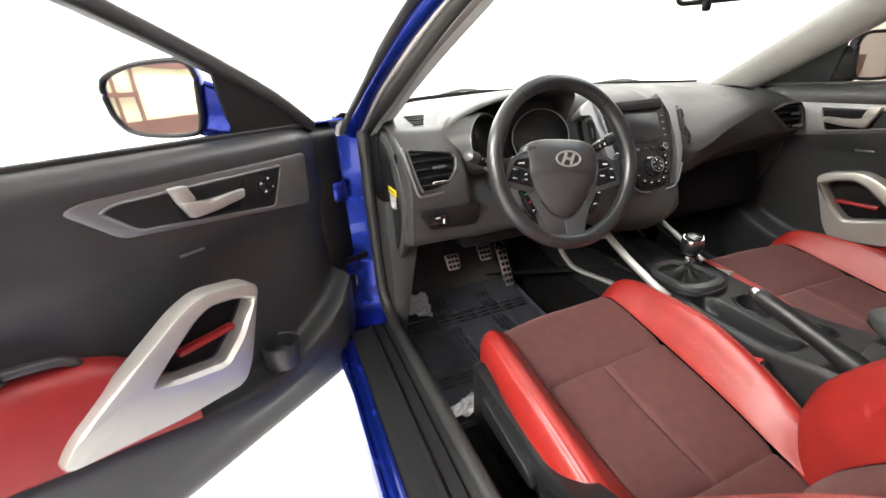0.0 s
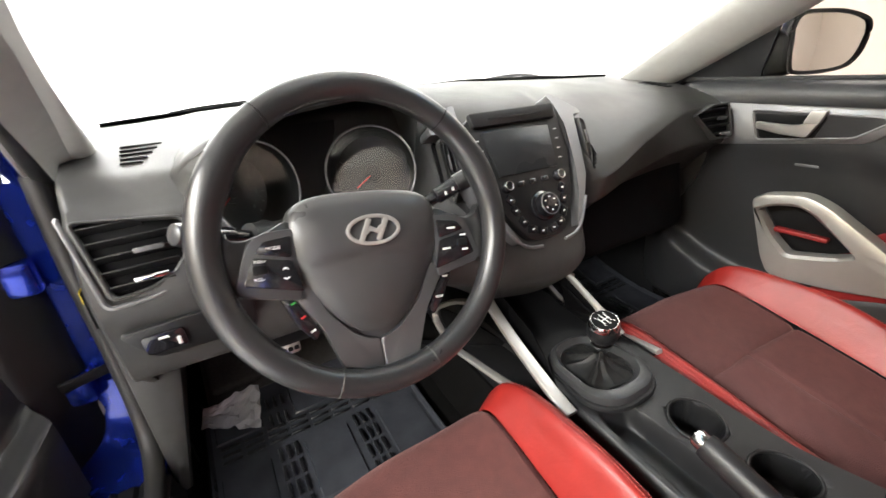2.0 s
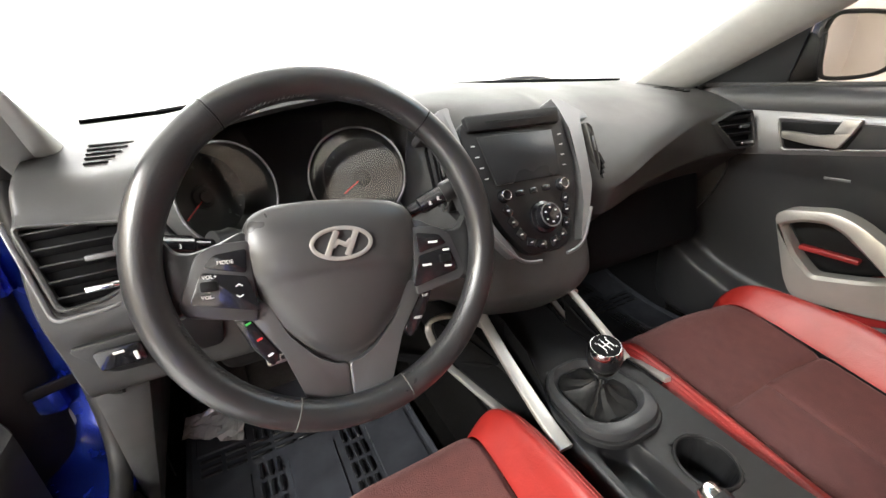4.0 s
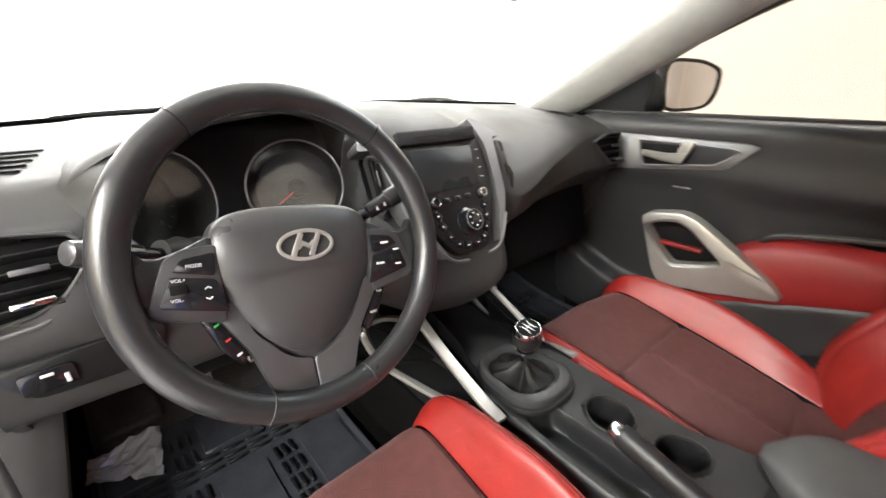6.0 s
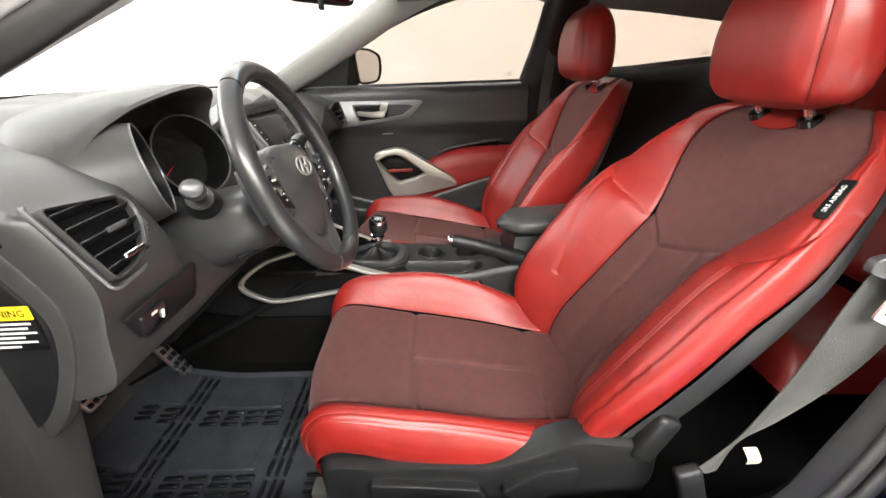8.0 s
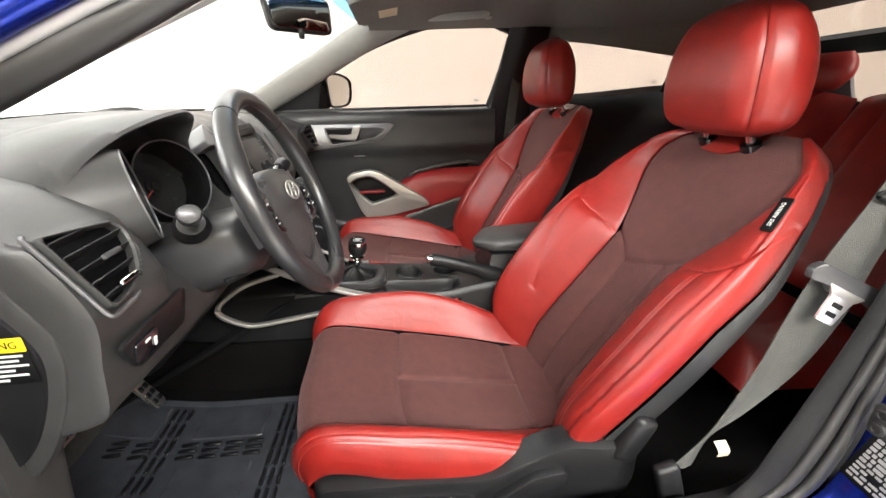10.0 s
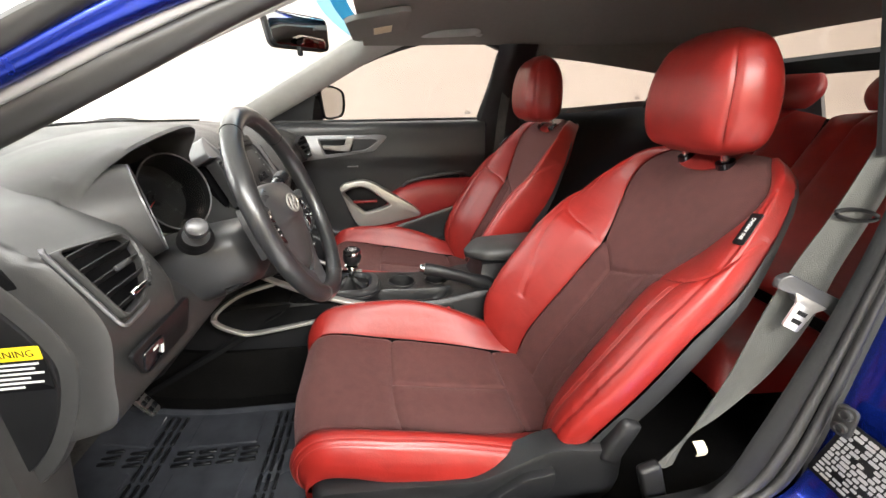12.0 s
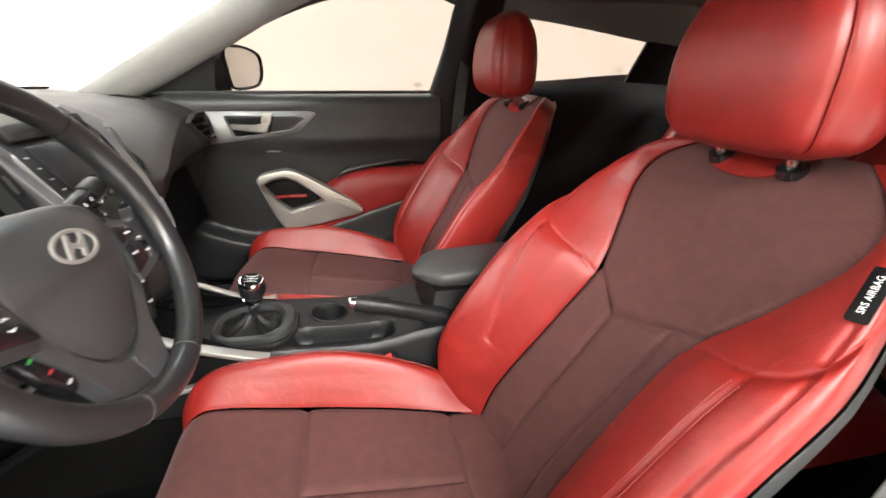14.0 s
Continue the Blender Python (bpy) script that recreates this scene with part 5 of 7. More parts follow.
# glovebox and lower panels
# the shade under the dash goes into the lid's near-black colour
part("glovebox", box(0.42, 0.30, 0.66, 0.48, 0.16, 0.22, 0.03, 3, pose(0, 0, 0, -12)), PIT, dash, "glovebox lid, near-black for the shade under the dash")
part("knee_panel", box(-0.40, 0.27, 0.66, 0.34, 0.10, 0.10, 0.03, 3, pose(0, 0, 0, 15)), DARK, dash, "black knee panel")


# ---- centre console: one moulded top with wells ----
console = thing("centre_console", (0, -0.2, 0.35), "black plastic centre console with cup holders", "console")
zt = smooth_fn((-0.80, -0.50, -0.42, -0.30, -0.10, 0.02, 0.15, 0.32), (0.50, 0.515, 0.512, 0.494, 0.506, 0.516, 0.520, 0.52))
hw = smooth_fn((-0.80, -0.42, -0.1, 0.1, 0.32), (0.110, 0.112, 0.112, 0.106, 0.10))


def well(x, y):
    """Depth of the moulded hollows below the console top."""
    d = 0.0
    for cx, cy, r, dep in ((0.035, -0.205, 0.041, 0.060), (0.040, -0.325, 0.039, 0.050)):
        q = math.hypot(x - cx, y - cy) / r
        d = max(d, dep / (1 + math.exp(min(60.0, (q - 0.96) / 0.025))))
    # long tray on the driver side
    qx, qy = abs(x + 0.062) / 0.034, abs(y + 0.235) / 0.115
    q = (qx**6 + qy**6) ** (1 / 6)
    return max(d, 0.042 / (1 + math.exp(min(60.0, (q - 0.96) / 0.03))))


rows = []
for y in np.linspace(0.62, -0.80, 210):
    w, z = hw(y), zt(y)
    row = [(-w * 1.22, y, 0.24), (-w * 1.13, y, 0.38), (-w * 1.05, y, z - 0.02), (-w * 1.015, y, z - 0.005)]
    row += [(x * w, y, z - well(x * w, y)) for x in np.linspace(-0.97, 0.97, 84)]
    row += [(w * 1.015, y, z - 0.005), (w * 1.05, y, z - 0.02), (w * 1.13, y, 0.38), (w * 1.22, y, 0.24)]
    rows.append(row)
part("console_body", grid(rows), HARD, console, "black moulded console body")
for cx, cy, r in ((0.035, -0.205, 0.043), (0.040, -0.325, 0.041)):
    ring = [Vector((cx + r * math.cos(a), cy + r * math.sin(a), zt(cy + r * math.sin(a)) + 0.0005)) for a in np.linspace(0, 2 * math.pi, 40, endpoint=False)]
    part("cup_holder", sweep(ring, circle(0.0028, 8), loop=True), HARD, console, "round black cup holder rim")
# armrest: rounded padded lid on a sloping post
rows = []
for t in np.linspace(0, 1, 24):
    y = -0.412 - 0.30 * t
    e = math.sin(math.pi * min(1, 0.12 + t * 4) / 2) * (1 - 0.3 * max(0, (t - 0.85) / 0.15))
    rows.append([(0.012 + 0.076 * e * math.copysign(abs(math.cos(a)) ** 0.6, math.cos(a)), y, 0.598 + 0.012 * t + (0.030 if math.sin(a) > 0 else 0.022) * e * math.copysign(abs(math.sin(a)) ** 0.75, math.sin(a))) for a in np.linspace(0, 2 * math.pi, 32, endpoint=False)])
part("armrest_lid", grid(rows, loop_v=True, cap=True), SOFT, console, "dark padded armrest lid")
part("armrest_edge", sweep([Vector((0.012 + 0.077 * math.cos(a) * (1 if abs(math.cos(a)) > 0.5 else 1), -0.56 + 0.146 * math.sin(a), 0.590)) for a in np.linspace(0, 2 * math.pi, 40, endpoint=False)], rrect(0.006, 0.010, 0.002), loop=True), HARD, console)
part("armrest_post", grid([[(x, y, z) for x, y in ((-0.085 + i, -0.435 - i), (0.09 - i, -0.435 - i), (0.09 - i, -0.72), (-0.085 + i, -0.72))] for z, i in ((0.48, -0.015), (0.52, 0.0), (0.55, 0.012), (0.582, 0.018))], loop_v=True, cap=True), HARD, console, "black armrest post")
for s in (-1, 1):
    # grab bars beside the stack: flat satin blades
    if s < 0:
        bar = spline([(-0.108, 0.205, 0.622), (-0.118, 0.150, 0.596), (-0.124, 0.06, 0.556), (-0.130, -0.04, 0.522), (-0.132, -0.090, 0.508)], 24)
    else:
        bar = spline([(0.092, 0.205, 0.628), (0.096, 0.150, 0.604), (0.098, 0.09, 0.575), (0.098, 0.03, 0.545), (0.098, -0.01, 0.525)], 24)
    part("grab_bar", sweep(bar, rrect(0.026 if s < 0 else 0.016, 0.012, 0.004), scale=[0.8 + 0.2 * i / 23 for i in range(24)]), SILVER, console, "satin silver grab bar")
    low = spline([(s * 0.118, 0.150, 0.588), (s * 0.138, 0.235, 0.570), (s * 0.158, 0.292, 0.536), (s * 0.168, 0.304, 0.516), (s * 0.172, 0.290, 0.497), (s * 0.172, 0.240, 0.471), (s * 0.168, 0.215, 0.465), (s * 0.164, 0.17, 0.467), (s * 0.152, 0.03, 0.482), (s * 0.140, -0.07, 0.500)], 34)
    part("side_bar", sweep(low, rrect(0.016, 0.010, 0.003)), SILVER, console, "grey satin pocket edge")
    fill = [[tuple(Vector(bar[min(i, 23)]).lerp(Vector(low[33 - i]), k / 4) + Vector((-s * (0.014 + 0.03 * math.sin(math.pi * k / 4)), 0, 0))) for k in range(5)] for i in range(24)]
    # pocket skin coloured near-black for the shade inside it
    part("side_pocket", solid(grid(fill), 0.004), PIT, console, "side pocket, near-black for the shade inside")
# ---- gear lever ----
lever = thing("gear_lever", (-0.02, -0.05, 0.515), "manual gear lever with round knob and gloss boot ring", "gear lever")
m = pose(-0.016, -0.045, 0.512)
ring_o = [(p[0] * (1 - 0.9 * p[1]), p[1]) for p in rrect(0.150, 0.175, 0.060, 8)]
ring_i = [(p[0] * 0.72, p[1] * 0.72 + 0.006) for p in ring_o]
part("boot_ring", plate(ring_o, m, 0.020, 0.009, ring_i), DOORP, lever, "gloss black boot surround")
part("boot_base", plate([(p[0] * 1.07, p[1] * 1.07) for p in ring_o], m @ pose(0, 0, -0.004), 0.009, 0.004), HARD, lever, "black boot base")
boot = []
for i, (k, h) in enumerate(((1.0, 0.004), (0.90, 0.010), (0.72, 0.013), (0.52, 0.018), (0.34, 0.026), (0.20, 0.034), (0.13, 0.040))):
    boot.append([m @ Vector((p[0] * k * (1 + 0.07 * math.sin(0.9 * j + i)), p[1] * k * (1 + 0.06 * math.sin(0.7 * j + 2 * i)), h + 0.004 * math.sin(1.3 * j) * (0 < i < 6))) for j, p in enumerate(ring_i)])
part("boot", grid(boot, loop_v=True, cap=True), BOOT, lever, "black creased leather boot")
s0 = Vector((-0.020, -0.050, 0.545))
ax = (Vector((-0.036, -0.062, 0.648)) - s0).normalized()
M2 = facing(s0, ax, (0, 1, 0))
part("shaft", lathe([(0.008, 0.0), (0.008, 0.022), (0.013, 0.024), (0.013, 0.034), (0.008, 0.036), (0.009, 0.042), (0.0205, 0.044), (0.0205, 0.050), (0.010, 0.053)], M2, 24), CHROME, lever, "chrome gear shaft collar")
part("knob", lathe([(0.010, 0.050), (0.018, 0.054), (0.0255, 0.064), (0.0275, 0.076), (0.0270, 0.086), (0.0245, 0.093)], M2, 32), HARD, lever, "black leather knob")
part("knob_cap", lathe([(0.0262, 0.089), (0.0258, 0.095), (0.0232, 0.1000), (0.0, 0.1000)], M2, 32), CHROME, lever, "chrome knob cap")
part("knob_inlay", lathe([(0.0222, 0.0998), (0.0218, 0.1012), (0.0, 0.1014)], M2, 32), PIT, lever, "black gear pattern inlay")
for x, y, w, h in ((-0.008, 0, 0.0014, 0.017), (0.0, 0, 0.0014, 0.017), (0.008, 0, 0.0014, 0.017), (0, 0, 0.0174, 0.0014)):
    bm = box(0, 0, 0, w, h, 0.0006, 0)
    bmesh.ops.transform(bm, matrix=M2 @ pose(x, y, 0.1017), verts=bm.verts)
    part("shift_mark", bm, WHITEP, lever, smooth=False)
for words, x, y in (("1", -0.0105, 0.0105), ("3", 0.0, 0.0115), ("5", 0.0105, 0.0105), ("2", -0.0105, -0.0105), ("4", 0.0, -0.0115), ("6", 0.0105, -0.0105)):
    lettering(words, M2 @ pose(x, y, 0.1016), 0.0055, WHITEP, lever)
# ---- hand brake ----
hb = thing("hand_brake", (-0.06, -0.40, 0.50), "black hand brake lever with chrome button", "hand brake")
pth = spline([(-0.070, -0.47, 0.512), (-0.084, -0.42, 0.540), (-0.092, -0.36, 0.565), (-0.094, -0.31, 0.582), (-0.093, -0.270, 0.592)], 20)
part("lever_grip", sweep(pth, circle(0.0165, 18, 0.019), scale=[1.7, 1.6, 1.45, 1.3, 1.2, 1.1] + [1.0] * 13 + [0.92]), HARD, hb, "black moulded grip")
e = Vector(pth[-1])
d = (e - Vector(pth[-2])).normalized()
part("button", sweep([e - d * 0.002, e + d * 0.010, e + d * 0.014], circle(0.0125, 16), scale=[1, 1, 0.8]), CHROME, hb, "chrome release button")
part("gaiter", box(-0.065, -0.485, 0.505, 0.065, 0.10, 0.06, 0.025, 3, pose(0, 0, 0, 25)), HARD, hb, "black gaiter")
# ---- buckle ----
bk = thing("seat_belt_buckle", (-0.15, -0.36, 0.40), "black seat belt buckle with red release button", "seat belt buckle")
part("buckle_body", box(-0.150, -0.345, 0.440, 0.028, 0.045, 0.085, 0.006, 3, pose(0, 0, 0, -25)), DARK, bk, "black buckle housing")
part("release_button", box(-0.150, -0.327, 0.478, 0.020, 0.026, 0.010, 0.003, 2, pose(0, 0, 0, -25)), REDP, bk, "red release button")
part("buckle_stem", box(-0.150, -0.375, 0.36, 0.014, 0.02, 0.12, 0.004, 2, pose(0, 0, 0, -25)), DARK, bk, "black buckle stem")


# ---- doors: shaped closed on the passenger side, then mirrored and swung for the driver side ----
HINGE, SWING = Vector((-0.80, 0.509, 0)), 53.4


def side_door(name, to, label, driver):
    dr = thing(name, to @ Vector((0.76, 0.2, 0.30)), label, "car door", "car doors")

    def put(nm, bm, mat, parent, lb="", smooth=True):
        bmesh.ops.transform(bm, matrix=to, verts=bm.verts)
        return part(nm, bm, mat, parent, lb, smooth)

    ledge = smooth_fn((-0.64, -0.48, -0.264, -0.008, 0.125, 0.29, 0.36), (0.615, 0.592, 0.528, 0.452, 0.466, 0.540, 0.58))
    rows = []
    for y in np.linspace(0.345, -0.645, 60):
        e = max(0.0, (y - 0.22) / 0.125) ** 2 * 0.045
        lz = ledge(y)
        pts = [(0.770, 0.972), (0.735, 0.968), (0.716, 0.955), (0.708, 0.930), (0.711, 0.88), (0.707, 0.82), (0.712, 0.795), (0.724, 0.76), (0.728, 0.69), (0.724, lz + 0.05), (0.716, lz + 0.005), (0.672, lz - 0.004), (0.655, lz - 0.012), (0.652, lz - 0.05), (0.662, 0.38), (0.690, 0.295), (0.76, 0.285)]
        rows.append([(x + e, y, z) for x, z in spline(pts, 60)])
    pan = put("door_panel", solid(grid(rows), 0.006), DOORP, dr, "black moulded door panel")
    # outer skin and hinge end
    rows = []
    for y in np.linspace(0.47, -0.66, 30):
        rows.append([(x - 0.02 * max(0, (y - 0.2) / 0.27), y, z) for x, z in spline([(0.785, 0.975), (0.82, 0.95), (0.862, 0.85), (0.885, 0.65), (0.88, 0.45), (0.86, 0.33), (0.82, 0.29)], 24)])
    put("door_skin", solid(grid(rows), 0.004), BLUE, dr, "blue metallic door skin")
    put("door_end", box(0.80, 0.388, 0.61, 0.075, 0.13, 0.70, 0.03, 3), HARD, dr, "black hinge side cover")
    put("door_shut_face", box(0.79, -0.645, 0.61, 0.13, 0.03, 0.70, 0.01, 2), BLUE, dr, "blue shut face")
    # upper grey trim with the release handle
    face = Matrix(((0, 0, -1, 0.7105), (-1, 0, 0, 0), (0, 1, 0, 0), (0, 0, 0, 1)))
    o = round_poly([(-0.272, 0.917), (0.165, 0.914), (0.195, 0.905), (0.130, 0.842), (-0.215, 0.802), (-0.262, 0.797)], 0.014)
    inn = round_poly([(-0.200, 0.900), (0.125, 0.901), (0.150, 0.892), (0.104, 0.848), (-0.164, 0.815)] if driver else [(-0.112, 0.902), (0.128, 0.897), (0.155, 0.890), (0.100, 0.850), (-0.088, 0.828)], 0.010)
    tr = put("trim_band", plate(o, face @ pose(0, 0, -0.024), 0.029, 0.003), GREYTRIM, dr, "grey satin trim band")
    put("trim_inset", plate(inn, face @ pose(0, 0, 0.005), 0.001, 0.0004), HARD if driver else GREYD, tr, "dark textured inset")
    rec = round_poly([(-0.104, 0.894), (0.046, 0.894), (0.030, 0.842), (-0.082, 0.834)], 0.008)
    put("handle_recess", plate(rec, face @ pose(0, 0, 0.006), 0.0012, 0.0005), DARK, tr, "black handle recess")
    ring = [face @ Vector((p[0], p[1], 0.006)) for p in inn]
    put("recess_edge", sweep(ring, circle(0.0028, 8), loop=True), GREYTRIM, tr)
    blade = round_poly([(0.036, 0.878), (-0.020, 0.871), (-0.072, 0.874), (-0.094, 0.875), (-0.090, 0.858), (-0.035, 0.848), (0.020, 0.845)], 0.006)
    put("release_handle", plate(blade, face @ pose(0, 0, 0.010), 0.013, 0.005), SILVER, tr, "silver release handle")
    put("lock_tab", plate(round_poly([(0.046, 0.908), (0.014, 0.907), (0.003, 0.876), (0.034, 0.872)], 0.005), face @ pose(0, 0, 0.008), 0.011, 0.004), SILVER, tr, "silver lock tab")
    if driver:
        mk = face @ pose(-0.150, 0.868, 0.006)
        jk = put("mirror_joystick", lathe([(0.019, 0), (0.018, 0.006), (0.011, 0.007), (0.010, 0.012), (0.0, 0.012)], mk, 28), GLOSSB, tr, "round mirror switch")
        for k in range(4):
            a = math.pi / 2 * k + 0.4
            bm = box(0, 0, 0, 0.0035, 0.0035, 0.0008, 0)
            bmesh.ops.transform(bm, matrix=mk @ pose(0.0145 * math.cos(a), 0.0145 * math.sin(a), 0.0068), verts=bm.verts)
            put("switch_mark", bm, WHITEP, jk, smooth=False)
    bm = box(0, 0, 0, 0.048, 0.006, 0.003, 0.001)
    bmesh.ops.transform(bm, matrix=face @ pose(0.028, 0.775, -0.0085), verts=bm.verts)
    put("speaker_badge", bm, GREYTRIM, dr, "small grey speaker badge")
    # red armrest pad
    rows = []
    for y in np.linspace(-0.13, -0.635, 30):
        lz = ledge(y)
        zt = smooth_fn((-0.635, -0.5, -0.33, -0.2, -0.13), (0.705, 0.712, 0.700, 0.650, 0.560))(y)
        zt = max(zt, lz + 0.012)
        rows.append([(x, y, z) for x, z in spline([(0.728, zt - 0.01), (0.715, zt), (0.690, zt - 0.004), (0.668, zt - 0.022), (0.655, (zt + lz) / 2), (0.654, lz), (0.66, lz - 0.015)], 24)])
    put("armrest_pad", solid(grid(rows), 0.004), REDTRIM, dr, "red soft armrest pad")
    # switch pod on the armrest and the bottle holder in the map pocket
    pod = put("switch_pod", sweep([Vector(p) for p in spline([(0.712, -0.245, 0.655), (0.694, -0.262, 0.690), (0.690, -0.300, 0.706), (0.690, -0.40, 0.724), (0.694, -0.52, 0.735), (0.712, -0.56, 0.72)], 24)], rrect(0.018, 0.014, 0.005), up=(0, 0, 1)), GREYD, dr, "dark satin edge of the switch pod")
    put("pod_face", solid(grid([[(0.722, y, zt), (0.698, y, zt - 0.012), (0.690, y, zt - 0.055)] for y, zt in ((-0.265, 0.680), (-0.32, 0.704), (-0.40, 0.718), (-0.52, 0.730))]), 0.004), DARK, pod, "black pod face")
    if driver:
        put("bottle_holder", lathe([(0.036, 0.0), (0.038, 0.055), (0.041, 0.058), (0.043, 0.055), (0.041, 0.0)], Matrix.Translation((0.690, 0.085, 0.447)), 28), DOORP, dr, "black bottle holder lip")
    # silver grab handle
    g = Matrix(((0, 0, -1, 0.648), (-1, 0, 0, 0), (0, 1, 0, 0), (0, 0, 0, 1)))
    o = round_poly([(-0.034, 0.695), (-0.012, 0.712), (0.072, 0.728), (0.118, 0.712), (0.305, 0.592), (0.335, 0.555), (0.17, 0.518), (0.045, 0.505), (0.018, 0.545)], 0.022, 5)
    hl = round_poly([(-0.018, 0.672), (0.020, 0.690), (0.065, 0.697), (0.095, 0.684), (0.165, 0.630), (0.190, 0.610), (0.150, 0.594), (0.070, 0.574), (0.030, 0.610)], 0.012, 5)
    put("grab_handle", plate(o, g @ pose(0, 0, -0.02), 0.042, 0.008, hl), SILVER, dr, "silver plastic grab handle")
    put("handle_well", plate(hl, g @ pose(0, 0, -0.03), 0.003, 0.001), DARK, dr)
    bm = box(0.665, -0.075, 0.622, 0.02, 0.11, 0.012, 0.004, 2)
    put("pull_insert", bm, REDTRIM, dr, "red insert inside the pull handle")
    sw = put("window_switch", box(0.676, -0.36, 0.716, 0.03, 0.06, 0.012, 0.004, 2), GLOSSB, dr, "black window switch") if driver else None
    # window frame
    fr = [(0.757, 0.345, 0.965), (0.742, 0.23, 1.045), (0.705, 0.0, 1.155), (0.668, -0.22, 1.238), (0.645, -0.40, 1.268), (0.638, -0.60, 1.268), (0.645, -0.690, 1.255), (0.700, -0.665, 1.12), (0.765, -0.625, 0.97)]
    fr = [(x, y, z + (0.020 if 0 < i < 6 and not driver else 0)) for i, (x, y, z) in enumerate(fr)]
    fp = [*spline(fr[:6], 26), *spline(fr[6:], 10)]
    put("window_frame", sweep([Vector(p) for p in fp], rrect(0.034, 0.030, 0.008) if driver else rrect(0.026, 0.022, 0.006)), SEAL, dr, "black window frame")
    put("belt_seal", sweep([Vector((0.752, y, 0.972)) for y in np.linspace(0.34, -0.63, 12)], rrect(0.016, 0.014, 0.004)), SEAL, dr, "black belt line seal")
    sail = [(0.748, 0.34, 0.968), (0.748, 0.135, 0.968), (0.716, 0.10, 1.10)]
    bm = bmesh.new()
    bm.faces.new([bm.verts.new(p) for p in sail])
    put("sail_panel", solid(bm, 0.01), HARD, dr, "black mirror corner panel", False)
    if not driver:
        edge = [(p[0], p[1], p[2]) for p in fp] + [(0.765, -0.62, 0.96), (0.757, 0.3, 0.96)]
        bm = bmesh.new()
        bm.faces.new([bm.verts.new((p[0] - 0.003, p[1], p[2])) for p in edge])
        bmesh.ops.triangulate(bm, faces=bm.faces[:])
        bmesh.ops.solidify(bm, geom=bm.faces[:], thickness=0.004)
        gl = put("window_pane", bm, TINT, dr, "lightly tinted side window", False)
        gl.visible_shadow = False
    # outside mirror: housing, glass and arm
    mm = facing((0.845, 0.043, 1.050), (-0.40, -0.917, 0.0))
    o = spline([(0.106, 0.030), (0.092, 0.048), (0.03, 0.066), (-0.04, 0.071), (-0.090, 0.068), (-0.108, 0.045), (-0.104, 0.0), (-0.096, -0.045), (-0.080, -0.066), (0.0, -0.069), (0.07, -0.058), (0.098, -0.03), (0.107, 0.01), (0.106, 0.030)], 61)[:-1]
    rows = [[mm @ Vector((p[0] * k + 0.0, p[1] * k, z)) for p in o] for k, z in ((0.30, -0.085), (0.62, -0.075), (0.88, -0.045), (1.0, -0.012), (1.0, 0.0), (0.95, 0.003), (0.93, -0.006))]
    hs = put("mirror_housing", grid(rows, loop_v=True, cap=True), BLUE if driver else GLOSSB, dr, "blue door mirror housing" if driver else "dark door mirror housing")
    put("mirror_glass", grid([[mm @ Vector((p[0] * k, p[1] * k, 0.002 - (p[0] ** 2 + p[1] ** 2) * k * k / 2.6)) for p in o] for k in (0.02, 0.2, 0.4, 0.6, 0.8, 0.94)], loop_v=True, cap=True), MIRROR, hs, "mirror glass")
    put("mirror_bezel", sweep([mm @ Vector((p[0] * 0.97, p[1] * 0.97, 0.0)) for p in o], circle(0.005, 8), loop=True), DARK, hs, "black mirror bezel")
    put("mirror_foot", sweep([Vector((0.758, 0.150, 1.012)), Vector((0.785, 0.120, 1.026)), Vector((0.815, 0.090, 1.045))], rrect(0.055, 0.115, 0.018), scale=[(0.9, 0.75), (1, 0.95), (1, 1)]), BLUE if driver else DARK, dr, "blue mirror foot" if driver else "black mirror foot")
    return dr


side_door("passenger_door", Matrix(), "closed passenger door with red armrest and silver pull", False)
swing = Matrix.Translation(HINGE) @ Matrix.Rotation(radians(-SWING), 4, "Z") @ Matrix.Translation(-HINGE) @ Matrix.Diagonal((-1, 1, 1, 1))
side_door("driver_door", swing, "open driver door with red armrest and silver pull", True)


# ---- windscreen and interior mirror ----
ws = thing("windscreen", (0, 0.4, 1.0), "clear curved windscreen with a blue shade band", "windscreen")


def screen_pt(u, v):
    """u across (-1 to 1), v from base to top."""
    w = 0.72 + (0.575 - 0.72) * v
    y = 0.86 + (-0.10 - 0.86) * v - 0.16 * (1 - v * 0.55) * u * u
    z = 0.955 + (1.305 - 0.955) * v + 0.03 * math.sin(math.pi * v) - 0.015 * u * u
    return (u * w, y, z)


gl = part("screen_pane", solid(grid([[screen_pt(u, v) for u in np.linspace(-1, 1, 24)] for v in np.linspace(0.0, 0.93, 16)]), 0.005), CLEAR, ws, "clear glass")
gl.visible_shadow = False
for v0, v1, mt in ((0.93, 0.962, BANDL), (0.962, 1.0, BAND)):
    gl = part("shade_band", solid(grid([[screen_pt(u, v) for u in np.linspace(-1, 1, 24)] for v in np.linspace(v0, v1, 4)]), 0.005), mt, ws, "blue shade band")
    gl.visible_shadow = False
part("screen_border", solid(grid([[Vector(screen_pt(u, v)) - Vector((0, 0.004, 0.008)) for u in np.linspace(-1, 1, 24)] for v in (0.03, 0.06, 0.10, 0.140)]), 0.002), DARK, ws, "black printed glass edge")
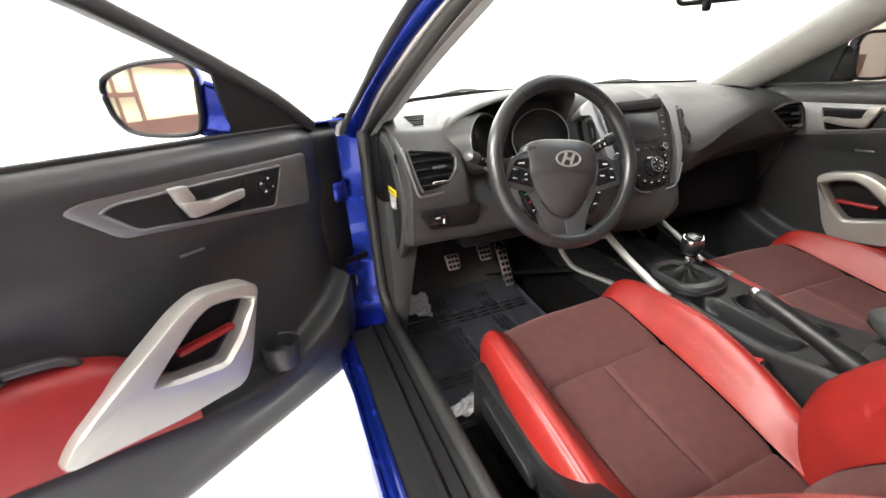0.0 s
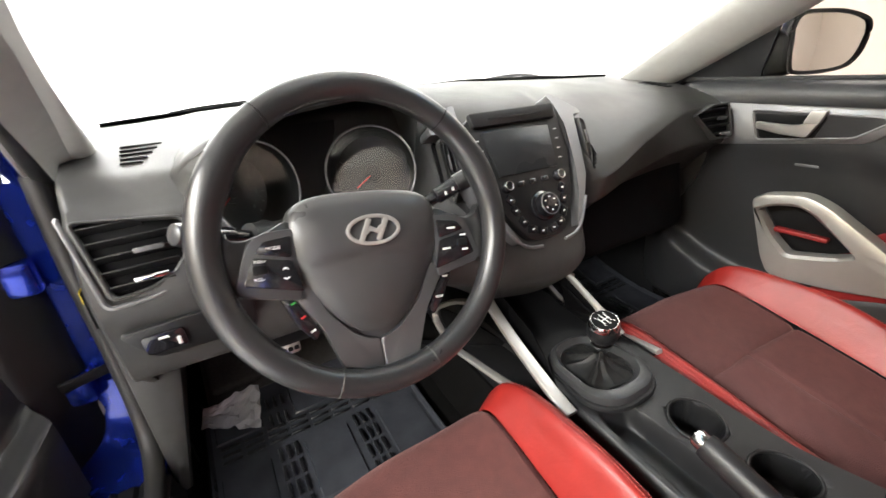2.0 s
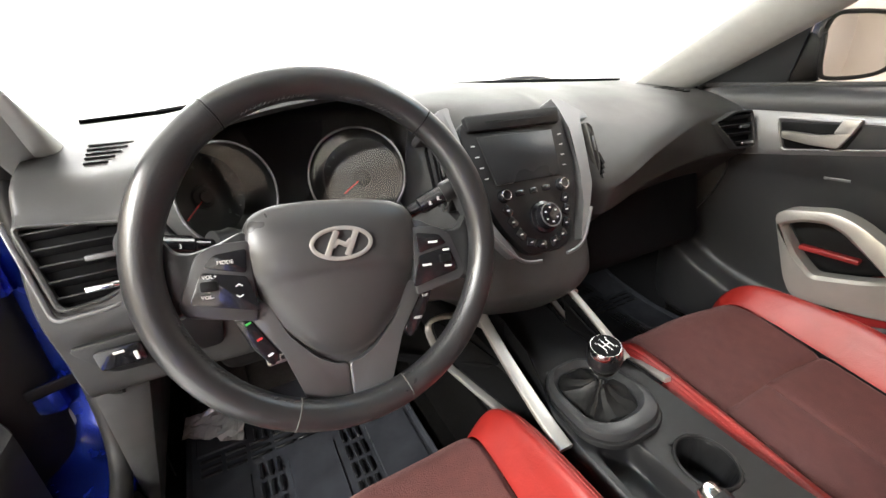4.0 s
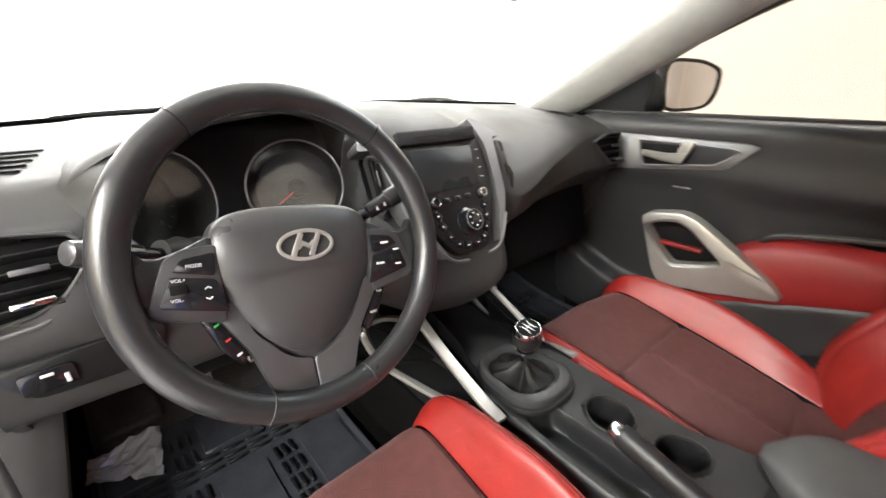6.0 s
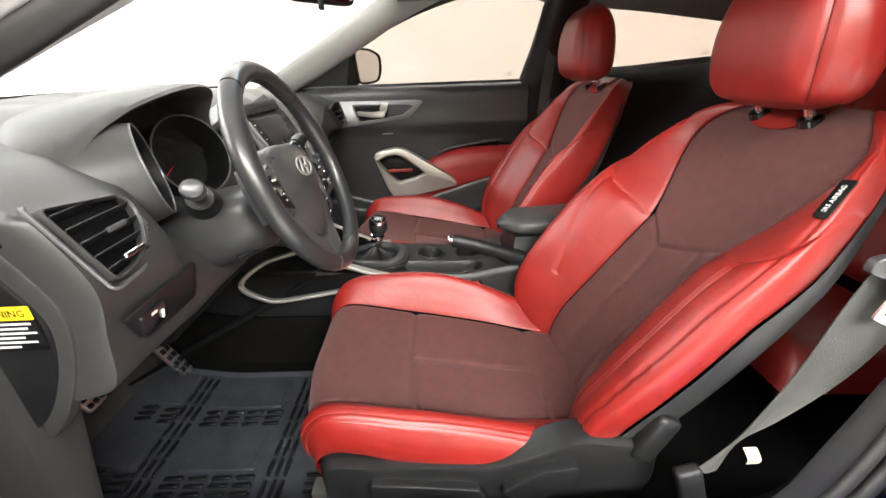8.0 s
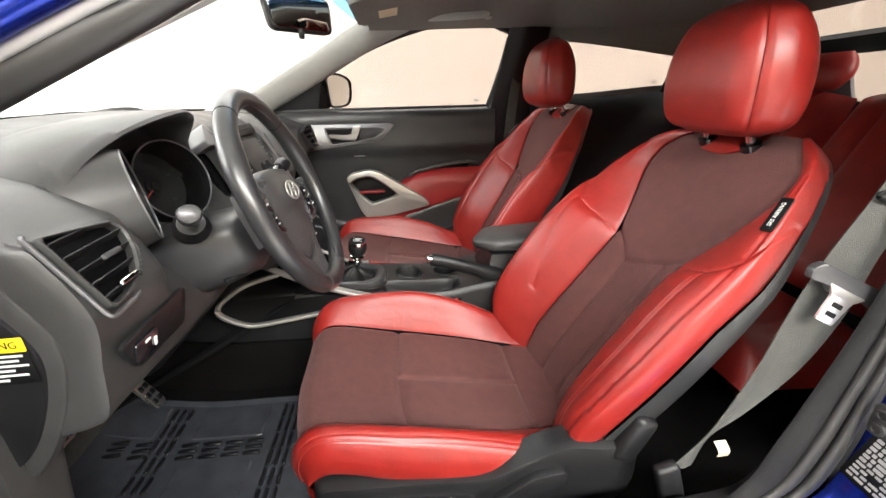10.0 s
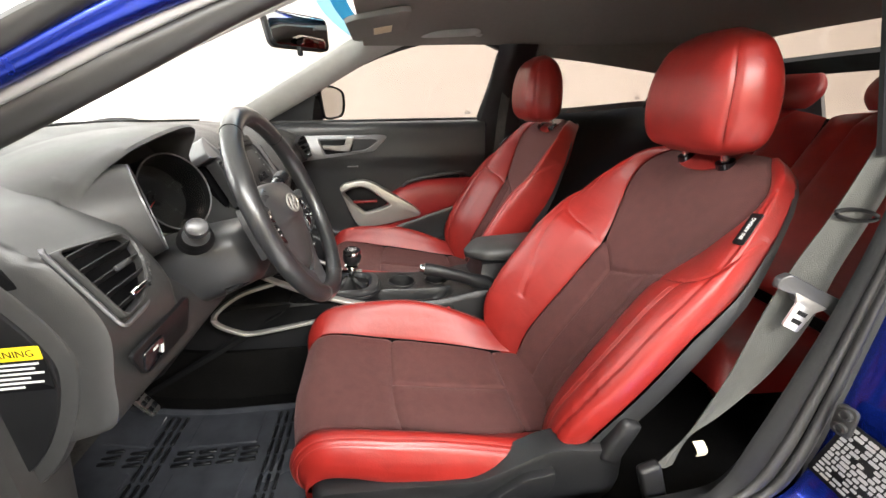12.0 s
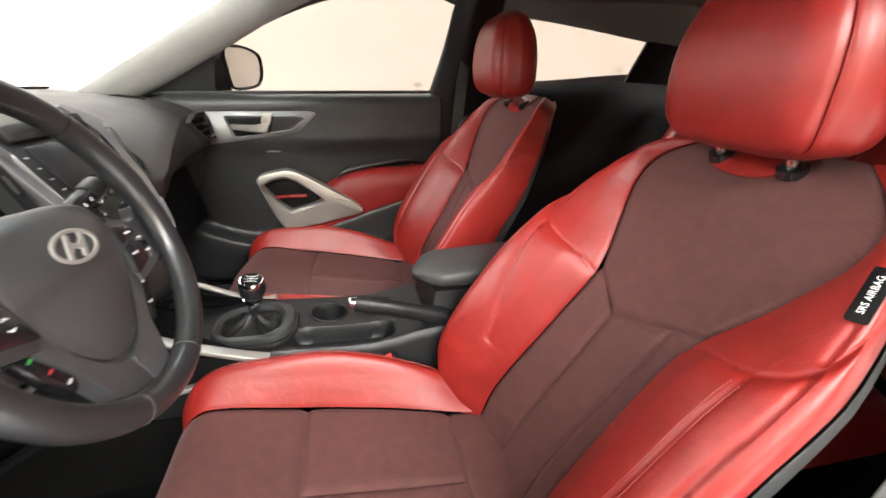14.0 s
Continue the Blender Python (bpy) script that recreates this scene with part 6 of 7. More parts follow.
for x0, x1 in ((-0.60, -0.14), (0.16, 0.62)):
    wp = thing("windscreen_wiper", ((x0 + x1) / 2, 0.86, 0.99), "dark windscreen wiper arm resting at the base of the glass", "wiper", "wipers")
    pth = [Vector(screen_pt(x / 0.72, 0.10)) + Vector((0, 0.03, 0.003)) for x in np.linspace(x0, x1, 14)]
    part("wiper_blade", sweep(pth, rrect(0.014, 0.016, 0.004), scale=[0.6, 0.8] + [1] * 10 + [0.8, 0.5]), DARK, wp, "black wiper blade")
    pth = [Vector(screen_pt(x / 0.72, 0.10)) + Vector((0, 0.045, 0.008 + dz)) for x, dz in ((x0 + 0.20, 0.0), (x0 + 0.26, 0.007), (x0 + 0.33, 0.008), (x0 + 0.38, 0.0))]
    part("wiper_arm", sweep([Vector(p) for p in spline(pth, 14)], rrect(0.018, 0.010, 0.003)), GREYTRIM, wp, "grey wiper arm")

mirror = thing("rear_view_mirror", (0.0, 0.02, 1.22), "black rear view mirror on the windscreen", "mirror")
mm = facing((0.018, 0.025, 1.232), (-0.66, -0.74, 0.13))
o = round_poly([(-0.100, 0.038), (0.100, 0.038), (0.092, -0.046), (-0.092, -0.046)], 0.020, 5)
rows = [[mm @ Vector((p[0] * k, p[1] * k, z)) for p in o] for k, z in ((0.4, -0.045), (0.8, -0.038), (0.98, -0.015), (1.0, 0.0), (0.96, 0.004))]
part("mirror_housing", grid(rows, loop_v=True, cap=True), DARK, mirror, "black mirror housing")
part("mirror_glass", plate([(p[0] * 0.93, p[1] * 0.88) for p in o], mm @ pose(0, 0, 0.0035), 0.002, 0.0006), MIRROR, mirror, "mirror glass")
part("dimming_tab", box(-0.03, 0.02, 1.178, 0.02, 0.012, 0.022, 0.004), DARK, mirror)
part("mirror_stem", sweep([Vector((0.0, 0.05, 1.235)), Vector((0.0, 0.08, 1.262)), Vector((0.0, 0.07, 1.275))], circle(0.011, 12)), DARK, mirror, "black stem")

# ---- sun visor and grab handle on the roof ----
vz = thing("sun_visor", (0.27, -0.205, 1.29), "grey fabric sun visor folded up against the roof", "sun visor")
vm = pose(0.27, -0.180, 1.282, -10, 0, 0)
part("visor_board", plate(rrect(0.41, 0.19, 0.045, 6), vm @ pose(0, 0, 0.006, 180), 0.014, 0.005), ROOFCLOTH, vz, "grey visor board")
part("visor_label", plate(rrect(0.13, 0.060, 0.004), vm @ pose(0.05, -0.012, -0.0082, 180), 0.0012, 0.0003), CREAM, vz, "pale visor label")
part("visor_hinge", box(0.49, -0.11, 1.274, 0.05, 0.025, 0.022, 0.008, 3), PILLAR, vz, "grey visor hinge")
gh = thing("roof_grab_handle", (0.53, -0.45, 1.32), "grey roof grab handle above the passenger door", "grab handle")
part("grip", sweep([Vector(p) for p in spline([(0.545, -0.32, 1.305), (0.520, -0.345, 1.292), (0.485, -0.40, 1.288), (0.475, -0.47, 1.290), (0.48, -0.54, 1.296), (0.515, -0.565, 1.310)], 24)], circle(0.008, 10, 0.013)), PILLAR, gh, "grey moulded grip")
for hy in (-0.32, -0.565):
    part("handle_foot", box(0.535, hy, 1.302, 0.03, 0.03, 0.03, 0.008, 3), PILLAR, gh, "grey handle foot")

# ---- pillars, quarter panels and rear of the cabin ----
for s in (-1, 1):
    if s > 0:
        rows = [[(x, y0, z) for x, y0 in ((0.745 - 0.42 * max(z - 0.95, 0), yf), (0.735 - 0.42 * max(z - 0.95, 0), yf - 0.01), (0.725 - 0.42 * max(z - 0.95, 0), (yf + yr) / 2), (0.735 - 0.42 * max(z - 0.95, 0), yr + 0.01), (0.75 - 0.42 * max(z - 0.95, 0), yr))] for z, yf, yr in ((0.25, -0.56, -0.80), (0.60, -0.58, -0.82), (0.95, -0.61, -0.84), (1.12, -0.655, -0.83), (1.27, -0.675, -0.84))]
        part("centre_pillar_trim", solid(grid(rows), 0.006), HARD, body, "black centre pillar trim")
    rows = [[(s * (x + 0.0), y, z) for x, z in spline([(0.745, float(np.interp(-y, (0.84, 1.1, 1.4, 2.1), (0.998, 1.012, 1.036, 1.05)))), (0.70, 0.968), (0.685, 0.90), (0.69, 0.75), (0.68, 0.55), (0.69, 0.25)], 16)] for y in np.linspace(-0.80 if s > 0 else -0.98, -2.1, 20)]
    part("quarter_trim", solid(grid(rows), 0.006), TRIMB, body, "black rear quarter trim")
    # quarter window frame rails
    up = spline([(0.655, -0.84, 1.235), (0.645, -1.1, 1.205), (0.64, -1.435, 1.158)], 12)
    lo = spline([(0.725, -0.84, 0.985), (0.71, -1.1, 0.995), (0.69, -1.40, 1.018)], 12)
    if s > 0:
        bm = grid([[tuple(a), tuple(b)] for a, b in zip(up, lo)])
        gl = part("quarter_window", solid(bm, 0.004), TINT, body, "tinted rear quarter window", False)
        gl.visible_shadow = False
    else:
        # opaque panel added where a window belongs, to keep the rear seats dim
        bm = grid([[(-a[0], a[1], a[2]), (-b[0], b[1], b[2])] for a, b in zip(up, lo)])
        part("quarter_blocker", solid(bm, 0.006), DARK, body, "black panel added in the quarter window opening to block light")
    rows = [[(s * a[0], a[1], a[2]), (s * (a[0] - 0.03), a[1], a[2] + 0.035), (s * (a[0] - 0.05), a[1], a[2] + 0.08), (s * (a[0] - 0.10), a[1], a[2] + 0.125)] for a in spline([(0.655, -0.70, 1.255), (0.655, -0.84, 1.235), (0.645, -1.1, 1.205), (0.64, -1.435, 1.158), (0.63, -1.7, 1.12)], 20)]
    part("roof_rail_trim", solid(grid(rows), 0.008), ROOFCLOTH, body, "grey roof side trim")
    rows = [[(s * 0.64, -1.435, 1.16), (s * 0.60, -1.70, 1.18), (s * 0.56, -2.05, 1.14)], [(s * 0.69, -1.40, 1.015), (s * 0.68, -1.75, 1.0), (s * 0.62, -2.1, 0.98)]]
    part("rear_pillar_trim", solid(grid(rows), 0.01), DARK, body, "black rear pillar trim")
# driver side centre pillar: seal, painted jamb, inner trim
JAMB = ((1.20, -0.665, -0.915, -0.700, -0.945), (1.05, -0.720, -0.875, -0.755, -0.900), (0.933, -0.742, -0.852, -0.782, -0.868), (0.776, -0.750, -0.816, -0.790, -0.839), (0.625, -0.750, -0.774, -0.790, -0.828), (0.516, -0.750, -0.738, -0.790, -0.815), (0.445, -0.750, -0.712, -0.790, -0.785), (0.408, -0.752, -0.660, -0.790, -0.690), (0.398, -0.752, -0.450, -0.790, -0.45))
inn = [Vector(p) for p in spline([(xi, yi, z) for z, xi, yi, xo, yo in JAMB], 48)]
otr = [Vector(p) for p in spline([(xo, yo, z) for z, xi, yi, xo, yo in JAMB], 48)]
away = Vector((0.5, -0.85, 0))


def jamb_strip(f0, f1, bulge, deep=0.02, n=48):
    rows = []
    for a, b in zip(inn[:n], otr[:n]):
        pts = [a.lerp(b, f0 + (f1 - f0) * k / 8) - away.normalized() * (bulge * math.sin(math.pi * k / 8) ** 0.6) for k in range(9)]
        rows.append(pts + [pts[-1] + away * deep, pts[0] + away * deep])
    return grid(rows, loop_v=True, cap=True)


part("centre_pillar_trim", jamb_strip(0.06, 0.50, 0.004, 0.04), TRIMB, body, "black inner centre pillar trim")
part("door_seal", jamb_strip(0.50, 0.74, 0.006), WEATHER, body, "black rubber door seal")
part("seal_lip", jamb_strip(0.76, 1.0, 0.007), WEATHER, body, "grey shining seal lip")
rows = [[p + Vector((0, -0.012, 0)), p + Vector((-0.010, -0.010, 0)), p + Vector((-0.03, -0.013, 0)), p + Vector((-0.05, -0.017, 0)), p + Vector((-0.060, -0.013, 0)), p + Vector((-0.072, -0.017, 0)), p + Vector((-0.11, -0.022, 0)), p + Vector((-0.125, -0.034, 0)), p + Vector((-0.13, -0.12, 0))] for p in otr[:42]]
part("pillar_jamb", solid(grid(rows), 0.004), BLUE, body, "glossy blue painted door jamb")
jm = facing((-0.848, -0.828, 0.548), (-0.14, 0.985, 0.05)) @ pose(0, 0, 0, 0, 0, -11)
jl = part("tyre_label", plate(rrect(0.095, 0.116, 0.006), jm, 0.0012, 0.0004), DARK, body, "dark data label on the door jamb")
rnd = random.Random(5)
for k in range(13):
    x = -0.041
    while x < 0.038:
        w = rnd.choice((0.005, 0.008, 0.012))
        h = 0.006 if k < 9 else 0.0048
        if rnd.random() < 0.85:
            part("print_line", plate(rrect(w, h, 0.0012, 2), jm @ pose(x + w / 2, 0.050 - 0.0082 * k, 0.0011), 0.0005, 0.0001), LIP, jl, smooth=False)
        x += w + 0.0022
sm = facing((-0.812, -0.822, 0.612), (-0.1, 1, 0))
part("striker", join(plate(rrect(0.026, 0.05, 0.008), sm, 0.006, 0.002), lathe([(0.010, 0.005), (0.009, 0.010), (0.006, 0.011), (0.005, 0.008), (0, 0.008)], sm @ pose(0, 0.012, 0), 14), lathe([(0.010, 0.005), (0.009, 0.010), (0.006, 0.011), (0.005, 0.008), (0, 0.008)], sm @ pose(0, -0.012, 0), 14)), WEATHER, body, "dark steel door striker")
for z in (0.55, 0.78):
    part("hinge", box(-0.855, 0.435, z, 0.05, 0.05, 0.06, 0.01, 2), BLUE, body, "blue painted door hinge")
part("door_check", sweep([Vector((-0.79, 0.43, 0.575)), Vector((-0.87, 0.40, 0.575))], rrect(0.008, 0.02, 0.003)), DARK, body, "black door check strap")
part("hinge_pillar", solid(grid([[(-0.778, 0.412, z), (-0.80, 0.425, z), (-0.835, 0.440, z), (-0.872, 0.456, z), (-0.895, 0.50, z)] for z in np.linspace(0.28, 0.93, 12)]), 0.005), BLUE, body, "glossy blue hinge pillar")
part("hinge_pillar_trim", solid(grid([[(-0.728, 0.400, z), (-0.745, 0.402, z), (-0.778, 0.409, z)] for z in np.linspace(0.28, 0.93, 12)]), 0.005), TRIMB, body, "black trim inboard of the door seal")
part("hinge_pillar_seal", sweep([Vector(p) for p in spline([(-0.772, 0.395, 0.95), (-0.775, 0.385, 0.80), (-0.775, 0.385, 0.6), (-0.775, 0.36, 0.46), (-0.772, 0.27, 0.405), (-0.77, 0.0, 0.40), (-0.77, -0.46, 0.398)], 40)], circle(0.017, 12), up=(1, 0, 0)), WEATHER, body, "black rubber door seal")
part("hinge_pin", sweep([Vector((-0.872, 0.445, 0.56)), Vector((-0.848, 0.442, 0.50)), Vector((-0.838, 0.440, 0.455))], rrect(0.020, 0.022, 0.006)), LIP, body, "grey hinge leaf")
part("sill_fillet", solid(grid([[(x, y + 0.42 * (-0.785 - x), z) for y, z in spline([(0.417, 0.55), (0.412, 0.48), (0.395, 0.432), (0.355, 0.404), (0.285, 0.393)], 14)] for x in np.linspace(-0.785, -0.896, 8)]), 0.004), BLUE, body, "glossy blue fillet between pillar and sill")
kick = []
for z in np.linspace(0.20, 0.76, 9):
    xi = -0.733 + 0.214 * (z - 0.347)
    kick.append([(-0.756, 0.40, z), (-0.755, 0.325, z), (-0.750, 0.308, z), (xi - 0.012, 0.299, z), (xi - 0.003, 0.302, z), (xi, 0.312, z), (xi - 0.004, 0.45, z), (xi - 0.006, 0.62, z)])
part("kick_panel", solid(grid(kick), 0.004), SOFT, body, "grey kick panel")
part("kick_panel", solid(grid([[(0.73, y, z) for z in (0.20, 0.40, 0.60, 0.75)] for y in (0.30, 0.45, 0.62)]), 0.012), HARD, body, "black kick panel")
# tail: hatch with an upper and a lower pane, crossbar and lining
def hatch(u, v):
    """u across, v from the roof down to the tail."""
    y, z = spline([(-1.72, 1.285), (-1.85, 1.235), (-1.97, 1.170), (-2.05, 1.10), (-2.10, 1.02), (-2.14, 0.94)], 41)[int(round(v * 40))]
    w = 0.60 + 0.06 * v
    return (u * w, y + 0.06 * u * u, z - 0.02 * u * u)


for lo, hi, nm, lb, mt in ((0.0, 0.31, "rear_window", "tinted upper rear window", TINT), (0.48, 0.92, "rear_window", "tinted lower rear window", TINT), (0.31, 0.48, "hatch_bar", "black hatch crossbar", DARK), (0.92, 1.0, "hatch_edge", "black hatch edge", DARK)):
    wide = (0.86 if lo < 0.4 else 0.64) if mt is TINT else 1.04
    gl = part(nm, solid(grid([[hatch(u, v) for u in np.linspace(-wide, wide, 24)] for v in np.linspace(lo, hi, 6)]), 0.004 if mt is TINT else 0.02), mt, body, lb)
    if mt is TINT:
        gl.visible_shadow = False
for s in (-1, 1):
    part("hatch_post", solid(grid([[Vector(hatch(s * u, v)) for u in (0.85, 0.93, 1.06)] for v in np.linspace(0, 1, 12)]), 0.02), DARK, body, "black hatch side post")
    part("hatch_lining", solid(grid([[Vector(hatch(s * u, v)) for u in (0.63, 0.74, 0.86)] for v in np.linspace(0.48, 0.92, 9)]), 0.02), GREYTRIM, body, "grey lining beside the lower rear window")
part("tail_panel", box(0, -2.15, 0.60, 1.36, 0.06, 0.70, 0.02, 2), DARK, body, "black tailgate lining")

for sx_, sy, sz, dirn in ((0.712, -0.56, 1.000, (-1, 0, -0.30)), (0.692, -1.37, 1.055, (-1, 0, -0.25))):
    stm = facing((sx_, sy, sz), dirn)
    for row_, wid in ((0.010, 0.012), (0.003, 0.030), (-0.004, 0.026)):
        part("glass_stamp", plate(rrect(wid, 0.0035, 0.001, 2), stm @ pose(0, row_, 0), 0.0006, 0.0002), LIP, body, "small grey glass stamp", smooth=False)

# ---- rear seats ----
for s in (-1, 1):
    rs = thing("back_row_car_seat", (s * 0.27, -1.25, 0.36), "red leather rear car seat with seamed back", "car seat", "rear seats")
    cx = s * 0.27
    rows = []
    for t in np.linspace(0, 1, 40):
        y, z = -1.36 - 0.27 * t, 0.49 + 0.49 * t
        row = []
        for u in np.linspace(-1, 1, 44):
            puff = 0.05 * (1 - abs(u) ** 6) * (1 - (2 * t - 1) ** 10)
            bol = 0.035 * max(0, 1 - ((abs(u) - 0.80) / 0.2) ** 2) * (1 - 0.5 * t)
            gr = 0.008 * math.exp(-(((abs(u) - 0.58) / 0.02) ** 2)) + 0.006 * math.exp(-(((t - 0.55) / 0.012) ** 2)) * (abs(u) < 0.58)
            row.append((cx + u * 0.25, y + puff + bol - gr, z + 0.02 * (1 - u * u) * (t > 0.9)))
        rows.append(row)
    part("seat_back", solid(grid(rows), 0.02), RED, rs, "red leather rear backrest")
    rows = []
    for t in np.linspace(0, 1, 30):
        y, z = -0.92 - 0.42 * t, 0.50 - 0.03 * t
        row = []
        for u in np.linspace(-1, 1, 36):
            edge = (1 - abs(u) ** 8) * (1 - (2 * t - 1) ** 12)
            row.append((cx + u * 0.25, y, z - 0.10 + 0.10 * edge - 0.006 * math.exp(-(((abs(u) - 0.58) / 0.02) ** 2))))
        rows.append(row)
    part("seat_cushion", solid(grid(rows), 0.08), RED, rs, "red leather rear cushion")
    hr = []
    for t in np.linspace(0, 1, 20):
        w, d = 0.115 * math.sin(math.pi * (0.18 + 0.64 * t)) ** 0.5, 0.05 * math.sin(math.pi * (0.1 + 0.8 * t)) ** 0.6
        hr.append([(s * 0.185 + w * math.copysign(abs(math.cos(a)) ** 0.7, math.cos(a)), -1.63 - 0.03 * t + d * math.sin(a), 1.015 + 0.115 * t) for a in np.linspace(0, 2 * math.pi, 28, endpoint=False)])
    part("headrest", grid(hr, loop_v=True, cap=True), RED, rs, "red leather rear headrest")

# ---- driver seat belt ----
sb = thing("seat_belt", (-0.71, -0.75, 0.40), "grey seat belt webbing with chrome tongue on the centre pillar", "seat belt")
across = Vector((0, 0.97, 0.24))
ys, zs, ws = smooth_fn((0, 1, 2, 3, 4, 5, 6, 7, 8), (-0.925, -0.880, -0.848, -0.813, -0.786, -0.750, -0.698, -0.662, -0.632)), smooth_fn((0, 1, 2, 3, 4, 5, 6, 7, 8), (1.16, 1.00, 0.897, 0.813, 0.728, 0.635, 0.552, 0.505, 0.445)), smooth_fn((0, 1, 2, 3, 4, 5, 6, 7, 8), (0.034, 0.034, 0.034, 0.037, 0.043, 0.036, 0.020, 0.009, 0.020))
rows = []
for k in np.linspace(0, 8, 60):
    c = Vector((-0.714 + 0.012 * max(0.0, 1 - k), ys(k), zs(k)))
    rows.append([c + across * (ws(k) * f) + Vector((-0.004 * math.sin(2.2 * f + 0.9 * k), 0, 0)) for f in np.linspace(-1, 1, 9)])
part("webbing", solid(grid(rows), 0.0016), BELT, sb, "grey woven webbing")
tm = facing((-0.724, -0.797, 0.776), (-1, 0.15, 0.1), (0, -0.46, 0.89))
part("tongue_grip", plate(round_poly([(-0.062, 0.004), (-0.052, 0.016), (0.050, 0.016), (0.062, 0.006), (0.058, -0.012), (0.030, -0.008), (0.018, -0.016), (-0.018, -0.016), (-0.030, -0.008), (-0.058, -0.012)], 0.005), tm, 0.012, 0.004), GREYD, sb, "grey plastic tongue grip")
part("tongue", plate(round_poly([(-0.030, -0.004), (0.030, -0.004), (0.017, -0.018), (0.014, -0.056), (-0.014, -0.056), (-0.017, -0.018)], 0.004), tm @ pose(0, 0, 0.009), 0.004, 0.0008), STEEL, sb, "chrome belt tongue")
for k in (-0.018, -0.032):
    bm = box(0, 0, 0, 0.016, 0.007, 0.0006, 0)
    bmesh.ops.transform(bm, matrix=tm @ pose(0, k - 0.010, 0.0134), verts=bm.verts)
    part("tongue_slot", bm, DARK, sb, smooth=False)
part("belt_loop", sweep([Vector((-0.718, -0.846 + 0.038 * math.cos(a), 0.898 + 0.008 * math.sin(a) + 0.006 * math.cos(a))) for a in np.linspace(0, 2 * math.pi, 24, endpoint=False)], circle(0.003, 8), up=(0, 0, 1), loop=True), DARK, sb, "black belt guide loop")
part("anchor", box(-0.712, -0.618, 0.40, 0.022, 0.042, 0.11, 0.008, 3, pose(0, 0, 0, -18)), HARD, sb, "black belt anchor sleeve")
tag = [[(-0.728 - 0.006 * math.sin(3 * v), -0.672 - 0.014 * v + 0.020 * u, 0.512 - 0.032 * v) for u in np.linspace(-0.5, 0.5, 5)] for v in np.linspace(0, 1.3, 10)]
part("belt_tag", solid(grid(tag), 0.0008), CREAM, sb, "cream fabric tag")

# ---- passenger seat belt ----
pb = thing("seat_belt", (0.69, -0.70, 0.40), "grey seat belt hanging on the passenger side centre pillar", "seat belt")
path = [Vector(p) for p in spline([(0.655, -0.735, 1.135), (0.675, -0.722, 1.05), (0.685, -0.712, 0.95), (0.69, -0.70, 0.80), (0.69, -0.67, 0.55), (0.69, -0.64, 0.40)], 30)]
part("webbing", solid(grid([[p + Vector((-0.004, 0.55, -0.1)).normalized() * (0.022 * f) for f in (-1, -0.5, 0, 0.5, 1)] for p in path]), 0.0016), BELT, pb, "grey woven webbing")
part("height_slider", box(0.668, -0.735, 1.135, 0.02, 0.05, 0.06, 0.008, 3, pose(0, 0, 0, 0, -18)), TRIMB, pb, "black belt height slider")
part("belt_anchor", box(0.69, -0.64, 0.39, 0.022, 0.042, 0.10, 0.008, 3), TRIMB, pb, "black belt anchor sleeve")

# ---- pedals ----
def pedal(name, x, y, z, w, h, label, tall=False):
    pd = thing(name, (x, y + 0.05, z), label, "pedal", "pedals")
    m = facing((x, y, z), (0, -0.82, 0.57) if not tall else (0, -0.85, 0.52))
    o = round_poly([(-w * 0.5, h / 2), (w * 0.5, h / 2), (w * 0.42, -h / 2), (-w * 0.42, -h / 2)], 0.008)
    part("pedal_pad", plate(o, m, 0.008, 0.003), STEEL, pd, "brushed metal pedal pad")
    n = 7 if tall else 3
    for r in range(n):
        for c in range(2 if tall else 3):
            cols = 2 if tall else 3
            bm = box(0, 0, 0, w * 0.8 / cols * 0.78, h / n * 0.55, 0.005, 0.0015, 1)
            bmesh.ops.transform(bm, matrix=m @ pose((c - (cols - 1) / 2) * w * 0.8 / cols, (r - (n - 1) / 2) * h / n * 0.9, 0.009), verts=bm.verts)
            part("grip_stud", bm, RUBBER, pd)
    part("pedal_arm", sweep([m @ Vector((0, h * 0.3, -0.004)), m @ Vector((0, h * 0.5, -0.03)), Vector((x, y + 0.12, z + 0.20))], rrect(0.014, 0.02, 0.004)), DARK, pd, "black pedal arm")


pedal("clutch_pedal", -0.486, 0.50, 0.445, 0.055, 0.058, "metal clutch pedal with rubber studs")
pedal("brake_pedal", -0.358, 0.50, 0.455, 0.055, 0.058, "metal brake pedal with rubber studs")
pedal("accelerator_pedal", -0.285, 0.48, 0.40, 0.042, 0.17, "tall metal accelerator pedal with rubber studs", True)

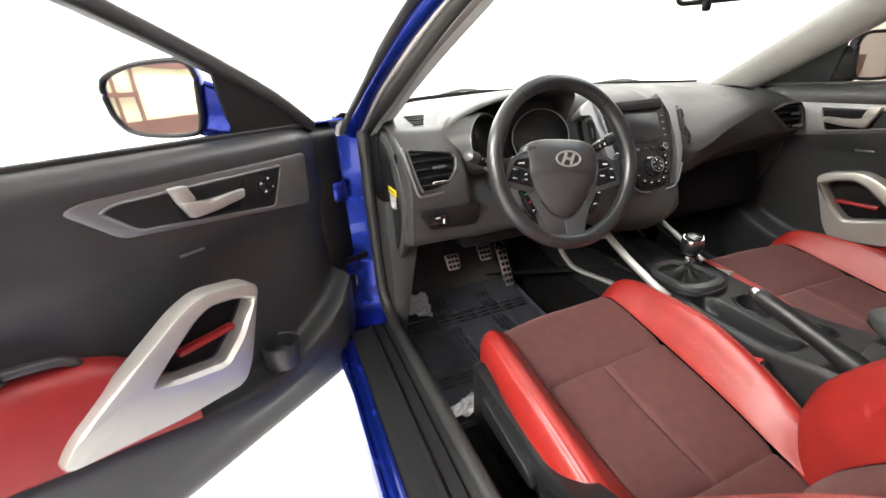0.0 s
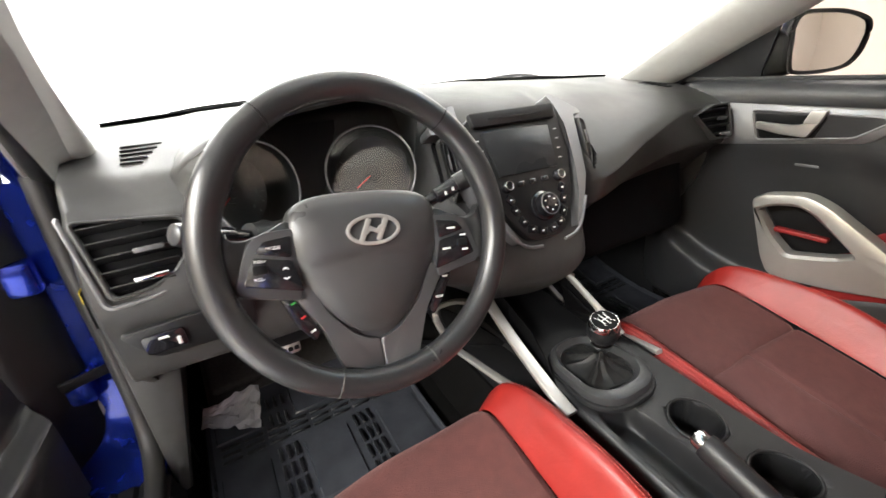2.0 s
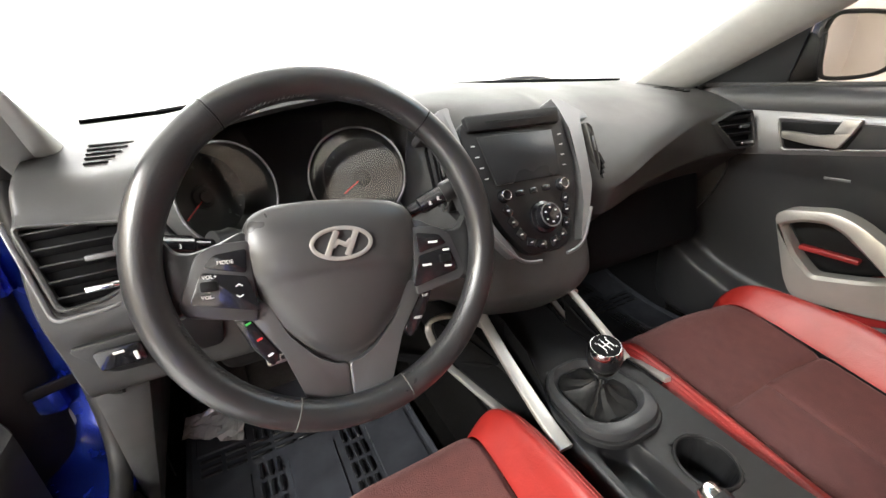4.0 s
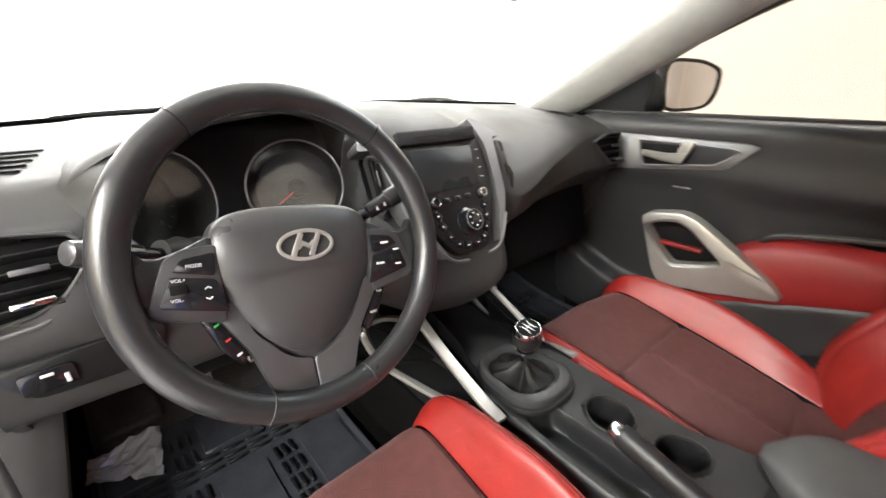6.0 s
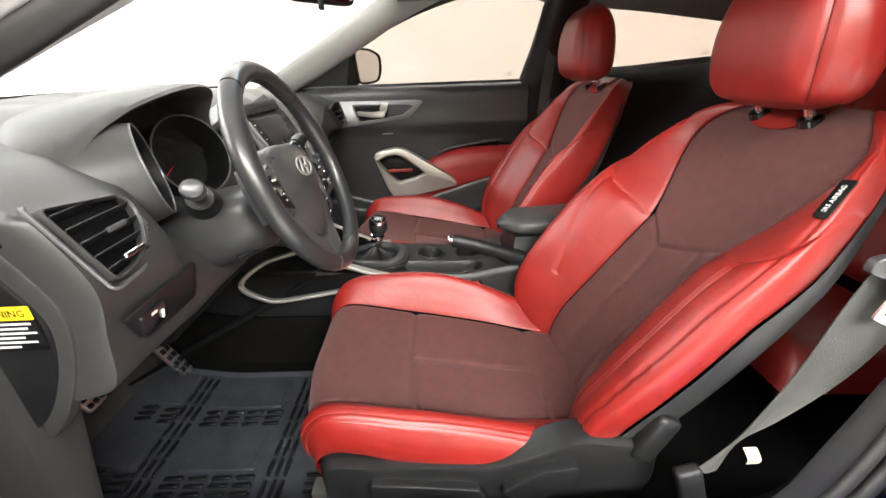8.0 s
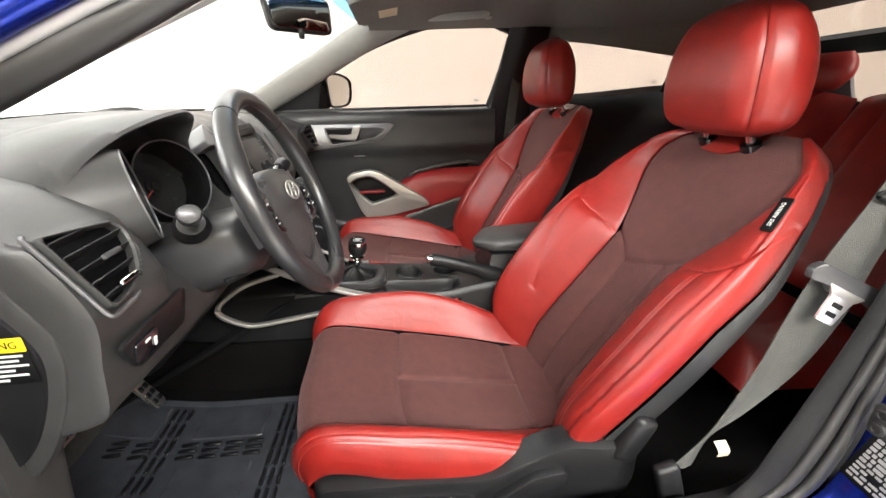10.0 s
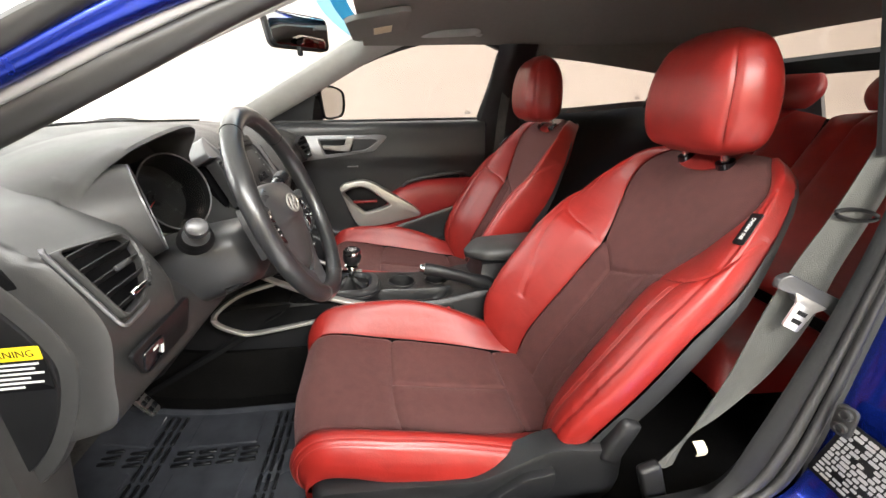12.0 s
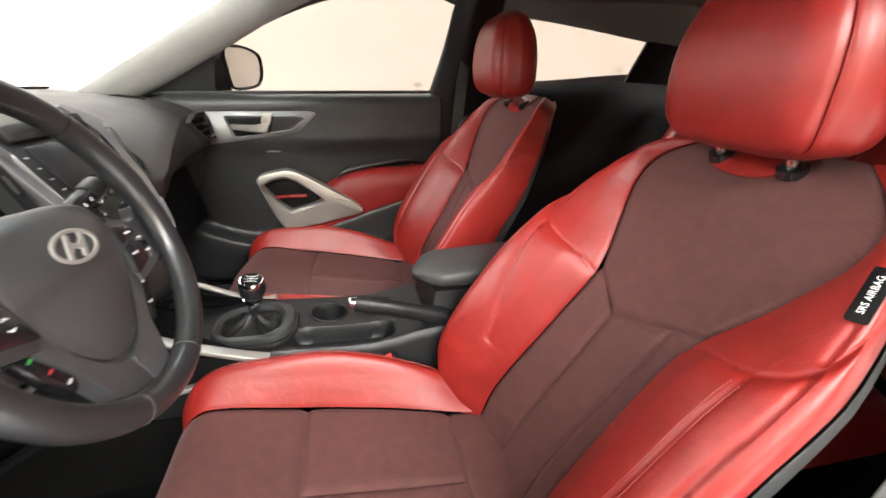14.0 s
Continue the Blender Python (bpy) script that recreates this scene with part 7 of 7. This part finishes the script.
# ---- rubber floor mats: smooth pads between rows of raised dashes ----
for s in (-1, 1):
    cx = s * 0.465
    mat = thing("floor_mat", (cx, 0.27, 0.245), "black rubber floor mat with raised block tread", "floor mat", "floor mats")
    mz = lambda y: FLOOR(y) + 0.006
    rows = [[(cx + u * 0.25, y, mz(y) + (0.012 if abs(u) > 0.97 else 0)) for u in (-1, -0.985, -0.965, -0.5, 0, 0.5, 0.965, 0.985, 1)] for y in np.linspace(-0.03, 0.56, 30)]
    part("mat_sheet", solid(grid(rows), 0.005), PADR, mat, "rubber sheet, paled for its sheen")
    cells_x, cells_y = (-0.18, 0.0, 0.18), (0.02, 0.275, 0.495)
    for px in cells_x:
        for py, ph in zip(cells_y, (0.075, 0.165, 0.10)):
            rows = [[(cx + px + u * 0.052, py + v * ph / 2, mz(py + v * ph / 2) + 0.004 - (0.004 if max(abs(u), abs(v)) > 0.97 else 0)) for u in (-1, -0.96, 0, 0.96, 1)] for v in (-1, -0.96, -0.5, 0, 0.5, 0.96, 1)]
            part("mat_pad", grid(rows), PADR, mat, "smooth rubber pad, paled for its sheen")
    for px in (-0.09, 0.09):
        for y0, n in ((0.0, 2), (0.20, 4), (0.45, 2)):
            for k in range(n):
                for j in (-1, 0, 1):
                    y = y0 + 0.05 * k
                    part("tread_rib", box(cx + px + 0.018 * j, y, mz(y) + 0.004, 0.0075, 0.040, 0.007, 0.0018, 1), RUBBER, mat)
    for py in (0.135, 0.41):
        for k in range(9):
            for j in (-1, 0, 1):
                y = py + 0.018 * j
                part("tread_rib", box(cx - 0.204 + 0.051 * k, y, mz(y) + 0.004, 0.042, 0.0075, 0.007, 0.0018, 1), RUBBER, mat)
# crumpled clear film left on the driver mat
for fx, fy, fw, fd, seed, turn in ((-0.675, 0.015, 0.12, 0.05, 3, 8), (-0.655, 0.505, 0.13, 0.085, 8, -10)):
    fl = thing("plastic_film", (fx, fy, FLOOR(fy) + 0.008), "crumpled clear plastic film lying on the rubber mat", "plastic film", "plastic films")
    rnd = random.Random(seed)
    hs = [[rnd.random() for _ in range(12)] for _ in range(10)]
    rows = []
    for i in range(10):
        row = []
        for j in range(12):
            u, v = j / 11 - 0.5, i / 9 - 0.5
            x, y = u * fw + 0.006 * hs[i][j], v * fd * (1 + 0.4 * math.sin(3 * u)) + 0.006 * hs[9 - i][j]
            q = pose(fx, fy, 0, 0, 0, turn) @ Vector((x, y, 0))
            row.append((q.x, q.y, FLOOR(q.y) + 0.016 + 0.012 * hs[i][j]))
        rows.append(row)
    part("film_sheet", solid(grid(rows), 0.0006), FILMT, fl, "crinkled film sheet", False)
